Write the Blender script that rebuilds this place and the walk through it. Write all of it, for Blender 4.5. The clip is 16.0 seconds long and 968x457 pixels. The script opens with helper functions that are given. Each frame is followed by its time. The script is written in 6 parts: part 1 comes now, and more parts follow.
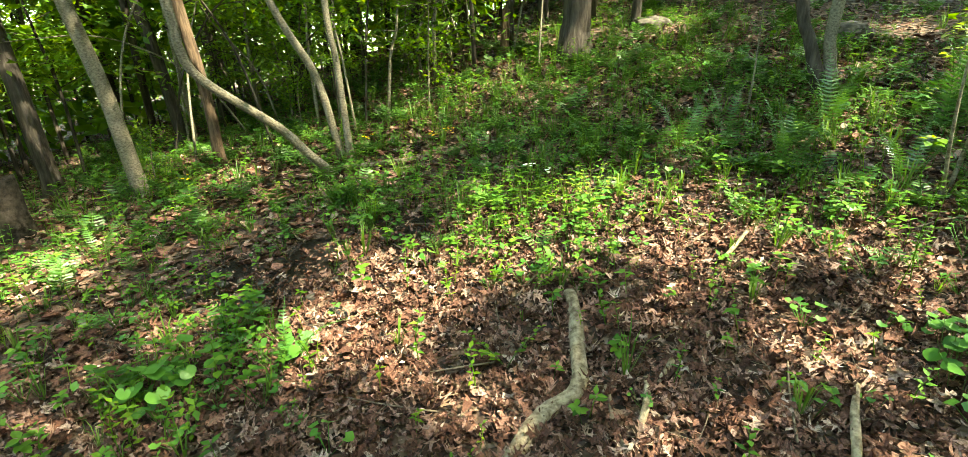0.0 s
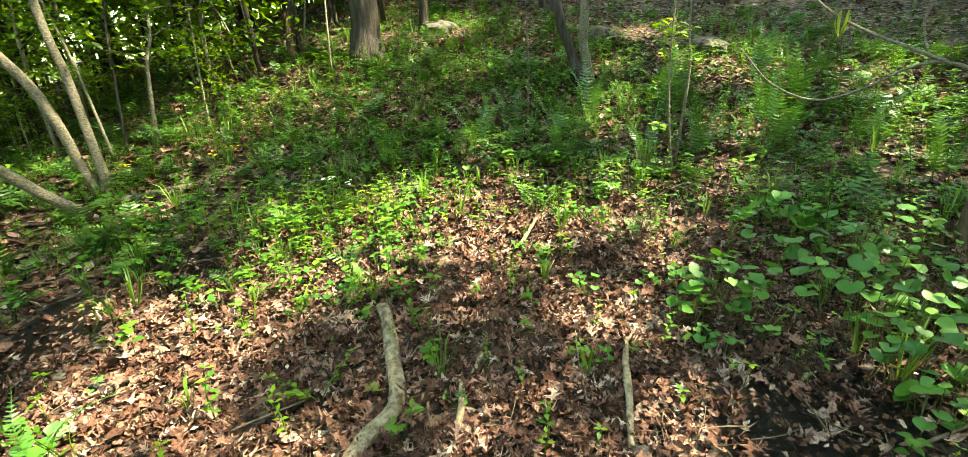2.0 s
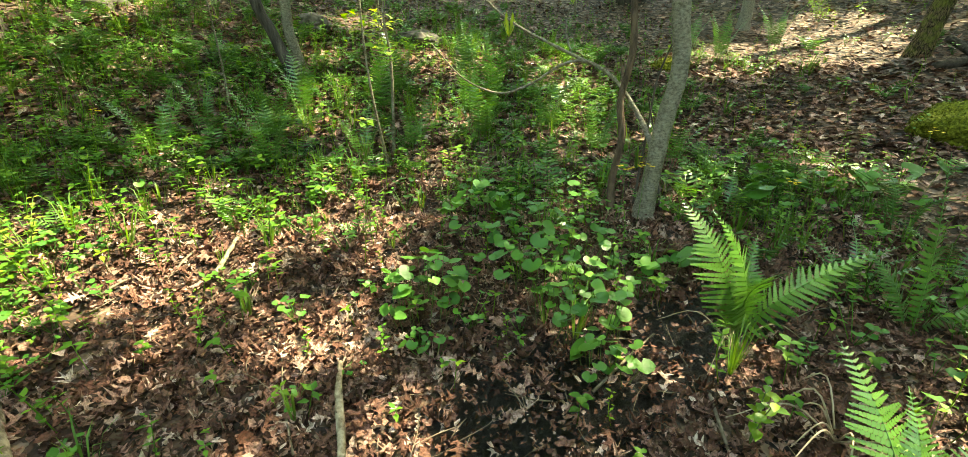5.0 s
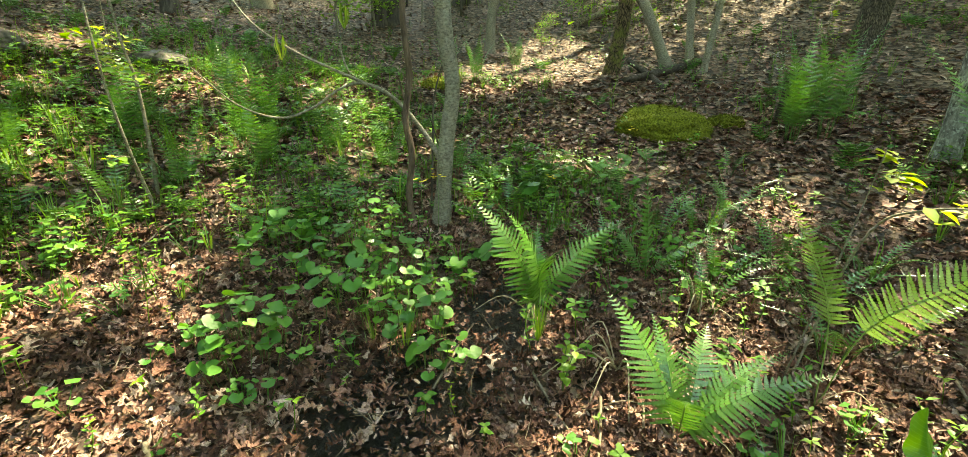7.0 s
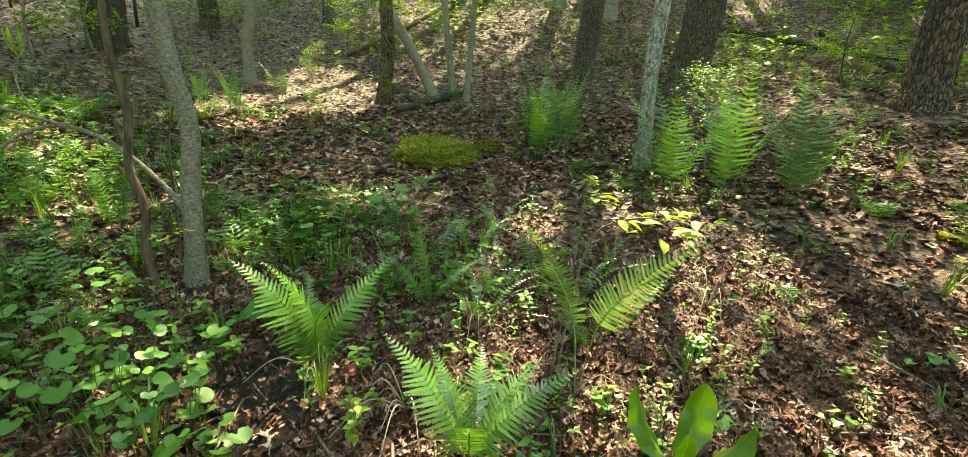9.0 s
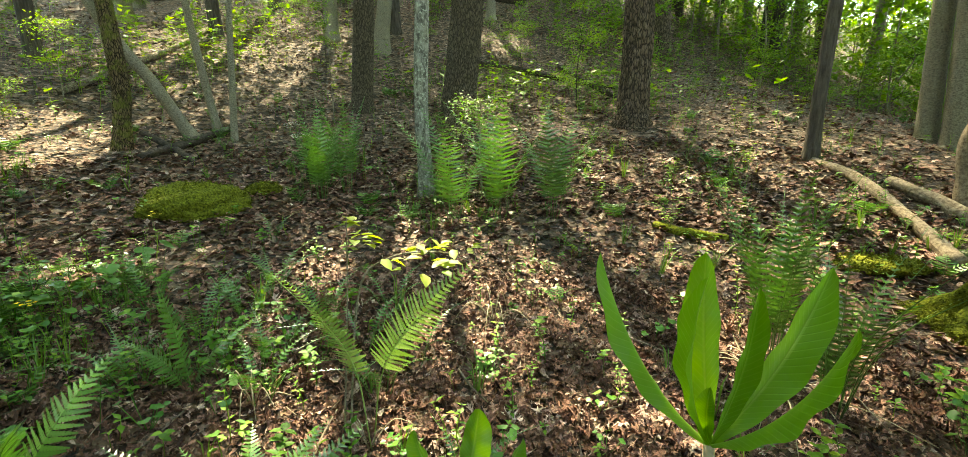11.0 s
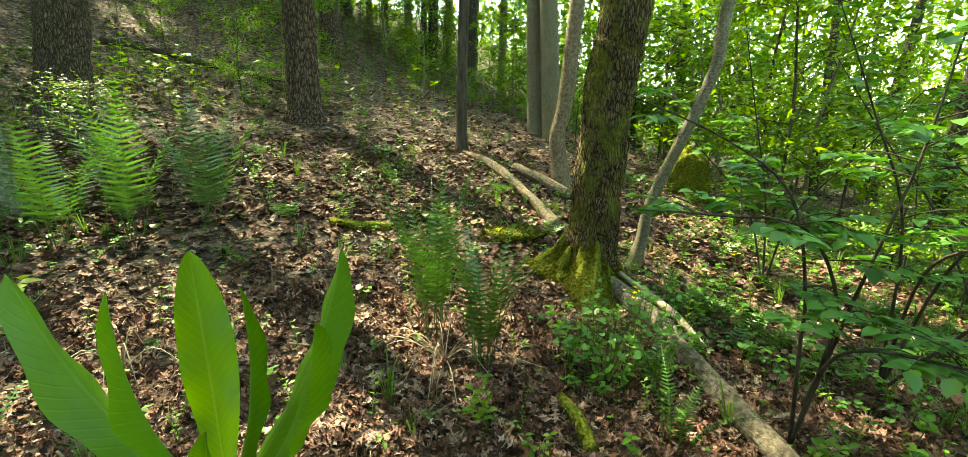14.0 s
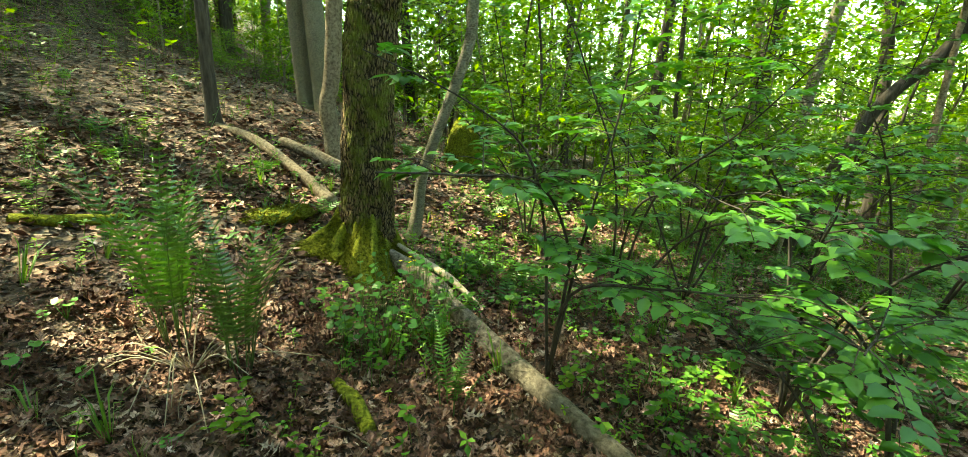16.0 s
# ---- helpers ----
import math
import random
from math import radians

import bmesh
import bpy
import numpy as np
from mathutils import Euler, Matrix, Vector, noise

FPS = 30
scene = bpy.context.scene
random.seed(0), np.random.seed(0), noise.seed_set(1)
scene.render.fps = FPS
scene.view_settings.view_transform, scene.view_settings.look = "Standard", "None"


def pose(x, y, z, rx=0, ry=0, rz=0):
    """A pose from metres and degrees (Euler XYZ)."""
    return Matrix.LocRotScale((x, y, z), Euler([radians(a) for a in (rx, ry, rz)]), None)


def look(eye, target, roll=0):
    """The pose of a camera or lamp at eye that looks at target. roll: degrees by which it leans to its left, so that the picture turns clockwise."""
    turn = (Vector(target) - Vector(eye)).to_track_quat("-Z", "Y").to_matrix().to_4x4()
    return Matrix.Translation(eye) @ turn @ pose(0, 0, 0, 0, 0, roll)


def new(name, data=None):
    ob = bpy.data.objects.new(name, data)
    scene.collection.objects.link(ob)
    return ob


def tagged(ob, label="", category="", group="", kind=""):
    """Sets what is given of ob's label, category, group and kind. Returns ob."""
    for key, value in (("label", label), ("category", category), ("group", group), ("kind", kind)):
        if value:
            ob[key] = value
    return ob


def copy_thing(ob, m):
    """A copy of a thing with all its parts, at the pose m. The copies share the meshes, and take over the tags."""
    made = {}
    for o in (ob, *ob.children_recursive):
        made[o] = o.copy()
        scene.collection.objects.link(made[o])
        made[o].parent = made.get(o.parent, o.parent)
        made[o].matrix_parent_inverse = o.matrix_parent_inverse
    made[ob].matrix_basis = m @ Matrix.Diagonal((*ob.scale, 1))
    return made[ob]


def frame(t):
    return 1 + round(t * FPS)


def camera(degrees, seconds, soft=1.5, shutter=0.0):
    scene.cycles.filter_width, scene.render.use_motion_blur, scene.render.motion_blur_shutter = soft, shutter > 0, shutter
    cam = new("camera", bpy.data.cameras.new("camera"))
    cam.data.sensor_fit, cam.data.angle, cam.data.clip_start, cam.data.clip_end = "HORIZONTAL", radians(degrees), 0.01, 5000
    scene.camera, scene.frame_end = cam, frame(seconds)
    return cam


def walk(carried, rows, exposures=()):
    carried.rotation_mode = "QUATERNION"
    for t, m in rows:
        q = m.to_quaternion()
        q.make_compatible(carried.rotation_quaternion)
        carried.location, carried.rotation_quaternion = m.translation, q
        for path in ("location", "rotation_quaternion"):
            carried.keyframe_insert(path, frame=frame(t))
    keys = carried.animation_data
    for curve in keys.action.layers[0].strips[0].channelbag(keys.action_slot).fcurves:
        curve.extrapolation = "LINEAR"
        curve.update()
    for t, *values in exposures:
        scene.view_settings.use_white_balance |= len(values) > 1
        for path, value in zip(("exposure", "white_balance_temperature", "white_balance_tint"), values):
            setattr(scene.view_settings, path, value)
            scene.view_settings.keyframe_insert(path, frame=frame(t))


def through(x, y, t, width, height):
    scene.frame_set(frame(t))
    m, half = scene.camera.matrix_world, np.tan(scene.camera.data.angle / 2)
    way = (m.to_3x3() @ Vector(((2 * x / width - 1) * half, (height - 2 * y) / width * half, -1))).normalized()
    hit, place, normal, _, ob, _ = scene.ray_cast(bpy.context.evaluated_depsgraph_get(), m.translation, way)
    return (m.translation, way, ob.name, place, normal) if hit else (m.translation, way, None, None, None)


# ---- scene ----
cam = camera(91.9, 16.0, soft=0.5)
# seconds, eye x, y, z, bearing to the right of +y, tilt down, lean (degrees)
PATH = [
    (0.0, 0.000, 0.300, 1.398, -0.000, 21.170, -0.721),
    (0.5, 0.045, 0.306, 1.406, 5.400, 21.262, -0.795),
    (1.0, 0.086, 0.305, 1.415, 10.840, 21.170, -0.911),
    (1.5, 0.136, 0.311, 1.425, 15.960, 21.305, -1.482),
    (2.0, 0.184, 0.317, 1.438, 21.658, 21.459, -1.535),
    (2.5, 0.227, 0.320, 1.461, 27.025, 21.716, -1.457),
    (3.0, 0.287, 0.327, 1.465, 32.702, 21.817, -1.111),
    (3.5, 0.369, 0.320, 1.468, 38.879, 22.150, -0.446),
    (3.7, 0.406, 0.320, 1.468, 40.988, 22.325, -0.302),
    (5.8, 0.646, 0.318, 1.445, 62.141, 22.239, 1.779),
    (6.0, 0.636, 0.319, 1.449, 66.029, 21.965, 1.809),
    (6.5, 0.552, 0.338, 1.462, 74.001, 20.947, 2.141),
    (7.0, 0.455, 0.357, 1.478, 78.163, 20.113, 1.527),
    (7.5, 0.458, 0.333, 1.495, 84.442, 19.387, 1.761),
    (8.0, 0.483, 0.293, 1.512, 90.902, 18.760, 1.733),
    (8.5, 0.510, 0.255, 1.525, 97.448, 17.729, 2.788),
    (9.0, 0.523, 0.205, 1.553, 103.294, 16.611, 1.764),
    (9.2, 0.526, 0.185, 1.563, 105.236, 16.122, 1.061),
    (11.3, 0.503, -0.055, 1.591, 130.295, 12.809, -0.712),
    (11.5, 0.499, -0.075, 1.588, 132.611, 12.774, -0.620),
    (12.0, 0.492, -0.114, 1.581, 138.158, 12.665, -0.201),
    (12.5, 0.478, -0.165, 1.574, 144.007, 12.688, -0.632),
    (13.0, 0.452, -0.206, 1.562, 149.698, 12.668, -0.891),
    (13.5, 0.415, -0.266, 1.552, 156.312, 12.911, -0.419),
    (14.0, 0.392, -0.309, 1.539, 162.613, 13.279, 0.234),
    (14.5, 0.358, -0.361, 1.522, 168.917, 14.059, 1.022),
    (15.0, 0.312, -0.399, 1.505, 176.201, 14.508, 1.624),
    (15.5, 0.277, -0.428, 1.486, 181.444, 15.137, 1.292),
    (16.0, 0.221, -0.456, 1.476, 187.922, 15.691, 1.466),
]
walk(cam, [(t, pose(x, y, z, 90 - tilt, 0, -turn) @ pose(0, 0, 0, 0, 0, lean)) for t, x, y, z, turn, tilt, lean in PATH],
     exposures=[(0.0, 3.75, 8400, -8), (1.5, 3.8, 8500, -8), (3.5, 3.8, 8900, -8), (7.0, 3.88, 9500, -8), (9.0, 3.84, 9500, -6), (12.5, 3.74, 9450, -9), (16.0, 3.6, 9300, -20)])

# ---- light: a high sun from the south-east above an open spring canopy ----
SUN_TURN, SUN_UP = 118.0, 54.0
SUN = Vector((math.sin(radians(SUN_TURN)) * math.cos(radians(SUN_UP)),
              math.cos(radians(SUN_TURN)) * math.cos(radians(SUN_UP)), math.sin(radians(SUN_UP))))
world = bpy.data.worlds.new("sky")
scene.world = world
world.use_nodes = True
wn = world.node_tree
sky = wn.nodes.new("ShaderNodeTexSky")
sky.sky_type, sky.sun_disc = "NISHITA", False
sky.sun_elevation, sky.sun_rotation = radians(SUN_UP), radians(SUN_TURN)
wn.links.new(sky.outputs[0], wn.nodes["Background"].inputs[0])
wn.nodes["Background"].inputs[1].default_value = 0.15
sun = new("sun", bpy.data.lights.new("sun", "SUN"))
sun.data.energy, sun.data.angle, sun.data.color = 2.6, radians(0.6), (1.0, 0.95, 0.86)
sun.matrix_world = look(SUN * 50, (0, 0, 0))
scene.view_settings.exposure = 0.0

rng = np.random.default_rng(7)


# ---- materials ----
def material(name):
    m = bpy.data.materials.new(name)
    m.use_nodes = True
    nt = m.node_tree
    return m, nt, nt.nodes["Principled BSDF"]


def node(nt, kind, **inputs):
    n = nt.nodes.new(kind)
    for k, v in inputs.items():
        n.inputs[k.replace("_", " ")].default_value = v
    return n


def ramp(nt, fac, stops):
    r = nt.nodes.new("ShaderNodeValToRGB")
    e = r.color_ramp.elements
    while len(e) < len(stops):
        e.new(0.5)
    for el, (p, c) in zip(e, stops):
        el.position, el.color = p, (*c, 1)
    nt.links.new(fac, r.inputs[0])
    return r.outputs[0]


def mixed(nt, fac, a, b, mode="MIX"):
    n = nt.nodes.new("ShaderNodeMix")
    n.data_type, n.blend_type = "RGBA", mode
    for sock, val in ((n.inputs[0], fac), (n.inputs[6], a), (n.inputs[7], b)):
        if isinstance(val, (int, float)):
            sock.default_value = val
        elif isinstance(val, tuple):
            sock.default_value = (*val, 1)
        else:
            nt.links.new(val, sock)
    return n.outputs[2]


def noise_of(nt, scale, detail=4.0, rough=0.6, stretch=None):
    tc = nt.nodes.new("ShaderNodeNewGeometry")
    vec = tc.outputs["Position"]
    if stretch:
        mp = nt.nodes.new("ShaderNodeMapping")
        mp.inputs["Scale"].default_value = stretch
        nt.links.new(vec, mp.inputs[0])
        vec = mp.outputs[0]
    n = node(nt, "ShaderNodeTexNoise", Scale=scale, Detail=detail, Roughness=rough)
    nt.links.new(vec, n.inputs["Vector"])
    return n.outputs["Fac"]


def bumped(nt, bsdf, height, strength=0.5, dist=0.02):
    b = node(nt, "ShaderNodeBump", Strength=strength, Distance=dist)
    nt.links.new(height, b.inputs["Height"])
    nt.links.new(b.outputs[0], bsdf.inputs["Normal"])


def leaf_material(name, stops, clear=0.45, rough=0.5, gloss=0.5, patch=9.0, through=(1.5, 1.35, 0.5)):
    """A thin living leaf: colour varies from leaf to leaf, light comes through it."""
    m, nt, b = material(name)
    geo = nt.nodes.new("ShaderNodeNewGeometry")
    own = nt.nodes.new("ShaderNodeObjectInfo")
    total, share = nt.nodes.new("ShaderNodeMath"), nt.nodes.new("ShaderNodeMath")
    total.operation, share.operation = "ADD", "FRACT"
    nt.links.new(geo.outputs["Random Per Island"], total.inputs[0])
    nt.links.new(own.outputs["Random"], total.inputs[1])
    nt.links.new(total.outputs[0], share.inputs[0])
    col = ramp(nt, share.outputs[0], stops)
    col = mixed(nt, 0.35, col, ramp(nt, noise_of(nt, patch), [(0.3, (0.35, 0.35, 0.3)), (0.7, (1, 1, 1))]), "MULTIPLY")
    nt.links.new(col, b.inputs["Base Color"])
    b.inputs["Roughness"].default_value = rough
    b.inputs["Specular IOR Level"].default_value = gloss
    tr = nt.nodes.new("ShaderNodeBsdfTranslucent")
    warm = mixed(nt, 1.0, col, through, "MULTIPLY")
    nt.links.new(warm, tr.inputs[0])
    mx = nt.nodes.new("ShaderNodeMixShader")
    mx.inputs[0].default_value = clear
    nt.links.new(b.outputs[0], mx.inputs[1])
    nt.links.new(tr.outputs[0], mx.inputs[2])
    nt.links.new(mx.outputs[0], nt.nodes["Material Output"].inputs[0])
    return m


def bark_material(name, dark, light, scale=18.0, stretch=(1, 1, 0.18), moss=0.0, spots=0.0, bump=0.8, sharp=0.18, plates=0.0):
    """Bark or bare wood; plates: how many raised plates with dark furrows between them go to a metre round the trunk."""
    m, nt, b = material(name)
    f = noise_of(nt, scale, 6, 0.65, stretch)
    col = ramp(nt, f, [(0.5 - sharp, dark), (0.5, tuple(0.5 * (p + q) for p, q in zip(dark, light))), (0.5 + sharp, light)])
    col = mixed(nt, 0.5, col, ramp(nt, noise_of(nt, 3.0, 3), [(0.3, (0.55, 0.55, 0.55)), (0.7, (1, 1, 1))]), "MULTIPLY")
    high = f
    if plates:
        geo = nt.nodes.new("ShaderNodeNewGeometry")
        mp = nt.nodes.new("ShaderNodeMapping")
        mp.inputs["Scale"].default_value = (1, 1, 0.28)
        nt.links.new(geo.outputs["Position"], mp.inputs[0])
        warp = node(nt, "ShaderNodeTexNoise", Scale=plates * 0.8, Detail=4.0)
        nt.links.new(mp.outputs[0], warp.inputs["Vector"])
        add = nt.nodes.new("ShaderNodeVectorMath")
        add.operation = "MULTIPLY_ADD"
        add.inputs[1].default_value = (1.1 / plates, 1.1 / plates, 1.1 / plates)
        nt.links.new(warp.outputs["Color"], add.inputs[0])
        nt.links.new(mp.outputs[0], add.inputs[2])
        vor = node(nt, "ShaderNodeTexVoronoi", Scale=plates, Randomness=1.0)
        vor.feature = "DISTANCE_TO_EDGE"
        nt.links.new(add.outputs[0], vor.inputs["Vector"])
        high = ramp(nt, vor.outputs["Distance"], [(0.02, (0, 0, 0)), (0.16, (0.75, 0.75, 0.75)), (0.4, (1, 1, 1))])
        fine = mixed(nt, 0.5, light, ramp(nt, noise_of(nt, 120.0, 4, 0.7), [(0.35, (0.35, 0.33, 0.3)), (0.65, (1.25, 1.2, 1.15))]), "MULTIPLY")
        col = mixed(nt, mixed(nt, 0.75, high, f, "MULTIPLY"), dark, mixed(nt, 0.5, col, fine))
        high = mixed(nt, 0.3, high, f)
    if spots:
        s = ramp(nt, noise_of(nt, 34.0, 3, 0.5), [(0.56, (0, 0, 0)), (0.62, (spots, spots, spots))])
        col = mixed(nt, s, col, (0.36, 0.37, 0.3))
    if moss:
        s = ramp(nt, noise_of(nt, 5.0, 6, 0.7), [(0.62 - 0.3 * moss, (0, 0, 0)), (0.8 - 0.3 * moss, (1, 1, 1))])
        col = mixed(nt, s, col, (0.14, 0.15, 0.025))
    nt.links.new(col, b.inputs["Base Color"])
    b.inputs["Roughness"].default_value = 0.92
    b.inputs["Specular IOR Level"].default_value = 0.15
    bumped(nt, b, high, bump, 0.03)
    return m


def plain_material(name, a, bcol, scale=8.0, rough=0.9, bump=0.3, gloss=0.3):
    m, nt, b = material(name)
    f = noise_of(nt, scale, 6)
    nt.links.new(ramp(nt, f, [(0.3, a), (0.7, bcol)]), b.inputs["Base Color"])
    b.inputs["Roughness"].default_value = rough
    b.inputs["Specular IOR Level"].default_value = gloss
    bumped(nt, b, f, bump, 0.02)
    return m


def ground_material():
    """Dark soil under broken leaf litter; black wet mud where the seep runs."""
    m, nt, b = material("forest_soil")
    geo = nt.nodes.new("ShaderNodeNewGeometry")
    vor = node(nt, "ShaderNodeTexVoronoi", Scale=15.0, Randomness=1.0)
    warp = node(nt, "ShaderNodeTexNoise", Scale=11.0, Detail=3.0)
    nt.links.new(geo.outputs["Position"], warp.inputs["Vector"])
    add = nt.nodes.new("ShaderNodeVectorMath")
    add.operation = "MULTIPLY_ADD"
    add.inputs[1].default_value = (0.12, 0.12, 0.12)
    nt.links.new(warp.outputs["Color"], add.inputs[0])
    nt.links.new(geo.outputs["Position"], add.inputs[2])
    nt.links.new(add.outputs[0], vor.inputs["Vector"])
    sep = nt.nodes.new("ShaderNodeSeparateColor")
    nt.links.new(vor.outputs["Color"], sep.inputs[0])
    col = ramp(nt, sep.outputs[0], [(0.0, (0.016, 0.01, 0.007)), (0.5, (0.07, 0.04, 0.026)), (0.85, (0.17, 0.105, 0.07)), (1.0, (0.24, 0.17, 0.125))])
    col = mixed(nt, 0.6, col, ramp(nt, noise_of(nt, 4.0, 6), [(0.3, (0.3, 0.27, 0.25)), (0.7, (1, 1, 1))]), "MULTIPLY")
    att = nt.nodes.new("ShaderNodeAttribute")
    att.attribute_name = "mud"
    edge = nt.nodes.new("ShaderNodeMath")
    edge.operation = "MULTIPLY_ADD"
    nt.links.new(noise_of(nt, 9.0, 8, 0.72), edge.inputs[0])
    edge.inputs[1].default_value = 0.9
    nt.links.new(att.outputs["Fac"], edge.inputs[2])
    wet = ramp(nt, edge.outputs[0], [(0.74, (0, 0, 0)), (0.84, (1, 1, 1))])
    col = mixed(nt, wet, col, ramp(nt, noise_of(nt, 30.0, 4), [(0.3, (0.004, 0.0035, 0.003)), (0.6, (0.012, 0.0095, 0.0075)), (0.8, (0.045, 0.034, 0.026))]))
    nt.links.new(col, b.inputs["Base Color"])
    nt.links.new(ramp(nt, wet, [(0.0, (0.95, 0.95, 0.95)), (1.0, (0.42, 0.42, 0.42))]), b.inputs["Roughness"])
    b.inputs["Specular IOR Level"].default_value = 0.45
    bumped(nt, b, mixed(nt, wet, ramp(nt, vor.outputs["Distance"], [(0, (0, 0, 0)), (1, (1, 1, 1))]), ramp(nt, noise_of(nt, 16.0, 8, 0.75), [(0.25, (0, 0, 0)), (0.75, (3, 3, 3))])), 1.0, 0.035)
    return m


def litter_material(name="dead_oak_leaf"):
    """Dry oak leaves: tan, red-brown and dark ones, mottled, with paler veins and rotten spots."""
    m, nt, b = material(name)
    geo = nt.nodes.new("ShaderNodeNewGeometry")
    col = ramp(nt, geo.outputs["Random Per Island"], [(0.0, (0.034, 0.016, 0.012)), (0.25, (0.1, 0.045, 0.032)), (0.5, (0.18, 0.088, 0.065)), (0.68, (0.265, 0.142, 0.112)),
                                                      (0.85, (0.35, 0.212, 0.175)), (0.96, (0.46, 0.33, 0.28)), (1.0, (0.56, 0.45, 0.39))])
    grain = noise_of(nt, 95.0, 6, 0.75)
    col = mixed(nt, 0.8, col, ramp(nt, grain, [(0.36, (0.26, 0.22, 0.19)), (0.5, (0.85, 0.83, 0.81)), (0.64, (1.3, 1.22, 1.15))]), "MULTIPLY")
    col = mixed(nt, ramp(nt, noise_of(nt, 28.0, 4, 0.6), [(0.56, (0, 0, 0)), (0.64, (0.7, 0.7, 0.7))]), col, (0.035, 0.018, 0.011))
    col = mixed(nt, 0.6, col, ramp(nt, noise_of(nt, 2.6, 4), [(0.35, (0.5, 0.44, 0.4)), (0.62, (1.12, 1.08, 1.04))]), "MULTIPLY")
    nt.links.new(col, b.inputs["Base Color"])
    b.inputs["Roughness"].default_value = 0.7
    b.inputs["Specular IOR Level"].default_value = 0.2
    bumped(nt, b, noise_of(nt, 42.0, 6, 0.7), 1.0, 0.014)
    return m


SOIL = ground_material()
LITTER = litter_material()
BARK_GREY = bark_material("grey_smooth_bark", (0.1, 0.083, 0.06), (0.28, 0.24, 0.18), 48, (1, 1, 1.7), spots=0.14, bump=0.5, sharp=0.15)
BARK_DARK = bark_material("dark_bark", (0.03, 0.024, 0.02), (0.11, 0.09, 0.075), 22, (1, 1, 0.15))
BARK_OAK = bark_material("furrowed_oak_bark", (0.04, 0.031, 0.023), (0.27, 0.21, 0.15), 50, (1, 1, 0.3), bump=1.0, sharp=0.16, plates=40)
BARK_PINE = bark_material("plated_pine_bark", (0.03, 0.022, 0.018), (0.33, 0.235, 0.175), 34, (1, 1, 0.5), bump=1.0, sharp=0.16, plates=27)
BARK_RED = bark_material("reddish_bark", (0.05, 0.033, 0.023), (0.17, 0.112, 0.075), 30, (1, 1, 0.2))
BARK_LICHEN = bark_material("lichen_pale_bark", (0.08, 0.072, 0.06), (0.3, 0.285, 0.24), 24, (1, 1, 0.5), spots=0.8, sharp=0.12)
BARK_MOSSY = bark_material("mossy_furrowed_bark", (0.016, 0.01, 0.006), (0.36, 0.25, 0.14), 46, (1, 1, 0.5), moss=0.5, bump=1.0, sharp=0.16, plates=46)
WOOD_DEAD = bark_material("weathered_dead_wood", (0.09, 0.062, 0.042), (0.31, 0.24, 0.17), 30, (1, 1, 1), bump=0.5)
WOOD_GREY = bark_material("grey_weathered_wood", (0.05, 0.038, 0.028), (0.28, 0.225, 0.17), 26, (1, 1, 1), bump=0.9)
WOOD_PALE = bark_material("pale_barkless_wood", (0.13, 0.09, 0.055), (0.42, 0.33, 0.225), 24, (1, 1, 1), bump=0.5, sharp=0.13)
WOOD_DARK = bark_material("rotten_dark_wood", (0.02, 0.016, 0.013), (0.09, 0.07, 0.055), 20, (1, 1, 1))
MOSS = plain_material("green_moss", (0.022, 0.026, 0.004), (0.2, 0.205, 0.026), 45, 1.0, 0.9, 0.085)
ROCK = plain_material("grey_rock", (0.03, 0.025, 0.02), (0.11, 0.095, 0.078), 14)
TWIG = plain_material("brown_twig", (0.07, 0.05, 0.035), (0.22, 0.17, 0.12), 30)
PALE_TWIG = plain_material("pale_dry_stalk", (0.2, 0.15, 0.1), (0.42, 0.34, 0.24), 30)
GREEN_STEM = plain_material("green_stem", (0.055, 0.09, 0.02), (0.11, 0.16, 0.04), 30, 0.6)
LEAF_CANOPY = leaf_material("canopy_leaf", [(0, (0.06, 0.13, 0.01)), (0.5, (0.1, 0.2, 0.014)), (1, (0.17, 0.27, 0.02))], 0.5)
LEAF_SAPLING = leaf_material("sapling_leaf", [(0, (0.06, 0.15, 0.008)), (0.5, (0.11, 0.23, 0.013)), (1, (0.2, 0.31, 0.022))], 0.5)
LEAF_HERB = leaf_material("herb_leaf", [(0, (0.04, 0.12, 0.014)), (0.5, (0.08, 0.19, 0.02)), (1, (0.15, 0.27, 0.03))], 0.35, 0.55, 0.25)
LEAF_ROUND = leaf_material("round_herb_leaf", [(0, (0.04, 0.13, 0.02)), (0.6, (0.07, 0.19, 0.028)), (1, (0.12, 0.27, 0.04))], 0.3, 0.42, 0.35)
LEAF_FERN = leaf_material("fern_leaf", [(0, (0.045, 0.12, 0.015)), (0.5, (0.065, 0.16, 0.02)), (1, (0.1, 0.21, 0.035))], 0.26, 0.28, 1.0, through=(1.15, 1.25, 0.6))
# lighter copy of the fern green: the sun's sheen on two fronds put into colour
LEAF_FERN_SUNLIT = leaf_material("sunlit_fern_leaf", [(0, (0.15, 0.26, 0.06)), (0.5, (0.21, 0.33, 0.1)), (1, (0.28, 0.4, 0.15))], 0.35, 0.35, 0.8, through=(1.15, 1.2, 0.6))
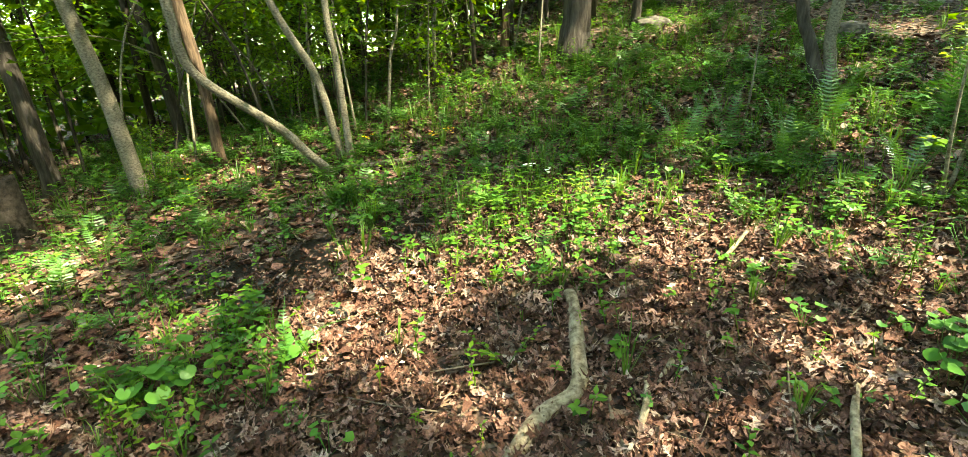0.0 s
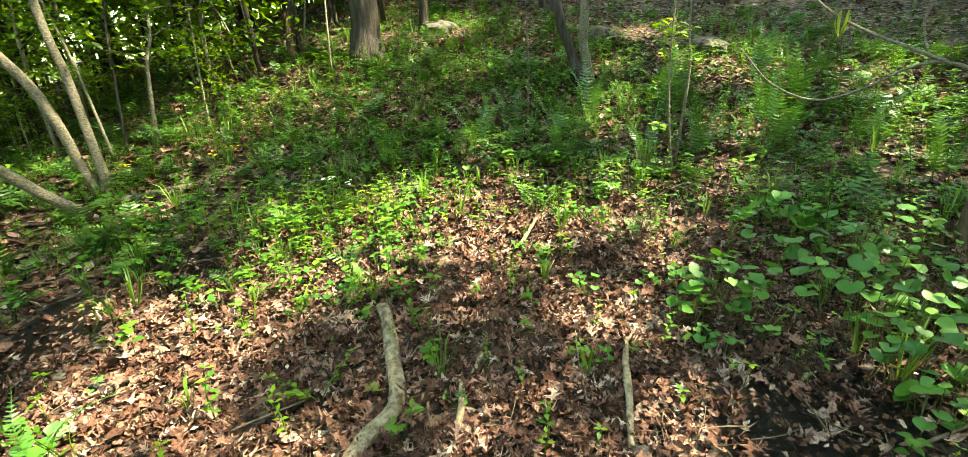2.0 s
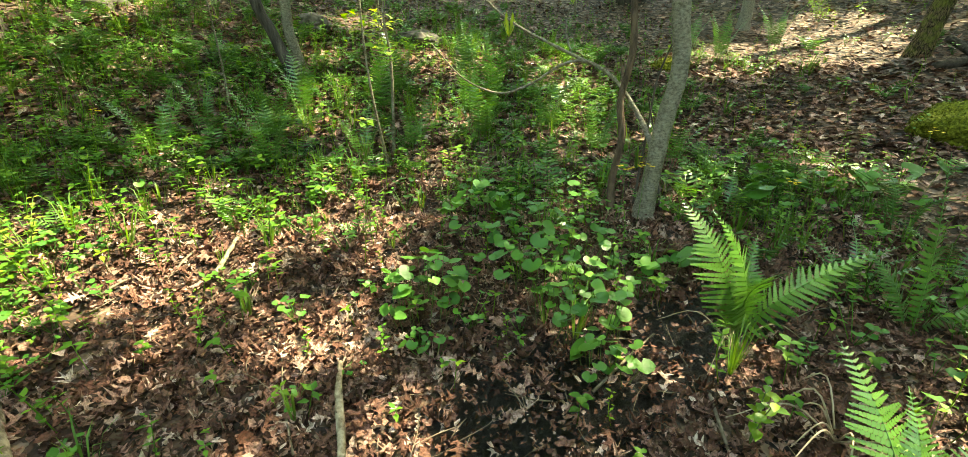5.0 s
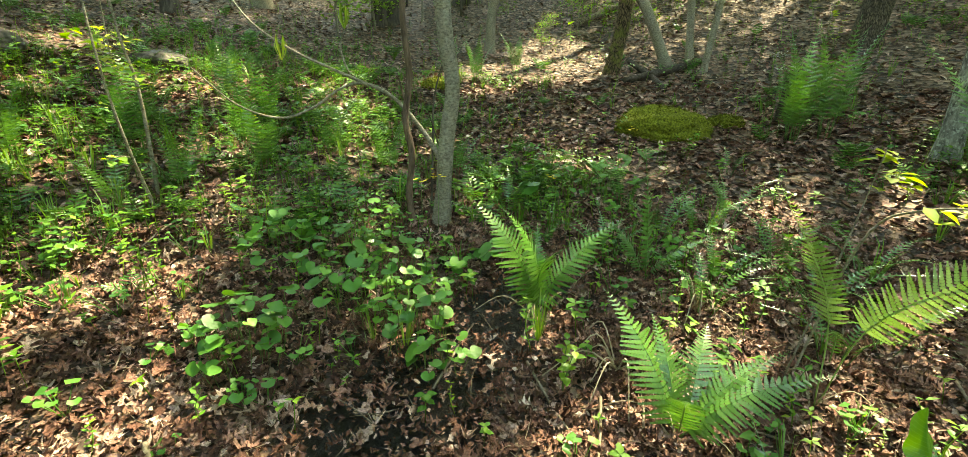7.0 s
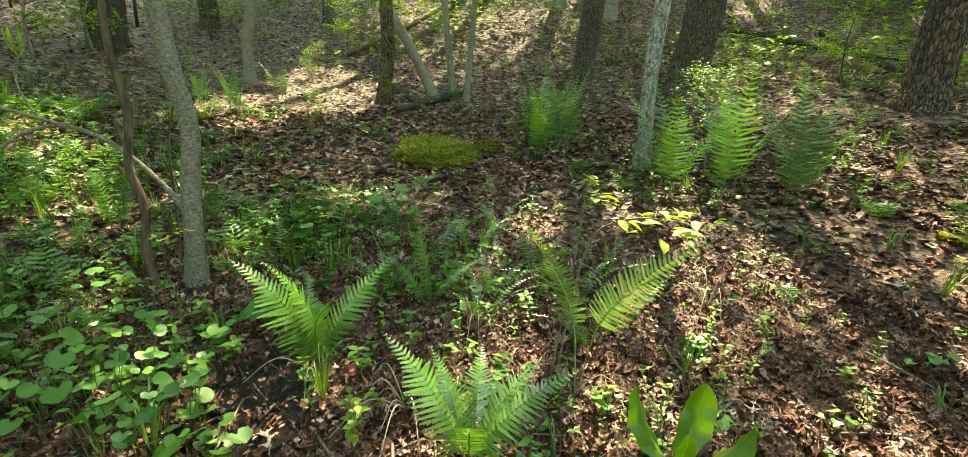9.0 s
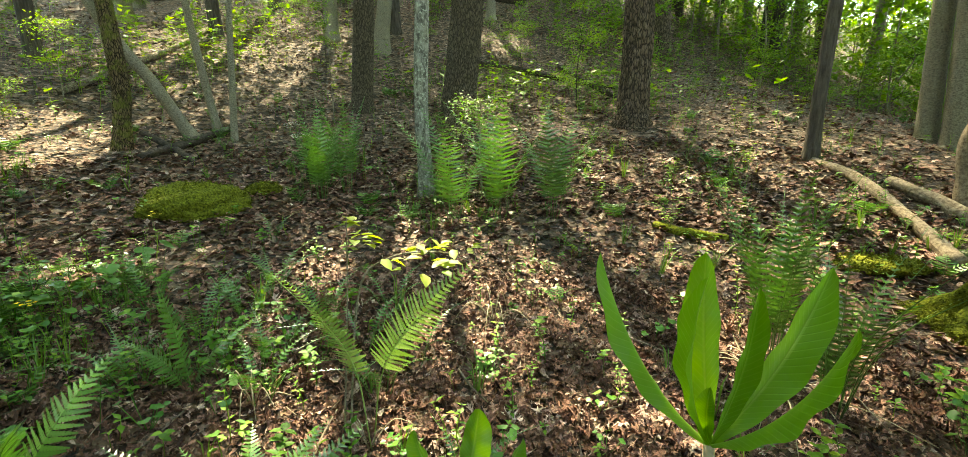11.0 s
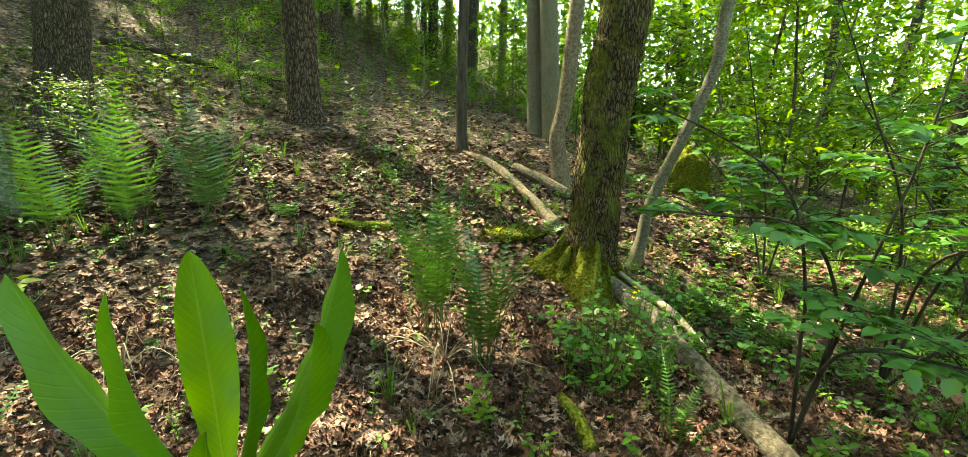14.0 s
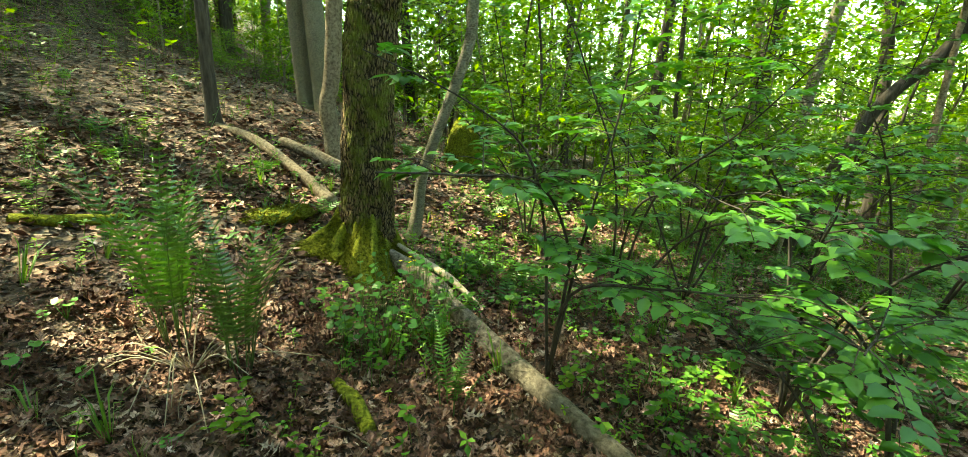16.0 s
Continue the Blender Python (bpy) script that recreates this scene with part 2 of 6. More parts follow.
LEAF_FERN_DARK = leaf_material("shaded_fern_leaf", [(0, (0.035, 0.1, 0.014)), (0.5, (0.06, 0.15, 0.02)), (1, (0.1, 0.21, 0.03))], 0.25, 0.45, 0.5, through=(1.1, 1.2, 0.6))
LEAF_SHRUB = leaf_material("bush_leaf", [(0, (0.04, 0.14, 0.016)), (0.5, (0.075, 0.21, 0.024)), (1, (0.13, 0.29, 0.035))], 0.4, 0.42, 0.5, through=(1.2, 1.3, 0.6))
LEAF_BIG = leaf_material("broad_waxy_leaf", [(0, (0.08, 0.2, 0.01)), (1, (0.13, 0.29, 0.02))], 0.5, 0.4, 0.5, 3.0)


def ribbed(m):
    """Gives a broad leaf a pale midrib and slanting side veins, by its mesh's own across and along."""
    nt = m.node_tree
    b = nt.nodes["Principled BSDF"]
    col = b.inputs["Base Color"].links[0].from_socket
    across, along = nt.nodes.new("ShaderNodeAttribute"), nt.nodes.new("ShaderNodeAttribute")
    across.attribute_name, along.attribute_name = "across", "along"
    side = nt.nodes.new("ShaderNodeMath")
    side.operation = "ABSOLUTE"
    nt.links.new(across.outputs["Fac"], side.inputs[0])
    slant = nt.nodes.new("ShaderNodeMath")
    slant.operation = "MULTIPLY_ADD"
    slant.inputs[1].default_value = -0.1
    nt.links.new(side.outputs[0], slant.inputs[0])
    nt.links.new(along.outputs["Fac"], slant.inputs[2])
    wave = nt.nodes.new("ShaderNodeMath")
    wave.operation = "MULTIPLY"
    wave.inputs[1].default_value = 150.0
    nt.links.new(slant.outputs[0], wave.inputs[0])
    sine = nt.nodes.new("ShaderNodeMath")
    sine.operation = "SINE"
    nt.links.new(wave.outputs[0], sine.inputs[0])
    vein = ramp(nt, sine.outputs[0], [(0.0, (0, 0, 0)), (0.75, (0, 0, 0)), (1.0, (0.3, 0.3, 0.3))])
    rib = ramp(nt, side.outputs[0], [(0.0, (1, 1, 1)), (0.1, (0, 0, 0))])
    mask = mixed(nt, 1.0, vein, rib, "ADD")
    made = mixed(nt, mask, col, (0.22, 0.34, 0.07))
    nt.links.new(made, b.inputs["Base Color"])
    bumped(nt, b, mask, 0.35, 0.004)


ribbed(LEAF_BIG)
LEAF_YELLOW = leaf_material("young_yellow_green_leaf", [(0, (0.16, 0.26, 0.03)), (1, (0.32, 0.38, 0.07))], 0.5)
LEAF_GRASS = leaf_material("grass_blade", [(0, (0.06, 0.15, 0.02)), (1, (0.14, 0.25, 0.04))], 0.4)
PETAL = plain_material("yellow_petal", (0.6, 0.36, 0.01), (0.75, 0.5, 0.02), 30, 0.6)
PETAL_WHITE = plain_material("white_petal", (0.6, 0.62, 0.58), (0.8, 0.8, 0.78), 30, 0.6)


# ---- ground ----
def hill(x, y):
    """Height of the slope: it climbs to the east and falls to the west."""
    x, y = np.asarray(x, float), np.asarray(y, float)
    u, v = np.tanh(x / 14) * 1.4, np.tanh(y / 14) * 1.4
    h = (-0.288
         +0.823 * u
         +0.040 * v
         +0.645 * u * u
         -0.289 * u * v
         +0.750 * v * v
         +0.997 * u ** 3
         -0.240 * u * u * v
         +0.640 * u * v * v
         +0.313 * v ** 3
         +0.904 * np.exp(-((x - 3) ** 2 + (y + 10) ** 2) / 26)
         +1.575 * np.exp(-((x - 3) ** 2 + (y - 12) ** 2) / 45))
    rise = 0.9 * x - 0.25 * y - 10
    return h + 12 * np.tanh(0.2 * np.logaddexp(0, rise) / 12)


def ripple(x, y):
    return (0.018 * np.sin(3.1 * x + 1.7 * np.sin(2.3 * y)) * np.cos(2.7 * y + 0.6)
            + 0.012 * np.sin(7.3 * x + 2.0 + 1.3 * np.sin(5.1 * y)) * np.sin(6.1 * y + 1.0))


def ground(x, y):
    return hill(x, y) + ripple(np.asarray(x, float), np.asarray(y, float))


MUD = ((1.75, 1.12, 0.3), (2.2, 0.93, 0.32), (2.65, 0.75, 0.28), (3.0, 0.6, 0.25), (-1.25, 3.5, 0.26), (-1.9, 3.3, 0.26), (-0.6, 3.75, 0.22), (-1.55, 3.05, 0.2))


def mud(x, y):
    s = np.zeros_like(np.asarray(x, float))
    for cx, cy, r in MUD:
        s = np.maximum(s, np.exp(-((x - cx) ** 2 + (y - cy) ** 2) / (r * r)))
    return s


def tri_mesh(name, V, F, mat, smooth=True):
    V, F = np.asarray(V, np.float32), np.asarray(F, np.int32)
    me = bpy.data.meshes.new(name)
    me.vertices.add(len(V))
    me.vertices.foreach_set("co", V.ravel())
    k = F.shape[1]
    me.loops.add(F.size)
    me.loops.foreach_set("vertex_index", F.ravel())
    me.polygons.add(len(F))
    me.polygons.foreach_set("loop_start", np.arange(0, F.size, k, dtype=np.int32))
    me.polygons.foreach_set("loop_total", np.full(len(F), k, np.int32))
    me.polygons.foreach_set("use_smooth", np.full(len(F), smooth))
    me.update(calc_edges=True)
    if mat:
        me.materials.append(mat)
    return me


def joined(parts):
    Vs, Fs, n = [], [], 0
    for V, F in parts:
        Vs.append(np.asarray(V, float))
        Fs.append(np.asarray(F, int) + n)
        n += len(V)
    return np.concatenate(Vs), np.concatenate(Fs)


def part(name, VF, mat, parent, label="", smooth=True):
    ob = new(name, tri_mesh(name, VF[0], VF[1], mat, smooth))
    ob.parent = parent
    return tagged(ob, label)


def thing(name, x, y, label, category, group="", z=None):
    ob = new(name)
    ob.empty_display_size = 0.1
    ob.location = (x, y, float(ground(x, y)) if z is None else z)
    return tagged(ob, label, category, group)


def scatter(V, F, pos, turn, size, tilt=None):
    """Copies of a small template mesh, each turned, tilted and sized, joined."""
    n = len(pos)
    tilt = np.zeros((n, 2)) if tilt is None else tilt
    c, s = np.cos(turn), np.sin(turn)
    Rz = np.zeros((n, 3, 3))
    Rz[:, 0, 0], Rz[:, 0, 1], Rz[:, 1, 0], Rz[:, 1, 1], Rz[:, 2, 2] = c, -s, s, c, 1
    ca, sa, cb, sb = np.cos(tilt[:, 0]), np.sin(tilt[:, 0]), np.cos(tilt[:, 1]), np.sin(tilt[:, 1])
    Rx = np.zeros((n, 3, 3))
    Rx[:, 0, 0], Rx[:, 1, 1], Rx[:, 1, 2], Rx[:, 2, 1], Rx[:, 2, 2] = 1, ca, -sa, sa, ca
    Ry = np.zeros((n, 3, 3))
    Ry[:, 1, 1], Ry[:, 0, 0], Ry[:, 0, 2], Ry[:, 2, 0], Ry[:, 2, 2] = 1, cb, sb, -sb, cb
    R = Ry @ Rx @ Rz * np.asarray(size).reshape(-1, 1, 1)
    W = np.einsum("nij,vj->nvi", R, V) + np.asarray(pos)[:, None, :]
    G = F[None] + (np.arange(n) * len(V))[:, None, None]
    return W.reshape(-1, 3), G.reshape(-1, F.shape[1])


def smooth_path(points, radii, steps=6):
    """A rounded line through points, with its radii."""
    P, R = np.asarray(points, float), np.asarray(radii, float)
    if len(P) < 3:
        k = np.linspace(0, 1, steps + 1)[:, None]
        return P[0] * (1 - k) + P[-1] * k, (R[0] * (1 - k) + R[-1] * k)[:, 0]
    Q = np.vstack([2 * P[0] - P[1], P, 2 * P[-1] - P[-2]])
    out, rad = [], []
    for i in range(len(P) - 1):
        a, b, c, d = Q[i:i + 4]
        for j in range(steps):
            u = j / steps
            out.append(0.5 * (2 * b + (c - a) * u + (2 * a - 5 * b + 4 * c - d) * u * u + (3 * b - a - 3 * c + d) * u ** 3))
            rad.append(R[i] * (1 - u) + R[i + 1] * u)
    out.append(P[-1])
    rad.append(R[-1])
    return np.array(out), np.array(rad)


def tube(points, radii, sides=8, steps=6, rough=0.0, grain=6.0, seed=0, ridges=0):
    """A round limb through points; rough: uneven girth, ridges: bark furrows that run along it."""
    P, R = smooth_path(points, radii, steps)
    n = len(P)
    T = np.gradient(P, axis=0)
    T /= np.linalg.norm(T, axis=1)[:, None] + 1e-9
    ref = np.array([1.0, 0, 0]) if abs(T[:, 0]).mean() < 0.7 else np.array([0, 1.0, 0])
    A = np.cross(T, ref)
    A /= np.linalg.norm(A, axis=1)[:, None] + 1e-9
    B = np.cross(T, A)
    th = np.linspace(0, 2 * np.pi, sides, endpoint=False)
    k = np.arange(n)[:, None]
    g = np.ones((n, sides))
    if rough:
        ph = seed * 1.7
        g += rough * (np.sin(2 * th + 0.35 * k + ph) + 0.7 * np.sin(3 * th - 0.23 * k + 2 * ph) + 0.5 * np.sin(k * 0.9 + ph + th))
    if ridges:
        r2 = np.random.default_rng(seed + 5)
        sway = np.cumsum(r2.normal(0, 0.1, (n, 1)), axis=0) + 0.7 * np.sin(3 * th + 0.13 * k) + 0.8 * np.sin(11 * th - 0.37 * k)
        furrow = np.abs(np.sin(0.5 * ridges * th + sway)) ** 0.6
        breaks = 0.75 + 0.25 * np.sin(k * 0.55 + 4 * np.sin(7 * th))
        g += (0.085 if ridges < 40 else 0.06) * (furrow * breaks - 0.6) + r2.normal(0, 0.008, (n, sides))
    V = P[:, None, :] + (A[:, None, :] * np.cos(th)[None, :, None] + B[:, None, :] * np.sin(th)[None, :, None]) * (R[:, None] * g)[:, :, None]
    V = np.vstack([V.reshape(-1, 3), P[:1], P[-1:]])
    i, j = np.meshgrid(np.arange(n - 1), np.arange(sides), indexing="ij")
    i, j = i.ravel(), j.ravel()
    a, b = i * sides + j, i * sides + (j + 1) % sides
    F = np.vstack([np.stack([a, b, b + sides], 1), np.stack([a, b + sides, a + sides], 1)])
    j = np.arange(sides)
    cap0 = np.stack([np.full(sides, n * sides), (j + 1) % sides, j], 1)
    cap1 = np.stack([np.full(sides, n * sides + 1), (n - 1) * sides + j, (n - 1) * sides + (j + 1) % sides], 1)
    return V, np.vstack([F, cap0, cap1])


def build_ground():
    near = np.arange(-7, 7.01, 0.09)
    far = 7 + np.cumsum(0.09 * 1.13 ** np.arange(1, 53))
    line = np.concatenate([-far[::-1], near, far])
    X, Y = np.meshgrid(line, line, indexing="ij")
    Z = ground(X, Y)
    n = len(line)
    V = np.stack([X, Y, Z], -1).reshape(-1, 3)
    i, j = np.meshgrid(np.arange(n - 1), np.arange(n - 1), indexing="ij")
    a = (i * n + j).ravel()
    F = np.stack([a, a + n, a + n + 1, a + 1], 1)
    me = tri_mesh("ground", V, F, SOIL)
    at = me.attributes.new("mud", "FLOAT", "POINT")
    at.data.foreach_set("value", mud(X, Y).ravel().astype(np.float32))
    return tagged(new("ground", me), "forest floor of dark soil under brown leaf litter, rising into a slope", "ground", kind="structure")


build_ground()

# places where the sun comes through the gaps of the canopy
SUNNY = ((-0.67, 2.63, 0.42), (-1.0, 2.55, 0.2), (-0.26, 3.0, 0.42), (0.37, 3.31, 0.42), (0.87, 3.27, 0.42), (1.24, 3.12, 0.4), (1.04, 3.77, 0.4),
         (0.05, 3.53, 0.35), (-3.5, 3.6, 0.5), (-4.0, 6.4, 0.4), (1.7, 3.6, 0.35), (9.2, 0.87, 0.8), (8.1, 2.06, 0.7),
         (10.1, 1.15, 0.7), (7.8, 2.5, 0.5), (5.8, 3.2, 0.5), (2.6, -1.7, 0.25), (2.3, -0.6, 0.6), (4.2, -2.9, 0.6), (1.85, -5.35, 0.4), 
         (1.9, -3.0, 0.35), (2.2, -2.7, 0.3), (-3.9, -3.6, 0.6), (-2.3, -6.0, 0.7), (-0.7, -6.4, 0.6), (0.21, -0.46, 0.36), (2.05, -0.5, 0.55), (1.85, 0.1, 0.4), (3.8, -2.8, 0.7), (-1.4, -2.6, 0.25), (-2.4, -2.4, 0.35), (-1.9, -1.5, 0.25), (4.2, 5.6, 0.3), (5.4, 6.6, 0.35), (2.4, 6.2, 0.25), (3.2, 4.2, 0.3), (4.6, 2.4, 0.4), (2.1, 2.2, 0.25), (1.6, 2.0, 0.2), 
         (2.0, 3.0, 0.35), (2.6, 3.3, 0.35), (1.5, 2.6, 0.25), (2.4, 2.6, 0.25), (3.3, -0.4, 0.18), (3.9, -0.6, 0.2), (3.0, -0.2, 0.15), (3.3, -1.0, 0.18), (2, 10, 0.6), (1.5, 8.5, 0.5), (2.8, 8.0, 0.45), (0.8, 9.5, 0.5), (5.55, -1.5, 0.2), (5.0, -2.0, 0.35), (4.2, -2.45, 0.35), (3.9, -2.85, 0.35), (3.6, -3.3, 0.35), (4.6, -1.9, 0.3), (-5, 9, 0.7), (-7, 7.5, 0.7), (-3, 11, 0.7), (4.5, -1.2, 0.3), (3.1, -1.6, 0.3), (1.4, -2.3, 0.35), (1.9, -1.9, 0.3), (0.9, -2.1, 0.25), (4.2, 3.6, 0.4), (3.6, 4.6, 0.4), (5.5, 4.8, 0.6), (6.5, 3.8, 0.5), (3.4, 2.9, 0.3),
         (7, -15, 0.7), (9.5, -12.5, 0.6), (12, -9.5, 0.7), (-0.45, -8.0, 0.5), (2.15, -1.0, 0.35), (2.2, -0.25, 0.3), (2.5, 0.9, 0.25))

_r = random.Random(12)
SUNNY += tuple((_r.uniform(-3.5, 5.5), _r.uniform(-5.5, 5.5), _r.uniform(0.1, 0.26)) for _ in range(110))
SUNNY += tuple((_r.uniform(0.7, 3.0), _r.uniform(2.1, 3.7), _r.uniform(0.06, 0.17)) for _ in range(46))
SUNNY += tuple((_r.uniform(0.4, 2.3), _r.uniform(1.2, 2.3), _r.uniform(0.06, 0.15)) for _ in range(20))
SUNNY = tuple(p for p in SUNNY if not (p[0] < -0.5 and 0.6 < p[1] < 2.45) and not (-0.4 < p[0] < 0.9 and -4.3 < p[1] < -2.8))


def in_sun_gap(P):
    """Whether leaves at P would shade one of the sunny places."""
    S = np.array(SUN)
    hit = np.zeros(len(P), bool)
    for cx, cy, r in SUNNY:
        gz = float(hill(cx, cy)) + 0.1
        k = (P[:, 2] - gz) / S[2]
        q = P[:, :2] - k[:, None] * S[None, :2]
        hit |= (q[:, 0] - cx) ** 2 + (q[:, 1] - cy) ** 2 < (1.2 * r) ** 2
    return hit


# ---- leaf litter ----
LOBED = ((0, 0.01), (0.1, 0.02), (0.2, 0.06), (0.25, 0.25), (0.31, 0.07), (0.43, 0.07), (0.5, 0.38), (0.56, 0.09), (0.68, 0.08), (0.74, 0.28), (0.8, 0.06), (0.92, 0.1), (1.0, 0.01))
OVAL = ((0, 0.015), (0.12, 0.13), (0.3, 0.25), (0.5, 0.29), (0.72, 0.23), (0.9, 0.1), (1.0, 0.01))
BROKEN = ((0, 0.03), (0.15, 0.22), (0.34, 0.17), (0.5, 0.34), (0.66, 0.28), (0.75, 0.3), (0.82, 0.18))
PLAIN = ((0, 0.02), (0.3, 0.24), (0.62, 0.27), (1.0, 0.02))


def dead_leaf(shape, curl=0.3, arch=0.15, twist=0.2):
    """A fallen leaf of unit length with a rounded, lobed edge, cupped, arched and twisted."""
    V, n = [], len(shape)
    for i, (x, w) in enumerate(shape):
        for k in (-1, 0, 1):
            y = k * w * (1 + 0.12 * math.sin(5 * x + 2 * k))
            V.append((x - 0.5 + 0.3 * abs(y), y, curl * y * y * 3 + arch * (x - 0.5) ** 2 * 2 + twist * (x - 0.5) * y + 0.07 * abs(k) * math.sin(13 * x + 2 * k)))
    F = []
    for i in range(n - 1):
        for k in (0, 1):
            a = 3 * i + k
            F += [(a, a + 3, a + 4), (a, a + 4, a + 1)]
    return np.array(V), np.array(F)


def strewn(shapes, n, near, far, power, size, tilt, lift, bare):
    """Leaves strewn between two distances, thinner on the mud."""
    made = []
    for V, F in shapes:
        r = near + (far - near) * rng.random(n) ** power
        a = 2 * math.pi * rng.random(n)
        x, y = 0.4 + r * np.sin(a), r * np.cos(a)
        ok = rng.random(n) > bare * np.clip(mud(x, y) * 1.4, 0, 1)
        x, y = x[ok], y[ok]
        n2 = len(x)
        z = ground(x, y) + 0.004 + lift * rng.random(n2) ** 2
        made.append(scatter(V, F, np.stack([x, y, z], 1), rng.random(n2) * 6.3, rng.uniform(*size, n2), rng.normal(0, tilt, (n2, 2))))
    return joined(made)


def build_litter():
    shapes = [dead_leaf(LOBED, 0.4, 0.3, 0.5), dead_leaf(LOBED, -0.6, -0.3, -0.6), dead_leaf(LOBED, 1.2, 0.6, 0.3), dead_leaf(LOBED, 0.1, -0.5, -0.3)]
    plain = [dead_leaf(OVAL, 1.0, 0.5, -0.6), dead_leaf(BROKEN, 0.9, 0.4, 0.9), dead_leaf(BROKEN, -0.9, 0.3, -0.5)]
    layers = joined([strewn(plain, 6000, 0.2, 3.9, 0.85, (0.03, 0.09), 0.45, 0.035, 0.85), strewn(shapes, 5100, 0.2, 3.9, 0.85, (0.06, 0.135), 0.42, 0.055, 0.85)])
    ob = new("leaf_litter", tri_mesh("leaf_litter", *layers, LITTER))
    tagged(ob, "layer of brown dead oak leaves lying over the soil", "leaf litter", kind="stuff")
    crumbs = [(np.array([(-0.5, 0, 0), (0, 0.3, 0.1), (0.5, 0.1, 0), (0.1, -0.35, 0.05)]), np.array([(0, 2, 1), (0, 3, 2)])),
              (np.array([(-0.5, -0.1, 0), (-0.2, 0.25, 0.1), (0.5, 0.05, 0), (0.2, -0.2, 0.15)]), np.array([(0, 2, 1), (0, 3, 2)]))]
    ob = new("leaf_crumbs", tri_mesh("leaf_crumbs", *strewn(crumbs, 52000, 0.2, 4.4, 0.7, (0.01, 0.045), 0.5, 0.04, 0.45), LITTER))
    tagged(ob, "small broken bits of dead leaves between the larger ones", "leaf litter", kind="stuff")
    shapes = [dead_leaf(PLAIN, 0.5, 0.2, 0.3), dead_leaf(PLAIN, 1.0, 0.3, -0.4), dead_leaf(BROKEN, 0.5, 0.2, 0.5)]
    ob = new("middle_leaf_litter", tri_mesh("middle_leaf_litter", *strewn(shapes, 10200, 3.7, 8.0, 0.9, (0.05, 0.115), 0.32, 0.04, 0.85), LITTER))
    tagged(ob, "brown dead leaves lying over the lower slope", "leaf litter", kind="stuff")
    V = np.array([(-0.5, 0, 0), (-0.1, 0.28, 0.1), (0.5, 0, 0.05), (0.0, -0.26, 0.12)])
    F = np.array([(0, 2, 1), (0, 3, 2)])
    n = 125000
    r = 5.2 + 27 * rng.random(n) ** 1.35
    a = 2 * math.pi * rng.random(n)
    x, y = 0.4 + r * np.sin(a), r * np.cos(a)
    z = ground(x, y) + 0.01 + 0.03 * rng.random(n)
    W = scatter(V, F, np.stack([x, y, z], 1), rng.random(n) * 6.3, rng.uniform(0.05, 0.12, n), rng.normal(0, 0.3, (n, 2)))
    ob = new("far_leaf_litter", tri_mesh("far_leaf_litter", *W, LITTER, False))
    tagged(ob, "brown dead leaves covering the wooded slope farther off", "leaf litter", kind="stuff")


build_litter()


# ---- trees ----
def leaf_blade(w=0.42, fold=0.12):
    """A pointed leaf of unit length lying along +x."""
    V = np.array([(0, 0, 0), (0.3, w / 2, fold), (0.65, w * 0.42, fold * 0.8), (1, 0, -0.05), (0.65, -w * 0.42, fold * 0.8), (0.3, -w / 2, fold), (0.4, 0, 0), (0.7, 0, 0)])
    F = np.array([(0, 6, 1), (6, 2, 1), (6, 7, 2), (7, 3, 2), (0, 5, 6), (5, 4, 6), (6, 4, 7), (7, 4, 3)])
    return V, F


SMALL_V = np.array([(0, 0, 0), (0.45, 0.24, 0.06), (1, 0, 0), (0.45, -0.24, 0.06)])
SMALL_F = np.array([(0, 2, 1), (0, 3, 2)])


def foliage(centres, spread, n_each, size, g, flat=0.55, blade=None):
    """Loose sprays of leaves round the given places."""
    V, F = blade or (SMALL_V, SMALL_F)
    C = np.repeat(np.asarray(centres, float), n_each, axis=0)
    P = C + g.normal(0, 1, C.shape) * np.array([spread, spread, spread * flat])
    n = len(P)
    return P, lambda keep: scatter(V, F, P[keep], g.random(n)[keep] * 6.3, g.uniform(size * 0.6, size * 1.25, n)[keep], g.normal(0, 0.5, (n, 2))[keep])


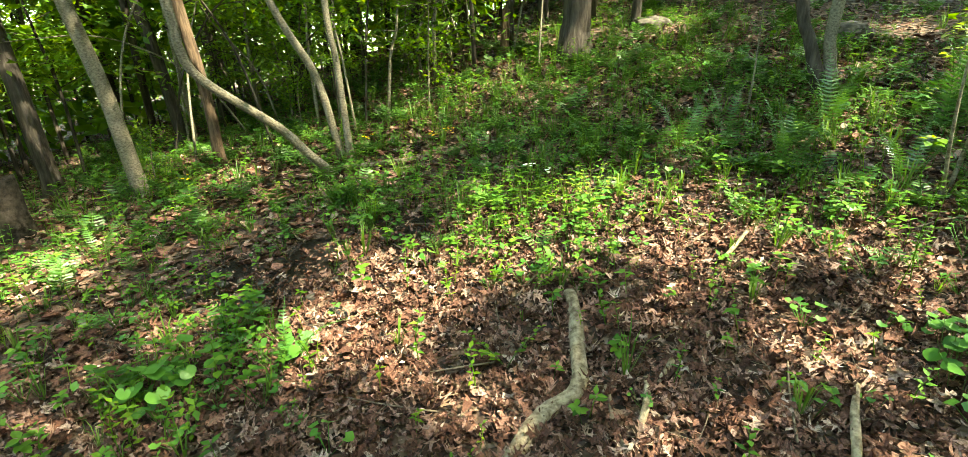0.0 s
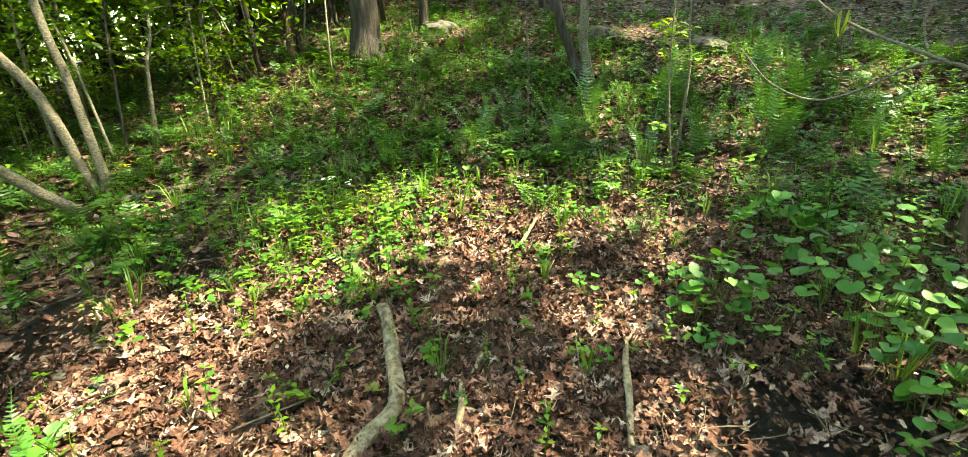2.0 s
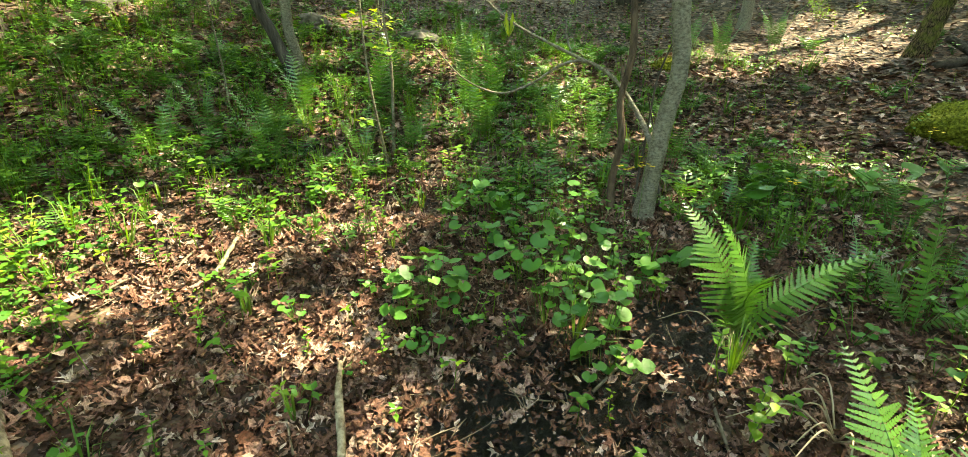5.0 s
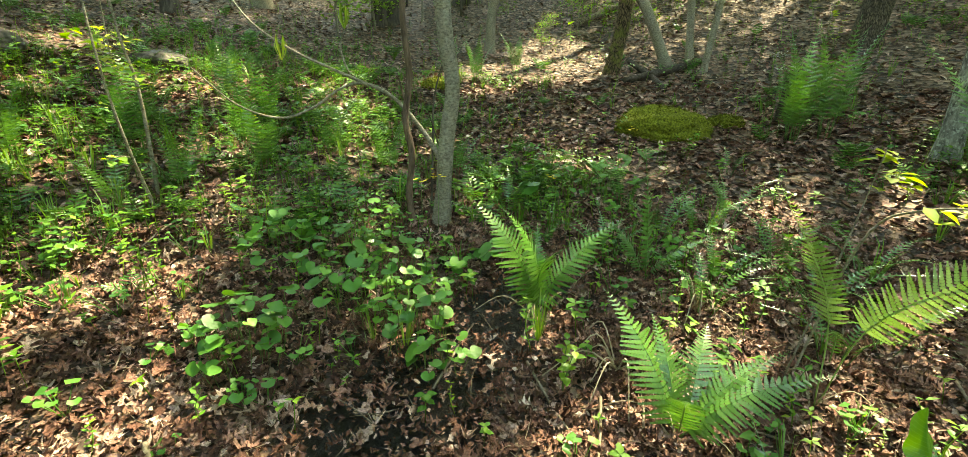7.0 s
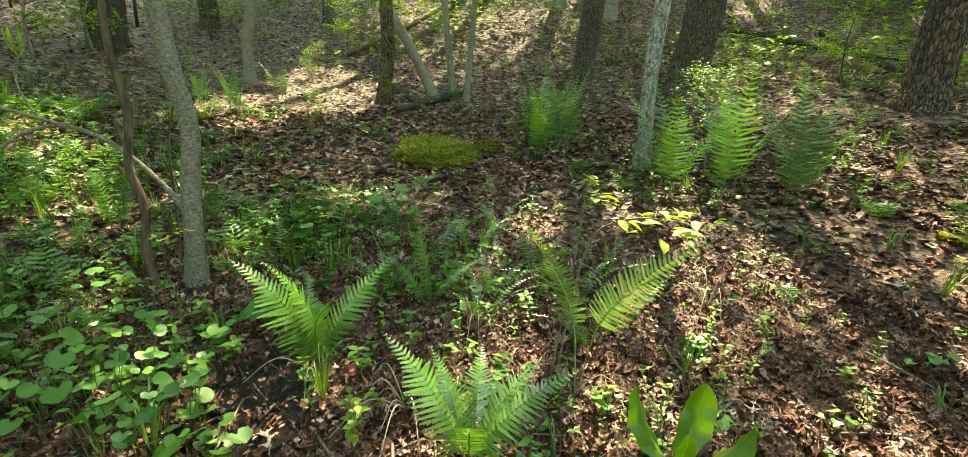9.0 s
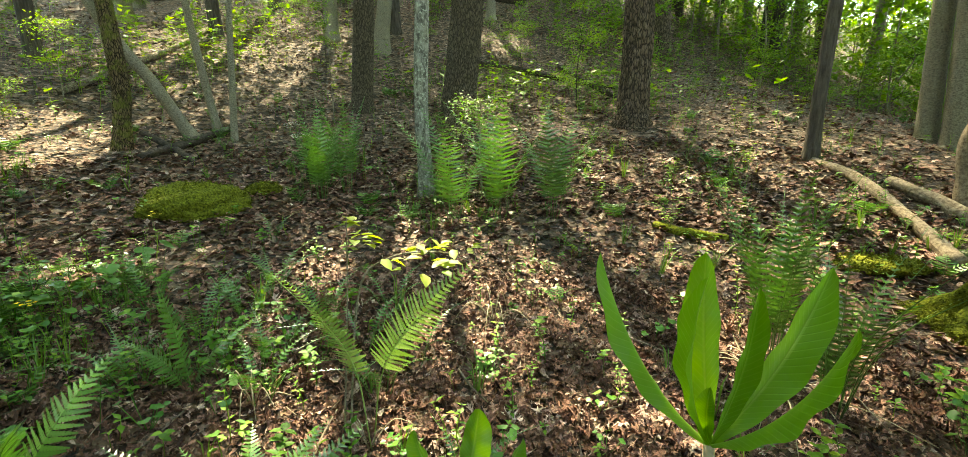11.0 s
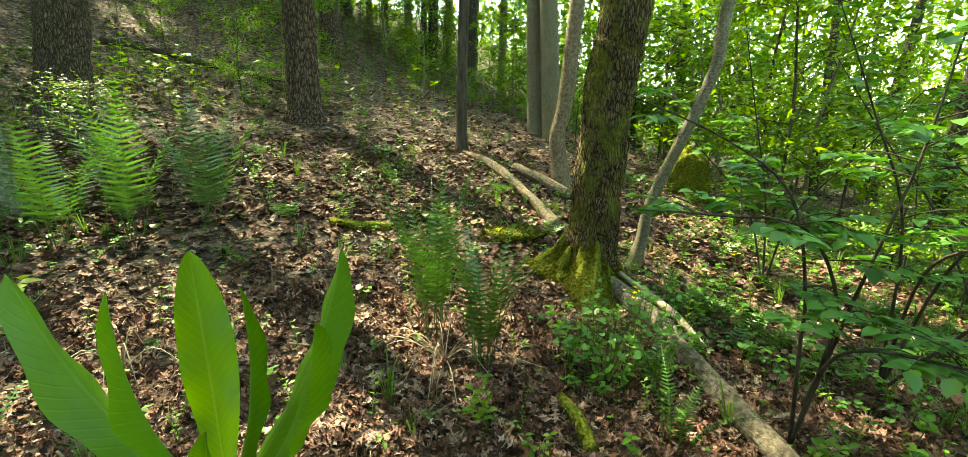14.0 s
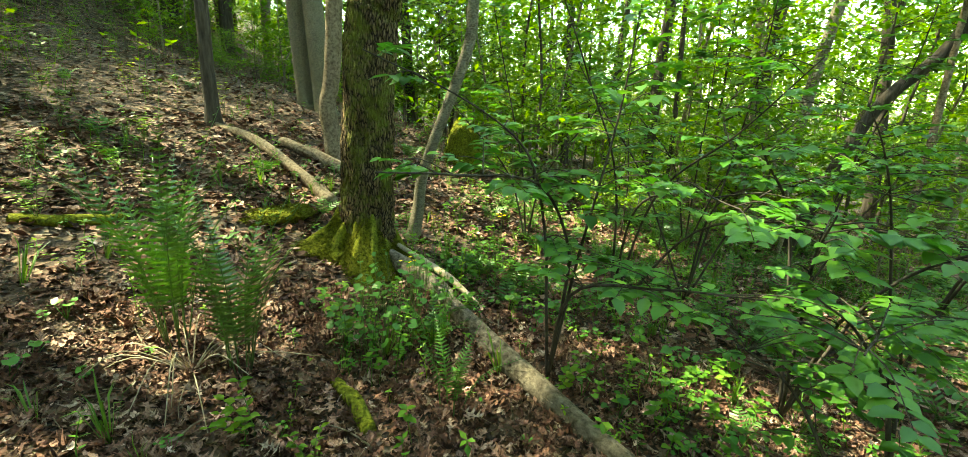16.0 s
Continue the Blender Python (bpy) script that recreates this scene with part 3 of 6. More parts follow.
def tree(base, ups, r0, bark, label, height=15.0, crown=3.2, n_leaf=2800, crown_low=0.5, flare=0.35, sides=14, seed=0, ridges=0, name="tree", leaves=True, steps=6, leaf=0.21):
    """base (x, y) and the trunk's way up through points; above them it grows on to its height, with limbs and a loose crown."""
    g = np.random.default_rng(1000 + seed)
    x, y = base
    z0 = float(ground(x, y))
    t = thing(name, x, y, label, "tree")
    pts = [np.array([0, 0, -0.15]), np.array([0, 0, 0.0])]
    rad = [r0 * (1 + flare * 1.5), r0 * (1 + flare)]
    first = np.array(ups[0]) - (x, y, z0)
    pts.append(first * min(1, 0.28 / max(first[2], 0.3)))
    rad.append(r0 * 1.04)
    for p in ups:
        pts.append(np.array(p) - (x, y, z0))
        rad.append(r0 * (1 - 0.45 * pts[-1][2] / height))
    lean = (pts[-1] - pts[-2])
    lean = lean / np.linalg.norm(lean)
    while pts[-1][2] < height:
        lean = lean + np.array([g.normal(0, 0.05), g.normal(0, 0.05), 0.25])
        lean /= np.linalg.norm(lean)
        pts.append(pts[-1] + lean * min(2.0, height - pts[-1][2] + 0.3))
        rad.append(max(0.02, r0 * (1 - 0.85 * pts[-1][2] / height)))
    part("trunk", tube(pts, rad, sides, steps, 0.03, seed=seed, ridges=ridges), bark, t)
    if not leaves:
        return t
    top = np.array(pts)
    tops = []
    for i in range(9):
        h = height * (crown_low + (0.98 - crown_low) * (i + g.random()) / 9)
        k = int(np.argmin(abs(top[:, 2] - h)))
        a = g.random() * 6.3
        ln = crown * (1.1 - 0.5 * abs(h / height - 0.7)) * g.uniform(0.6, 1.1)
        s = top[k]
        e = s + np.array([math.cos(a) * ln, math.sin(a) * ln, ln * g.uniform(0.2, 0.7)])
        m = (s + e) / 2 + np.array([0, 0, 0.15 * ln])
        rr = max(0.012, rad[min(k, len(rad) - 1)] * 0.45)
        part("limb", tube([s, m, e], [rr, rr * 0.6, 0.008], 5, 3), bark, t)
        for u in np.linspace(0.35, 1.0, 6):
            tops.append(s * (1 - u) ** 2 + 2 * u * (1 - u) * m + u * u * e + g.normal(0, 0.25, 3))
    P, make = foliage(tops, 0.55 + 0.08 * crown, max(1, n_leaf // len(tops)), leaf, g)
    keep = ~in_sun_gap(P + np.array([x, y, z0]))
    part("crown", make(keep), LEAF_CANOPY, t)
    return t


def up(x, y, h, dx=0.0, dy=0.0):
    """A point h metres above the ground at (x, y), shifted."""
    return (x + dx, y + dy, float(ground(x, y)) + h)


tree((0.69, -4.52), [(0.66, -4.52, 1.07), (0.59, -4.53, 1.99), (0.52, -4.53, 2.4)], 0.215, BARK_MOSSY,
     "large furrowed brown tree with green moss on its flared roots", 17, 3.4, seed=1, ridges=58, sides=232, flare=0.38, steps=26)
tree((5.64, -7.07), [(5.62, -7.08, 2.6), (5.61, -7.09, 3.62)], 0.25, BARK_PINE, "tall straight pine with dark plated bark on the leafy slope", 19, 3.6, 5000, leaf=0.25, seed=2, ridges=30, sides=120, crown_low=0.38, steps=16)
tree((7.6, -4.73), [(7.52, -4.83, 2.55), (7.48, -4.9, 3.2)], 0.29, BARK_OAK, "thick oak with furrowed grey bark behind the pale tree", 19, 4.6, 6500, seed=3, ridges=44, sides=150, steps=14, leaf=0.27, crown_low=0.35)
tree((5.52, -2.88), [(5.53, -2.86, 1.84), (5.51, -2.9, 2.7)], 0.088, BARK_LICHEN, "slim pale tree with lichen-spotted bark beside tall ferns", 12, 2.4, 2200, seed=4, sides=20)
tree((9.55, -3.82), [(9.5, -3.92, 3.4)], 0.2, BARK_OAK, "grey-brown tree standing on bare leafy slope", 17, 4.6, 8500, leaf=0.27, crown_low=0.35, seed=5, ridges=9, sides=24)
tree((12.6, -5.73), [(12.57, -5.79, 4.0)], 0.2, BARK_GREY, "straight grey tree higher up the slope", 17, 4.8, 9500, leaf=0.27, crown_low=0.3, seed=6)
tree((9.74, -13.86), [(9.73, -13.87, 5.48)], 0.3, BARK_PINE, "dark pine behind the nearer pine", 20, 4.6, 7500, leaf=0.27, crown_low=0.35, seed=7)
tree((2.91, -7.18), [(2.9, -7.18, 1.98), (2.86, -7.2, 3.23)], 0.085, BARK_DARK, "thin dark young tree at the end of the fallen log", 12, 2.2, 2000, seed=8)
tree((1.85, -9.13), [(1.98, -9.1, 3.47)], 0.17, BARK_GREY, "smooth grey tree trunk standing close to its twin", 17, 3.2, seed=9, sides=20)
tree((2.2, -9.3), [(2.27, -9.25, 3.47)], 0.13, BARK_GREY, "smooth grey tree trunk leaning against its twin", 17, 3.0, seed=10, sides=20)
tree((1.32, -6.89), [(1.4, -6.88, 1.31), (1.31, -6.89, 1.76), (1.21, -6.9, 2.93)], 0.11, WOOD_DEAD, "crooked pale tree with a bent bare trunk", 9, 2.0, 1200, seed=11)
tree((0.3, -4.91), [(0.17, -4.91, 0.86), (-0.2, -4.88, 1.86), (-0.27, -4.87, 2.46)], 0.055, BARK_GREY, "thin leaning grey tree among green bushes", 9, 2.2, 1800, seed=12)
tree((3.66, 1.36), [(3.69, 1.32, 0.95), (3.71, 1.29, 1.3), (3.67, 1.35, 1.85)], 0.056, BARK_GREY, "smooth grey young tree with a side branch, beside ferns", 9, 2.2, 1500, seed=13, sides=20, steps=10)
tree((-3.76, 5.28), [(-3.82, 5.23, 1.01), (-3.91, 5.16, 1.85)], 0.075, BARK_GREY, "slim grey leaning tree with a dark foot", 10, 2.4, seed=14)
tree((-1.52, 5.01), [(-1.96, 4.84, 0.71), (-2.44, 4.6, 1.15), (-2.55, 4.54, 1.41), (-2.57, 4.53, 1.79)], 0.042, BARK_GREY, "pale tree that leans low and then turns upright", 8, 2.2, 1500, seed=15, flare=0.15, sides=18, steps=10)
tree((-3.14, 5.83), [(-3.14, 5.83, 0.89), (-3.22, 5.79, 1.9)], 0.062, BARK_RED, "reddish-brown tree behind the leaning pale tree", 13, 2.8, seed=16)
tree((-1.61, 5.61), [(-1.78, 5.55, 1.15), (-2.1, 5.44, 1.86)], 0.042, BARK_GREY, "slim grey trunk that leans away from its twin", 9, 2.2, 1500, seed=17)
tree((-1.5, 5.57), [(-1.54, 5.56, 1.27), (-1.59, 5.55, 1.86)], 0.036, BARK_GREY, "slim upright grey trunk beside its leaning twin", 9, 2.2, 1500, seed=18)
tree((1.35, 7.62), [(1.36, 7.62, 2.0)], 0.2, BARK_DARK, "thick dark-barked tree among green undergrowth", 17, 3.4, seed=19, ridges=9, sides=24)
tree((3.5, 5.35), [(3.34, 5.45, 1.46), (3.24, 5.52, 1.8)], 0.058, BARK_DARK, "dark leaning trunk with young leaves, beside a grey one", 11, 3.4, 4500, seed=20)
tree((3.6, 5.34), [(3.51, 5.37, 1.45), (3.51, 5.37, 1.79)], 0.055, BARK_GREY, "grey trunk rising beside a dark leaning one", 12, 3.4, 4500, seed=21)
tree((8.91, -0.84), [(8.95, -0.43, 2.19), (8.97, -0.02, 2.88)], 0.085, BARK_GREY, "thin grey tree leaning over the dark rotten log", 9, 2.2, 1500, seed=22)
tree((8.78, 0.04), [(8.78, -0.05, 2.12), (8.78, -0.04, 2.85)], 0.11, BARK_MOSSY, "thin mossy tree with dark bark", 11, 2.4, 1800, seed=23)
tree((9.45, -1.23), [(9.47, -1.07, 3.02)], 0.06, BARK_GREY, "thin grey sapling trunk on the slope", 9, 2.0, 1500, seed=24)
tree((8.85, -1.37), [(8.83, -1.49, 2.95)], 0.05, BARK_GREY, "very thin pale sapling trunk on the slope", 9, 2.0, 1500, seed=25)
tree((9.79, 2.3), [(9.8, 2.27, 2.28), (9.83, 2.12, 2.87)], 0.09, BARK_GREY, "pale grey young tree forking above the ground", 11, 3.2, 4000, seed=26)
tree((11.11, 4.87), [(11.14, 4.79, 2.9)], 0.22, BARK_DARK, "dark thick tree on the shaded slope", 17, 4.6, 6000, leaf=0.25, seed=27)


tree((-4.95, -6.25), [(-5.5, -5.9, 1.4), (-5.95, -5.55, 2.2), (-6.3, -5.3, 3.4)], 0.085, BARK_DARK, "dark crooked tree leaning over the thicket", 9, 2.2, 1500, seed=31)
tree((-6.25, -9.2), [(-6.3, -9.15, 1.5), (-6.4, -9.05, 3.6)], 0.15, BARK_DARK, "straight dark tree in the bright thicket", 16, 3.0, 2200, seed=32)
tree((-5.1, -11.0), [(-5.15, -11.0, 1.8), (-5.2, -10.9, 4.0)], 0.13, BARK_DARK, "dark forked tree deep in the thicket", 15, 3.0, 2200, seed=33)
tree((-6.2, -8.0), [(-6.3, -7.9, 1.6), (-6.5, -7.75, 3.6)], 0.1, BARK_GREY, "grey tree in the bright thicket", 14, 2.8, 2000, seed=34)
tree((-5.94, -5.51), [(-5.96, -5.48, 0.85), (-5.95, -5.5, 2.67)], 0.05, WOOD_DEAD, "pale dead tree with bare side stubs", 5, 1.0, 60, seed=35, flare=0.1)
tree((-4.6, -9.0), [(-4.75, -8.9, 1.7), (-5.0, -8.7, 3.4)], 0.045, WOOD_DEAD, "thin pale dead tree in the thicket", 7, 1.2, 200, seed=36, flare=0.1)


def far_at(turn, d, ox=0.22, oy=-0.46):
    return ox + d * math.sin(radians(turn)), oy + d * math.cos(radians(turn))


# woods farther off, by bearing and distance
WOODS = ( (212.2, 16, 0.1, 2, 0.8), (228, 13, 0.13, 1, 0.5),
         (197.4, 15, 0.12, 1, 0.1), (233, 11, 0.16, 0, 0.8), (179, 14, 0.14, 1, 0.3), (209.4, 10, 0.05, 1, 0.3), (219, 18, 0.2, 0, 1.0),
         (184, 18, 0.17, 1, 0.2), (190, 22, 0.2, 0, 0.1), (202, 20, 0.2, 1, 0.3), (225, 22, 0.2, 1, 0.5), (240, 15, 0.2, 0, 0.4), (175, 20, 0.2, 0, 0.2),
         (168, 17, 0.14, 1, 0.2), (164, 22, 0.2, 0, 0.2), (160, 25, 0.22, 1, 0.1), (155, 21, 0.15, 1, 0.2), (151, 28, 0.2, 0, 0.1), (147, 24, 0.17, 1, 0.2),
         (140, 20, 0.2, 0, 0.2), (133, 21, 0.19, 1, 0.3), (126, 17, 0.16, 0, 0.2), (120, 20, 0.2, 1, 0.2), (115, 15, 0.15, 1, 0.2), (108, 14.5, 0.2, 0, 0.2),
         (103, 18, 0.2, 1, 0.2), (97, 15, 0.16, 1, 0.2), (90, 17, 0.2, 0, 0.2), (83, 14, 0.15, 1, 0.1), (72, 14, 0.2, 1, 0.2), (63, 12, 0.18, 1, 0.2),
         (52, 13, 0.2, 0, 0.2), (44, 11, 0.13, 1, 0.1), (34, 12, 0.17, 1, 0.2), (27, 10, 0.14, 1, 0.3), (19, 12, 0.15, 1, 0.2), (14, 9, 0.07, 1, 0.2), (5, 10, 0.1, 1, 0.2),
         (1.5, 8.6, 0.06, 1, 0.1), (-3, 11, 0.11, 1, 0.2), (-8, 10, 0.08, 1, 0.1), (-14, 13, 0.16, 1, 0.3), (-20, 11, 0.1, 1, 0.4), (-27, 10, 0.13, 1, 0.5), (-31, 9, 0.08, 1, 0.7),
         (-36, 12, 0.15, 1, 0.4), (-41, 8.5, 0.1, 1, 0.6), (-50, 10, 0.2, 1, 0.3), (-65, 9, 0.2, 0, 0.3), (-90, 10, 0.2, 1, 0.2), (255, 9, 0.2, 1, 0.2), (275, 10, 0.2, 0, 0.2))
# added trees: crowns out of sight shade the slope, trunks fill its skyline
SHADE_TREES = tuple((86 + 76 * ((i * 0.618) % 1.0), 19 + 17 * ((i * 0.377 + 0.2) % 1.0), 0.15 + 0.1 * ((i * 0.71) % 1.0), i % 2, 0.2) for i in range(30))
for i, (turn, d, r, kind, lean) in enumerate(WOODS + SHADE_TREES):
    x, y = far_at(turn, d)
    g2 = random.Random(i)
    h = g2.uniform(11, 17)
    a = g2.random() * 6.3
    tree((x, y), [up(x, y, 1.6, lean * 0.2 * math.cos(a), lean * 0.2 * math.sin(a)), up(x, y, 4.0, lean * 0.8 * math.cos(a), lean * 0.8 * math.sin(a))], r,
         (BARK_GREY, BARK_DARK, BARK_LICHEN)[kind], ("straight grey tree in the woods", "dark-barked tree in the woods", "pale slender tree in the woods")[kind],
         h, 2.8 if i < len(WOODS) else 4.4, (3000 if 5 < turn < 186 else 900) if i < len(WOODS) else 4000, seed=100 + i, sides=10, steps=3, crown_low=0.4, leaf=0.21 if i < len(WOODS) else 0.28)


# ---- plants: templates ----
def placed(V, F, origins, X, Y, Z):
    """A template laid along its own axes at each origin, joined; the axes carry the size."""
    W = origins[:, None, :] + V[None, :, 0:1] * X[:, None, :] + V[None, :, 1:2] * Y[:, None, :] + V[None, :, 2:3] * Z[:, None, :]
    n = len(origins)
    return W.reshape(-1, 3), (F[None] + (np.arange(n) * len(V))[:, None, None]).reshape(-1, F.shape[1])


def unit(a):
    return a / (np.linalg.norm(a, axis=-1, keepdims=True) + 1e-9)


def lobed_pinna(lobes):
    """A leaflet of unit length along +x with toothed edges."""
    xs = np.linspace(0, 1, lobes + 1)
    V = [(x, 0, 0) for x in xs]
    F = []
    for sgn in (1, -1):
        for i in range(lobes):
            w = 0.13 * (1 - 0.8 * xs[i] ** 1.5)
            a = len(V)
            V += [(xs[i] + 0.25 / lobes, sgn * w * 0.9, 0.012), (xs[i] + 1.05 / lobes, sgn * w, -0.01)]
            q = [(i, i + 1, a), (i + 1, a + 1, a)]
            F += q if sgn > 0 else [(p[0], p[2], p[1]) for p in q]
    return np.array(V), np.array(F)


PINNA_NEAR, PINNA_FAR, PINNA_TINY = lobed_pinna(9), lobed_pinna(2), lobed_pinna(1)


def frond(base, tip, bulge, wide, pairs=18, near=True, g=None, bare=0.12, twist=0.0, fill=0.46, own=0.35, facing=None):
    """A pinnate fern leaf from base to tip, arched by bulge; wide: its greatest half width."""
    b, t, c = (np.asarray(p, float) for p in (base, tip, bulge))
    along = unit(t - b)
    c = np.linalg.norm(c) * unit(unit(np.array([0, 0, 1.0]) - along[2] * along) + own * unit(c))
    m = (b + t) / 2 + c
    u = np.linspace(bare, 0.985, pairs)
    P = ((1 - u) ** 2)[:, None] * b + (2 * u * (1 - u))[:, None] * m + (u ** 2)[:, None] * t
    T = unit(2 * (1 - u)[:, None] * (m - b) + 2 * u[:, None] * (t - m))
    face = unit(c + 1e-4 * np.array([0.3, 0.2, 1.0])) if facing is None else unit(np.array(facing, float))
    S = unit(np.cross(T, face[None]))
    N = np.cross(S, T)
    if twist:
        k = twist * u[:, None]
        S, N = S * np.cos(k) + N * np.sin(k), N * np.cos(k) - S * np.sin(k)
    v = (u - bare) / (1 - bare)
    ln = wide * np.clip(1.25 * (0.45 + 0.55 * np.sin(np.pi * np.clip(v * 1.35 + 0.12, 0, 1))) * (1 - v ** 2.2) ** 0.8, 0.05, 1.0)
    parts = []
    V, F = PINNA_NEAR if near else PINNA_FAR if pairs > 10 else PINNA_TINY
    for sgn in (1, -1):
        jit = g.normal(0, 0.06, (pairs, 3)) if g is not None else 0
        X = unit(S * sgn + T * (0.25 + 0.4 * v[:, None]) - N * 0.12 + jit)
        Z = unit(N + 0.15 * S * sgn)
        Y = unit(np.cross(Z, X))
        gap = np.linalg.norm(t - b) * (1 - bare) / pairs * fill / 0.13
        parts.append(placed(V, F, P, X * ln[:, None], Y * np.minimum(gap, ln * 1.5)[:, None], Z * ln[:, None] * 0.5))
    parts.append(tube([b, 0.25 * b + 0.5 * m + 0.25 * t, t], [0.004, 0.003, 0.001], 4 if near else 3, 6 if near else 2))
    return joined(parts)


def strap_leaf(base, tip, bulge, width, fold=0.6, rows=18):
    """A long broad leaf, folded along its midrib, that narrows to its foot."""
    b, t, c = (np.asarray(p, float) for p in (base, tip, bulge))
    m = (b + t) / 2 + c
    u = np.linspace(0, 1, rows)[:, None]
    P = (1 - u) ** 2 * b + 2 * u * (1 - u) * m + u * u * t
    T = unit(2 * (1 - u) * (m - b) + 2 * u * (t - m))
    face = unit(c + 1e-4)
    S = unit(np.cross(T, face[None]))
    N = np.cross(S, T)
    w = 1.15 * width * (0.16 + 0.9 * np.sin(np.pi * 0.92 * u ** 1.15)) * (1 - u ** 16) ** 0.5
    wave = 0.14 * np.sin(u * 22) * w
    cols = [P + S * w * k + N * (abs(k) * fold * w + wave * k) for k in (-1, -0.5, 0, 0.5, 1)]
    V = np.concatenate(cols)
    F = []
    for k in range(4):
        a = k * rows + np.arange(rows - 1)
        F.append(np.stack([a, a + rows, a + rows + 1, a + 1], 1))
    return V, np.concatenate(F)


def round_leaf(notch=0.25, cup=0.18, n=14):
    """A heart-shaped rounded leaf of unit width, its stalk at the notch."""
    V = [(0, 0, 0)]
    for i in range(n):
        a = 2 * np.pi * i / n
        r = 0.5 * (1 - 0.14 * math.cos(2 * a)) * (1 - (0.62 if i == 0 else notch * 0.2 if i in (1, n - 1) else 0.0)) * (1.08 if 2 * i == n else 1)
        x, y = -r * math.cos(a) + 0.1, r * math.sin(a)
        V.append((x, y, cup * r * r * (1.3 + math.cos(3 * a)) + 0.16 * abs(y) - 0.015 * (i % 2)))
    F = [(0, 1 + (i + 1) % n, 1 + i) for i in range(n)]
    return np.array(V), np.array(F)


BLADE = (np.array([(0, 0, 0), (0.4, 0.25, 0.06), (1, 0, -0.04), (0.4, -0.25, 0.06), (0.5, 0, 0)]), np.array([(0, 4, 1), (4, 2, 1), (0, 3, 4), (3, 2, 4)]))
WIDE_BLADE = leaf_blade(0.62, 0.1)


def seedling(g, n=5, h=0.16, blade=BLADE, size=0.05):
    parts = [tube([(0, 0, 0), (0.01, 0, h)], [0.0025, 0.0015], 3, 2)]
    for i in range(n):
        a = i * 2.4 + g.random()
        z = h * (1 if i < 3 else g.uniform(0.45, 0.9))
        X = unit(np.array([[math.cos(a), math.sin(a), g.uniform(-0.15, 0.35)]]))
        Y = unit(np.cross([[0, 0, 1.0]], X))
        s = size * g.uniform(0.7, 1.2)
        parts.append(placed(*blade, np.array([[0.01, 0, z]]), X * s, Y * s, np.cross(X, Y) * s))
    return joined(parts)


def leafy_stem(g, h=0.4, pairs=5, size=0.06):
    parts = [tube([(0, 0, 0), (0.02, 0.01, h * 0.5), (0.0, 0.03, h)], [0.003, 0.003, 0.001], 3, 3)]
    for i in range(pairs * 2):
        z = h * (0.25 + 0.75 * (i // 2) / max(1, pairs - 1))
        a = (i // 2) * 1.57 + (i % 2) * math.pi + g.normal(0, 0.2)
        X = unit(np.array([[math.cos(a), math.sin(a), 0.25]]))
        Y = unit(np.cross([[0, 0, 1.0]], X))
        s = size * g.uniform(0.7, 1.2)
        parts.append(placed(*BLADE, np.array([[0.01, 0.01, z]]), X * s, Y * s, np.cross(X, Y) * s))
    return joined(parts)


def grass_tuft(g, n=12, h=0.22):
    parts = []
    for i in range(n):
        a, ln = g.random() * 6.3, h * g.uniform(0.6, 1.2)
        out = ln * g.uniform(0.2, 0.6)
        d = np.array([math.cos(a), math.sin(a), 0])
        s = np.array([-d[1], d[0], 0]) * 0.003
        p0, p1, p2 = d * 0.01, d * out * 0.5 + (0, 0, ln * 0.75), d * out + (0, 0, ln * g.uniform(0.7, 1.0))
        V = np.array([p0 - s, p0 + s, p1 + s, p1 - s, p2])
        parts.append((V, np.array([(0, 1, 2), (0, 2, 3), (3, 2, 4)])))
    return joined(parts)


def small_fern(g, n=4, h=0.28):
    parts = []
    for i in range(n):
        a = i * 6.283 / n + g.random()
        d = np.array([math.cos(a), math.sin(a), 0])
        parts.append(frond((0, 0, 0), d * h * 0.75 + (0, 0, h * g.uniform(0.35, 0.8)), d * -0.05 + (0, 0, h * 0.3), h * 0.24, 10, False, g, fill=0.3))
    return joined(parts)


def round_clump(g, n=5, h=0.12, size=0.07):
    parts = []
    V, F = round_leaf(n=7)
    for i in range(n):
        a, r = g.random() * 6.3, h * g.uniform(0.1, 0.8)
        p = np.array([math.cos(a) * r, math.sin(a) * r, h * g.uniform(0.5, 1.1)])
        parts.append(tube([(0, 0, 0), p], [0.002, 0.0015], 3, 1))
        X = unit(np.array([[math.cos(a), math.sin(a), -0.25]]) + g.normal(0, 0.2, (1, 3)))
        Y = unit(np.cross([[0, 0, 1.0]], X))
        s = size * g.uniform(0.6, 1.2)
        parts.append(placed(V, F, p[None], X * s, Y * s, np.cross(X, Y) * s))
    return joined(parts)


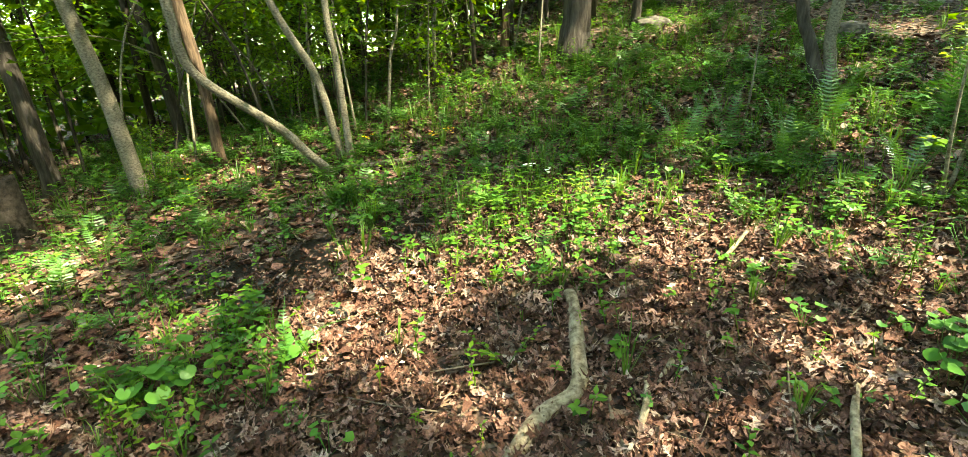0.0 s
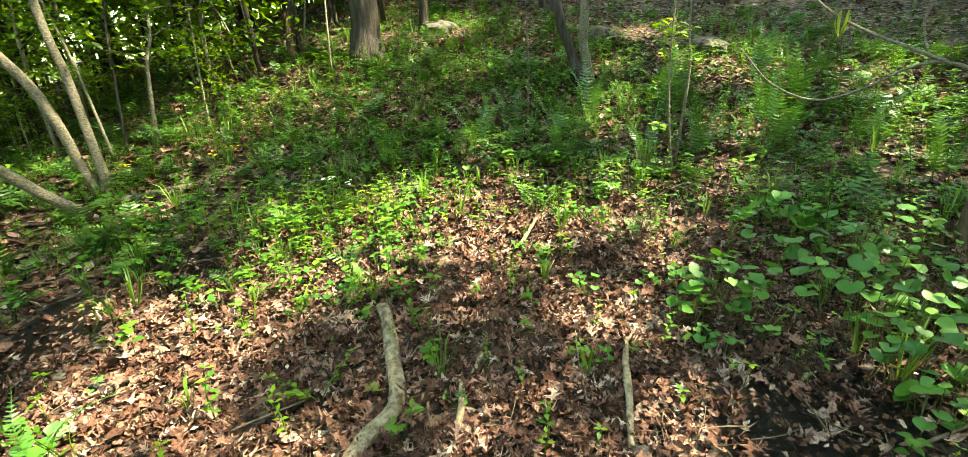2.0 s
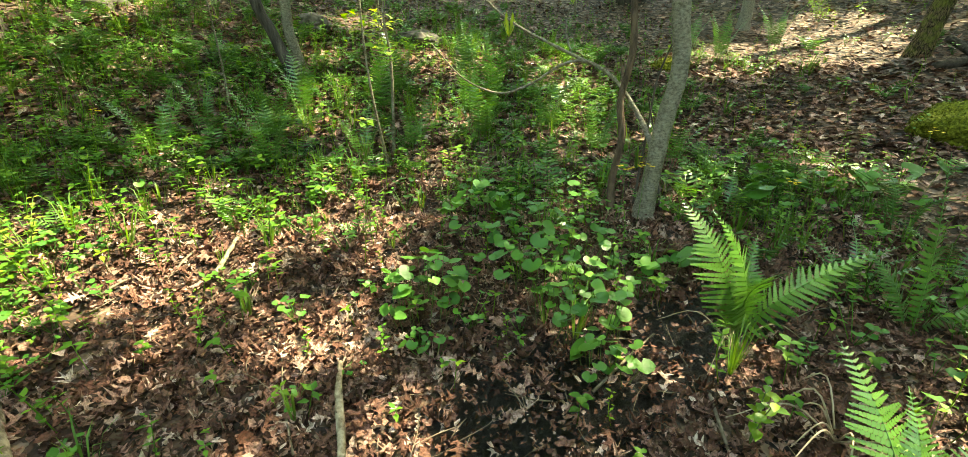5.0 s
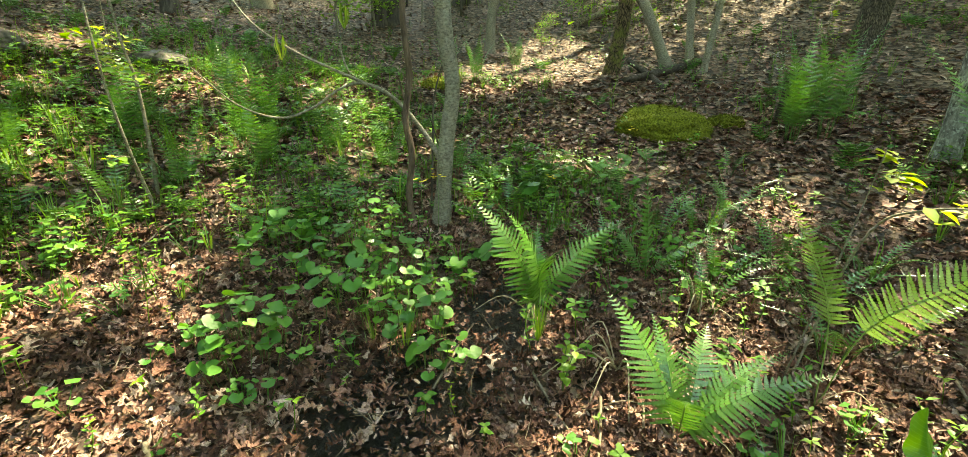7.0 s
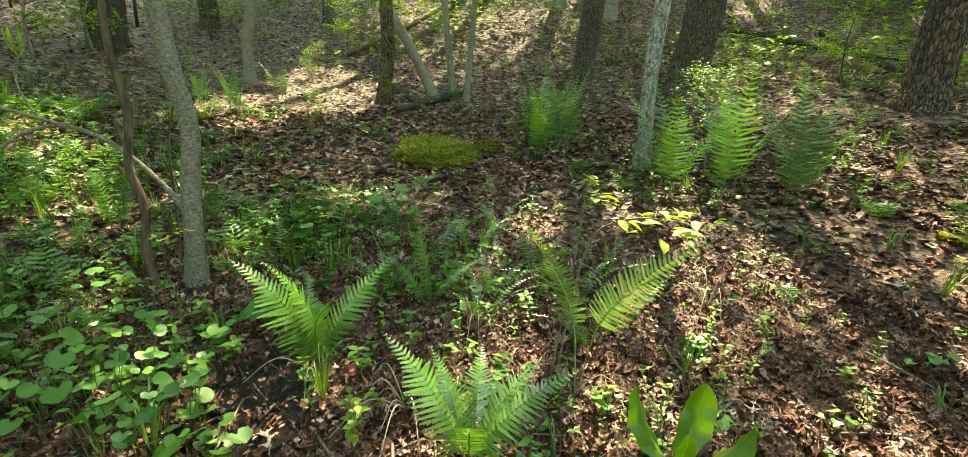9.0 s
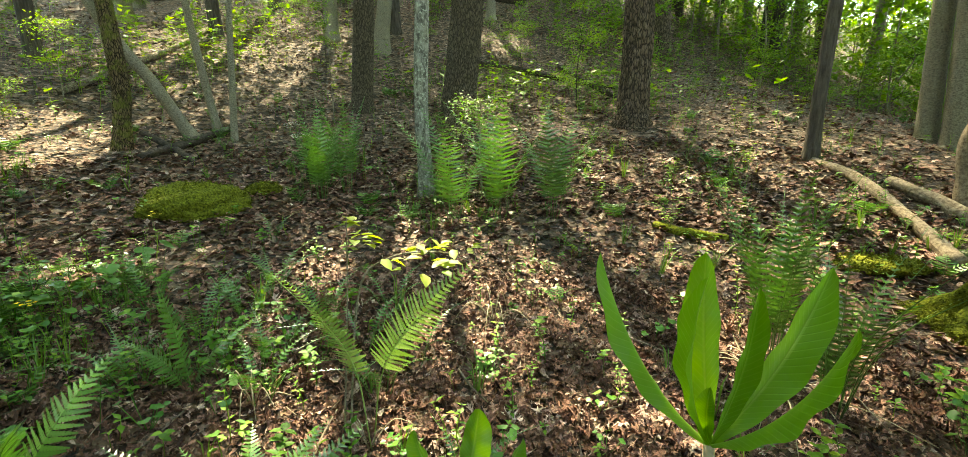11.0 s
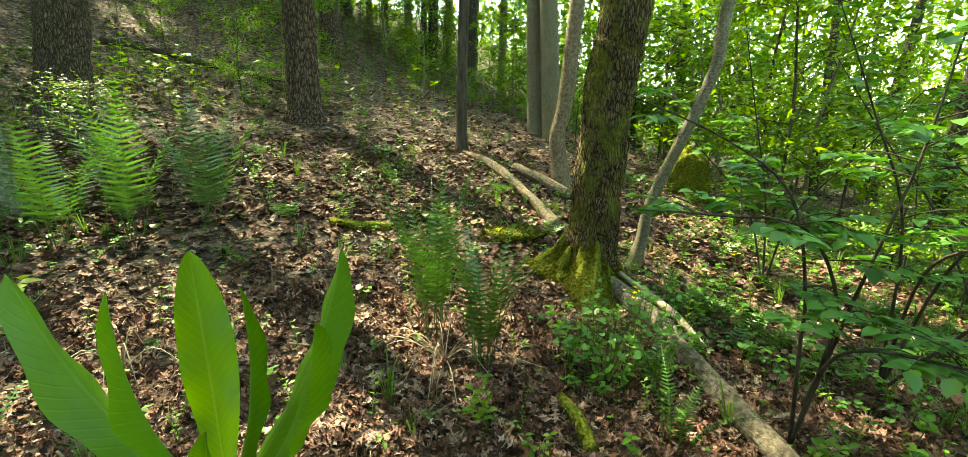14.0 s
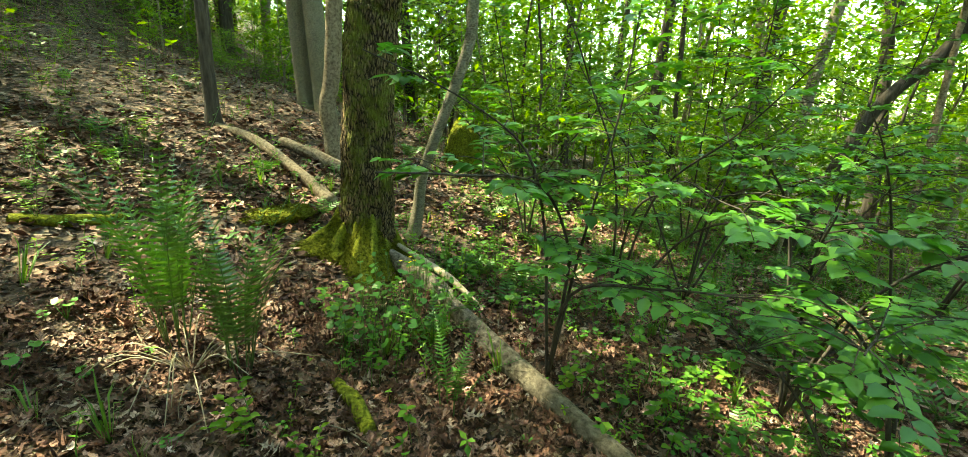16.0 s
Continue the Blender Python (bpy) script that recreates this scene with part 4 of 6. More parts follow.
# ---- ground cover ----
GREEN = ((-3.2, 7.0, 2.4, 0.8), (-4.8, 6.2, 1.6, 0.6), (-2.0, 8.4, 2.0, 0.9), (3.0, 5.5, 2.4, 0.8), (0.6, 5.0, 1.6, 0.9), (0.6, 3.9, 0.9, 1.0), (1.5, 7.0, 2.5, 0.9), (5.0, 3.2, 1.6, 0.8), (3.6, 2.2, 0.9, 0.55), (4.4, 0.6, 0.9, 0.7),
         (-1.1, 4.1, 0.6, 1.0), (-1.0, 6.2, 1.6, 0.8), (0.5, 6.5, 1.5, 0.8), (9.5, -9.5, 2.0, 0.4), (12.0, -7.5, 2.0, 0.4), (8.0, -5.4, 1.2, 0.22), (10.5, -5.5, 1.6, 0.3), (7.0, -8.0, 1.3, 0.3), (9.2, -2.8, 1.2, 0.2), (5.2, -4.6, 0.7, 0.2), (3.6, -5.6, 0.8, 0.22), (-2.6, 4.6, 1.0, 0.5), (-3.6, 3.6, 0.8, 0.7), (-1.7, 2.3, 0.5, 0.6), (-2.5, 2.8, 0.7, 0.4), (2.9, 1.5, 0.6, 0.35), (3.6, -0.2, 0.7, 0.3),
         (3.6, -0.8, 0.4, 0.35), (5.0, -2.9, 0.7, 0.5), (-0.6, -4.4, 1.0, 0.5), (-2.2, -4.6, 1.6, 0.45), (-3.5, -7.5, 3.0, 0.7), (0.3, -3.3, 0.5, 0.6), (-1.4, -2.4, 0.7, 0.4),
         (-5.5, -4.5, 2.0, 0.6), (-5.0, 8.0, 3.0, 0.7), (2.6, 3.5, 0.9, 0.5), (6.5, 5.0, 2.0, 0.7), (7.8, 1.9, 0.8, 0.35), (2.2, -0.6, 0.4, 0.3), (6.8, -2.3, 0.8, 0.25), (1.7, -5.6, 0.7, 0.35))


def green(x, y):
    s = np.full(np.shape(x), 0.045)
    for cx, cy, r, k in GREEN:
        s = np.maximum(s, k * np.exp(-((x - cx) ** 2 + (y - cy) ** 2) / (r * r)))
    return s


def cover(name, templates, n, size, mat, label, rmax=12.0, power=0.8, thin=1.0, seed=1, patch=1.3, rmin=0.95):
    g = np.random.default_rng(seed)
    made = []
    for V, F in templates:
        k = n // len(templates) * 4
        r = rmin + (rmax - rmin) * g.random(k) ** power
        a = radians(-66) + radians(322) * g.random(k)
        x, y = 0.4 + r * np.sin(a), r * np.cos(a)
        clump = 0.55 + 0.45 * np.sin(patch * 2.1 * x + seed) * np.cos(patch * 1.8 * y + 2 * seed)
        ok = (g.random(k) < green(x, y) * thin * clump * 1.6) & (g.random(k) > 1.3 * mud(x, y) - 0.2)
        x, y = x[ok], y[ok]
        m = len(x)
        made.append(scatter(V, F, np.stack([x, y, ground(x, y)], 1), g.random(m) * 6.3, g.uniform(0.6, 1.3, m) * size, g.normal(0, 0.14, (m, 2))))
    ob = new(name, tri_mesh(name, *joined(made), mat))
    return tagged(ob, label, "undergrowth", kind="stuff")


g0 = np.random.default_rng(3)
cover("seedling_cover", [seedling(g0, 5, 0.14), seedling(g0, 4, 0.1), seedling(g0, 7, 0.18, WIDE_BLADE), leafy_stem(g0, 0.24, 5, 0.04)], 9000, 1.0, LEAF_HERB,
      "low green seedlings and herbs growing through the leaves", seed=2)
cover("round_leaf_cover", [round_clump(g0, 5, 0.11, 0.05), round_clump(g0, 7, 0.13, 0.045)], 3200, 1.0, LEAF_ROUND, "low round-leaved herbs among the dead leaves", 10, seed=4)
cover("small_fern_cover", [small_fern(g0), small_fern(g0, 3, 0.24), small_fern(g0, 4, 0.32)], 900, 1.0, LEAF_FERN_DARK, "small lacy ferns scattered over the forest floor", 11, seed=6, rmin=3.1)
cover("bright_seedling_cover", [seedling(g0, 4, 0.12, BLADE, 0.04), leafy_stem(g0, 0.2, 5, 0.035)], 3800, 1.0, LEAF_SAPLING, "bright green seedlings on the forest floor", 13, seed=8)
cover("grass_cover", [grass_tuft(g0), grass_tuft(g0, 9, 0.16)], 900, 1.0, LEAF_GRASS, "thin tufts of grass between the dead leaves", 9, seed=9)


def slope_growth(n=3600):
    """Knee-high greenery in loose drifts over the upper slope."""
    g = np.random.default_rng(15)
    made = []
    for V, F in (leafy_stem(g, 0.55, 4, 0.12), seedling(g, 6, 0.4, BLADE, 0.13), leafy_stem(g, 0.35, 3, 0.1)):
        d, a = 9 + 22 * g.random(n) ** 0.9, np.radians(g.uniform(70, 174, n))
        x, y = 0.4 + d * np.sin(a), d * np.cos(a)
        drift = np.sin(0.62 * x + 1.4 * np.sin(0.4 * y)) * np.cos(0.55 * y + 0.8) + 0.04 * (d - 17)
        ok = g.random(n) < np.clip(0.3 + drift, 0.03, 1)
        x, y = x[ok], y[ok]
        made.append(scatter(V, F, np.stack([x, y, ground(x, y)], 1), g.random(len(x)) * 6.3, g.uniform(0.5, 1.5, len(x)), g.normal(0, 0.15, (len(x), 2))))
    tagged(new("slope_undergrowth", tri_mesh("slope_undergrowth", *joined(made), LEAF_SAPLING)), "drifts of fresh green undergrowth on the upper slope", "undergrowth", kind="stuff")


slope_growth()


def countable_herbs():
    """The herbs near the path, each a plant of its own."""
    g = np.random.default_rng(31)
    kinds = []
    for k, (h, n, s, mat) in enumerate(((0.42, 7, 0.045, LEAF_SAPLING), (0.32, 6, 0.042, LEAF_HERB), (0.26, 5, 0.04, LEAF_SAPLING), (0.5, 8, 0.045, LEAF_HERB))):
        t = new("leafy_herb")
        t.empty_display_size = 0.05
        part("foliage", leafy_stem(g, h, n, s), mat, t)
        kinds.append(tagged(t, "upright leafy green herb growing through dead leaves", "herb", "upright herbs"))
    made = 0
    while made < 280:
        r, a = 2.2 + 5.5 * g.random() ** 0.8, radians(-60) + radians(310) * g.random()
        x, y = 0.4 + r * math.sin(a), r * math.cos(a)
        if g.random() > green(np.array(x), np.array(y)) or mud(np.array(x), np.array(y)) > 0.3:
            continue
        m = pose(x, y, float(ground(x, y)), g.normal(0, 6), g.normal(0, 6), g.random() * 360)
        if made < 4:
            kinds[made].matrix_basis = m
        else:
            copy_thing(kinds[made % 4], m)
        made += 1


countable_herbs()


def build_twigs():
    g = np.random.default_rng(5)
    parts = []
    for i in range(420):
        r, a = 1.0 + 9 * g.random() ** 0.8, radians(-60) + radians(310) * g.random()
        x, y = 0.4 + r * math.sin(a), r * math.cos(a)
        ln, b = g.uniform(0.1, 0.55), g.random() * 6.3
        p = [np.array([x + math.cos(b) * ln * k + g.normal(0, 0.012), y + math.sin(b) * ln * k + g.normal(0, 0.012), 0]) for k in (-0.5, 0, 0.5)]
        for q in p:
            q[2] = float(ground(q[0], q[1])) + g.uniform(0.02, 0.05)
        rr = g.uniform(0.0025, 0.008)
        parts.append(tube(p, [rr, rr * 0.9, rr * 0.6], 5, 3))
    for i in range(1000):
        r, a = 0.8 + 3.4 * g.random() ** 0.8, radians(-60) + radians(310) * g.random()
        x, y = 0.4 + r * math.sin(a), r * math.cos(a)
        ln, b, rr = g.uniform(0.05, 0.28), g.random() * 6.3, g.uniform(0.0012, 0.0035)
        p = [np.array([x + math.cos(b + 0.2 * k) * ln * k, y + math.sin(b + 0.2 * k) * ln * k, 0]) for k in (-0.5, 0, 0.5)]
        for q in p:
            q[2] = float(ground(q[0], q[1])) + g.uniform(0.018, 0.05)
        parts.append(tube(p, [rr, rr * 0.9, rr * 0.5], 3, 2))
    ob = new("twig_litter", tri_mesh("twig_litter", *joined(parts), TWIG))
    tagged(ob, "thin brown twigs strewn over the leaf litter", "twigs", kind="stuff")


build_twigs()


# ---- dead wood, stones and moss ----
def lying(name, points, radii, mat, label, category="log", sides=14, sink=0.25, seed=0, ridges=0, rough=0.07):
    x, y = points[0][:2]
    t = thing(name, x, y, label, category)
    z0 = t.location.z
    pts = [(px - x, py - y, float(ground(px, py)) + r * (1 - 2 * sink) + (p[0] if p else 0) - z0) for (px, py, *p), r in zip(points, radii)]
    part("wood", tube(pts, radii, sides, 8, rough, seed=seed, ridges=ridges), mat, t)
    return t


lying("exposed_root", [(0.5, 2.72, 0), (0.49, 2.55, 0.01), (0.45, 2.2, 0.01), (0.41, 2.0, 0), (0.24, 1.87, 0), (0.12, 1.72, -0.01), (0.02, 1.6, -0.05)],
      [0.034, 0.038, 0.036, 0.038, 0.04, 0.037, 0.028], WOOD_PALE, "thick pale curved branch lying on the dead leaves", "branch", 44, 0.05, 3, 13, 0.09)
lying("stick", [(1.53, 1.86, 0.02), (1.42, 1.72, 0.025), (1.33, 1.58, 0.02), (1.18, 1.37, 0.015)], [0.012, 0.016, 0.017, 0.014], WOOD_PALE, "straight pale stick lying on the wet leaves", "stick", 9, sink=-0.5)
lying("stick", [(0.72, 2.02), (0.68, 1.88), (0.61, 1.75)], [0.012, 0.017, 0.013], WOOD_PALE, "short weathered stick among dead leaves", "stick", 8, sink=-0.5)
lying("stick", [(0.86, 2.09), (0.76, 1.98)], [0.014, 0.011], WOOD_PALE, "short thick broken stick on the litter", "stick", 8, sink=-0.5)
lying("stick", [(1.13, 2.19), (1.01, 2.32)], [0.008, 0.011], WOOD_PALE, "thin broken stick on the litter", "stick", 7, sink=-0.5)
lying("stick", [(0.55, 2.0), (0.52, 1.78), (0.56, 1.6)], [0.008, 0.011, 0.009], TWIG, "dark thin stick beside the pale branch", "stick", 7, sink=-0.5)
lying("stick", [(1.7, 3.1, 0.03), (1.45, 2.85, 0.03)], [0.012, 0.015], WOOD_PALE, "pale stick in the sunny litter", "stick", 7, sink=-0.5)
lying("fallen_log", [(2.85, -7.1), (2.24, -6.66, 0.03), (1.68, -6.08), (1.12, -5.31, 0.02)], [0.04, 0.055, 0.064, 0.07], WOOD_DEAD,
      "long barkless pale log lying up the slope to the thin tree", "log", 54, 0.1, 4, 17, 0.08)
lying("fallen_log", [(0.55, -4.42), (0.12, -3.87), (-0.02, -3.55), (-0.4, -2.9), (-0.8, -2.15), (-1.1, -1.6)], [0.07, 0.08, 0.07, 0.068, 0.06, 0.05], WOOD_GREY,
      "weathered log with a split pale side, running downhill through bushes", "log", 54, 0.1, 5, 19, 0.08)
lying("split_wood", [(0.42, -4.42, 0.12), (0.02, -3.9, 0.12), (-0.18, -3.6, 0.1)], [0.02, 0.03, 0.015], PALE_TWIG, "pale splintered strip of wood along the log", "log", 8, 0.1)
lying("fallen_log", [(2.0, -6.9), (1.55, -6.65), (1.16, -6.41)], [0.07, 0.075, 0.07], WOOD_DEAD, "short grey log lying beside the long pale log", "log", 40, 0.15, 6, 15, 0.08)
lying("rotten_log", [(8.26, -0.12), (8.7, -0.75), (9.23, -1.41)], [0.05, 0.065, 0.04], WOOD_DARK, "dark rotten log under a leaning tree", "log", 14, 0.1, 7)
lying("rotten_log", [(7.9, -0.7), (8.5, -0.55), (9.0, -0.2, 0.1)], [0.04, 0.05, 0.04], WOOD_DARK, "thin dark branch crossing the rotten log", "log", 10, 0.1, 8)
lying("fallen_log", [(10.84, -7.63), (9.9, -8.1, 0.08), (9.0, -8.7), (7.6, -9.3)], [0.05, 0.06, 0.055, 0.03], WOOD_DARK, "dark fallen trunk across the leafy slope", "log", 12, 0.1, 9)
lying("fallen_log", [(11.7, 0.8), (14.5, -1.4), (17.5, -3.4)], [0.06, 0.075, 0.07], WOOD_GREY, "long fallen trunk high on the slope", "log", 12, 0.1, 10)
lying("fallen_log", [(9.8, -9.5), (7.6, -8.7), (6.3, -8.2)], [0.05, 0.06, 0.04], WOOD_DARK, "thin fallen branch behind the pine", "log", 10, 0.1, 11)
lying("fallen_log", [(16.0, -7.5, 0.5), (14.5, -9.5, 0.6), (13.4, -11.5, 0.5)], [0.14, 0.14, 0.12], WOOD_DARK, "dark fallen trunk resting on the upper slope", "log", 12, 0.1, 12)
lying("fallen_log", [(3.25, -4.25), (2.88, -4.31), (2.6, -4.5)], [0.035, 0.055, 0.035], MOSS, "short moss-grown log sunk into the litter", "log", 14, 0.25, 13)
lying("fallen_log", [(0.7, -2.78), (0.58, -2.62), (0.48, -2.42)], [0.03, 0.045, 0.035], MOSS, "small mossy log under the ferns", "log", 14, 0.3, 14)
lying("fallen_log", [(-1.5, 5.05, 0.05), (-0.6, 5.15), (0.1, 5.4)], [0.03, 0.028, 0.015], WOOD_GREY, "grey branch lying at the foot of the slim trunks", "branch", 10, 0.1, 15)
lying("fallen_log", [(-3.9, 4.5), (-2.8, 5.0), (-1.7, 5.0)], [0.02, 0.025, 0.015], WOOD_DARK, "thin dark branch on the ground near the leaning trees", "branch", 8, 0.1, 16)


def mound(name, x, y, rx, ry, h, mat, label, category, turn=0.0, seed=0, tilt=0.0):
    """A rounded uneven boulder or hummock, its foot sunk into the ground."""
    bm = bmesh.new()
    bmesh.ops.create_icosphere(bm, subdivisions=5 if rx > 0.06 else 2, radius=1.0)
    for v in bm.verts:
        p = v.co.copy()
        k = 1 + 0.22 * noise.noise(p * 1.3 + Vector((seed * 3.1, 0, 0))) + 0.09 * noise.noise(p * 4.0) + 0.035 * noise.noise(p * 14)
        v.co = Vector((p.x * rx * k, p.y * ry * k, p.z * h * k + tilt * p.x * rx))
    me = bpy.data.meshes.new(name)
    bm.to_mesh(me)
    bm.free()
    me.polygons.foreach_set("use_smooth", [True] * len(me.polygons))
    me.materials.append(mat)
    ob = new(name, me)
    ob.location = (x, y, float(ground(x, y)) + h * 0.1)
    ob.rotation_euler = (0, 0, turn)
    if mat == MOSS:
        g = np.random.default_rng(seed)
        co = np.array([v.co for v in me.vertices])
        top = co[co[:, 2] > 0.0]
        n = int(2500 + 9000 * rx * ry)
        P = top[g.integers(0, len(top), n)] + g.normal(0, 0.012, (n, 3))
        tagged(part("moss_fuzz", scatter(SMALL_V, SMALL_F, P, g.random(n) * 6.3, g.uniform(0.012, 0.035, n), g.normal(0, 0.8, (n, 2))), MOSS, ob), kind="stuff")
    return tagged(ob, label, category)


mound("mossy_boulder", 6.35, -0.52, 0.36, 0.54, 0.25, MOSS, "low rounded boulder covered in yellow-green moss", "boulder", seed=1)
mound("mossy_boulder", 6.6, -1.25, 0.13, 0.2, 0.1, MOSS, "small flat mossy stone on the litter", "stone", seed=2)
mound("mossy_boulder", 1.55, -4.95, 0.35, 0.2, 0.07, MOSS, "low moss hummock beside the pale log", "moss", 0.6, seed=3)
mound("mossy_boulder", -0.45, -8.1, 0.3, 0.3, 0.62, MOSS, "pointed moss-covered stump in a patch of sun", "stump", seed=4)
mound("mossy_boulder", 7.5, 2.6, 0.3, 0.25, 0.1, MOSS, "small moss cushion near bright ferns", "moss", seed=5)
mound("stone", 4.6, 6.6, 0.22, 0.3, 0.16, ROCK, "dark grey stone among green herbs", "stone", seed=6)
mound("stone", 5.6, 5.6, 0.3, 0.35, 0.14, ROCK, "flat grey stone on the green bank", "stone", seed=7)
mound("stone", 2.6, 8.1, 0.3, 0.2, 0.14, ROCK, "grey stone beside a rotten branch", "stone", seed=8)
g1 = random.Random(4)
for i in range(26):
    a, r = g1.random() * 6.3, g1.random() ** 0.5
    mound("pebble", -1.6 + math.cos(a) * r * 0.9, 2.95 + math.sin(a) * r * 0.45, g1.uniform(0.02, 0.05), g1.uniform(0.02, 0.04), g1.uniform(0.012, 0.03), ROCK,
          "small grey pebble in the seep", "pebble", a, seed=i)["group"] = "pebbles in the seep"


def build_root_moss():
    """The buttress roots of the big tree, furred with moss."""
    t = thing("mossy_roots", 0.69, -4.52, "green moss over the buttress roots of the big tree", "moss")
    rows, cols = 22, 70
    A = np.linspace(-0.7, 3.3, cols)
    K = np.linspace(0, 1, rows)
    edge = np.sin(np.pi * (A + 0.7) / 4.0) ** 0.5
    reach = 0.05 + edge * (0.27 + 0.15 * np.sin(A * 4.2 + 0.6) + 0.06 * np.sin(A * 9))
    tall = 0.06 + edge * (0.22 + 0.09 * np.sin(A * 4.2 + 0.6) + 0.07 * np.sin(A * 11))
    R = 0.235 + K[:, None] * reach[None]
    X, Y = np.cos(A)[None] * R, np.sin(A)[None] * R
    H = tall[None] * (1 - K[:, None]) ** 1.9 + 0.03 * np.sin(A * 17 + 8 * K[:, None]) * (1 - K[:, None]) + 0.03 - 0.06 * K[:, None] ** 4
    Zs = ground(0.69 + X, -4.52 + Y) - t.location.z + H
    q = (np.arange(rows - 1)[:, None] * cols + np.arange(cols - 1)[None]).ravel()
    part("moss_skirt", (np.stack([X, Y, Zs], -1).reshape(-1, 3), np.stack([q, q + cols, q + cols + 1, q + 1], 1)), MOSS, t)
    g = np.random.default_rng(8)
    n = 17000
    a, k = g.uniform(-0.6, 3.2, n), g.random(n) ** 1.2
    e = np.sin(np.pi * (a + 0.7) / 4.0) ** 0.5
    rr = 0.235 + k * (0.05 + e * (0.27 + 0.15 * np.sin(a * 4.2 + 0.6)))
    x, y = np.cos(a) * rr, np.sin(a) * rr
    z = ground(0.69 + x, -4.52 + y) - t.location.z + (0.06 + e * (0.22 + 0.09 * np.sin(a * 4.2 + 0.6))) * (1 - k) ** 1.9 + 0.04
    part("moss_fuzz", scatter(SMALL_V * 0.6, SMALL_F, np.stack([x, y, z], 1), g.random(n) * 6.3, g.uniform(0.014, 0.034, n), g.normal(0.3, 0.6, (n, 2))), MOSS, t)
    t.children[-1]["kind"] = "stuff"


build_root_moss()


def stump(x, y, r, h, mat, label, seed=0):
    t = thing("tree_stump", x, y, label, "stump")
    V, F = tube([(0, 0, -0.1), (0, 0, 0.05), (0.01, 0, h * 0.5), (0.02, 0.01, h)], [r * 1.35, r * 1.15, r, r * 0.8], 18, 5, 0.06, seed=seed, ridges=7)
    V[-19:, 2] += np.random.default_rng(seed).normal(0, 0.03, 19)
    part("wood", (V, F), mat, t)


stump(6.7, -1.9, 0.085, 0.5, WOOD_DARK, "small dark broken stump beside tall ferns", 1)
stump(-4.6, 4.6, 0.14, 0.6, WOOD_DARK, "dark rotten stump in the shade", 2)
stump(0.35, 8.0, 0.07, 0.7, BARK_RED, "broken reddish stump in the undergrowth", 3)


# ---- ferns ----
def fern(x, y, fronds, label, near=True, z=None, pairs=27, seed=0, dry=0):
    """fronds: rows of tip offset (x, y, z), bulge (x, y, z), half width and, for one on a long bare stalk, the way that its upper side faces."""
    t = thing("fern", x, y, label, "fern", z=z)
    g = np.random.default_rng(300 + seed)
    for tip, bulge, wide, *side in fronds:
        tall = len(side) > 0
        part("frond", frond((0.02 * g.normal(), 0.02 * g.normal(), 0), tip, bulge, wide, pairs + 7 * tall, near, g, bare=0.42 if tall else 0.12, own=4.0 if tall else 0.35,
                            facing=side[0] if tall else None), LEAF_FERN_SUNLIT if tall else LEAF_FERN, t)
    for i in range(dry):
        a = g.random() * 6.3
        e = np.array([math.cos(a), math.sin(a), 0]) * g.uniform(0.1, 0.35)
        part("dry_stalk", tube([(0, 0, 0), e * 0.5 + (0, 0, 0.12), e + (0, 0, 0.02)], [0.003, 0.0025, 0.0015], 4, 4), PALE_TWIG, t)
    return t


fern(2.78, 0.55, [((0.12, 0.38, 0.6), (-0.10, 0.04, 0.14), 0.17), ((0.0, 0.2, 0.62), (-0.1, 0.06, 0.14), 0.15), ((0.22, -0.48, 0.58), (-0.1, 0.0, 0.1), 0.13), ((-0.1, -0.14, 0.46), (-0.1, 0, 0.12), 0.12),
                 ((0.15, 0.02, 0.5), (0.02, 0, 0.1), 0.1)],
     "lush green fern with spreading lacy fronds over black mud", seed=1, dry=8)
fern(2.12, -0.13, [((0.34, 0.34, 0.5), (-0.08, 0.02, 0.13), 0.135), ((0.38, -0.14, 0.36), (-0.02, 0.0, 0.16), 0.12), ((0.04, -0.52, 0.4), (-0.08, -0.02, 0.14), 0.125), ((-0.2, 0.05, 0.33), (-0.05, 0.0, 0.15), 0.08),
                  ((0.2, -0.42, 0.38), (0.0, 0.0, 0.15), 0.12), ((0.3, 0.12, 0.42), (0, 0, 0.12), 0.1)],
     "bright sunlit fern with arching toothed fronds", seed=2, dry=6)
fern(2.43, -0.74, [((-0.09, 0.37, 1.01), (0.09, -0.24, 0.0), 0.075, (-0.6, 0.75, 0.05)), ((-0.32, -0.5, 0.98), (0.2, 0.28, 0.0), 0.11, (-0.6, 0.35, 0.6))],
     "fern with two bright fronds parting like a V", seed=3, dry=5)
fern(3.35, -0.1, [((0.05, 0.1, 0.85), (-0.02, 0.0, 0.03), 0.07), ((0.1, 0.3, 0.35), (0, 0, 0.12), 0.1), ((-0.05, -0.4, 0.35), (0, 0, 0.12), 0.1)], "fern with one tall half-unrolled frond", seed=4)


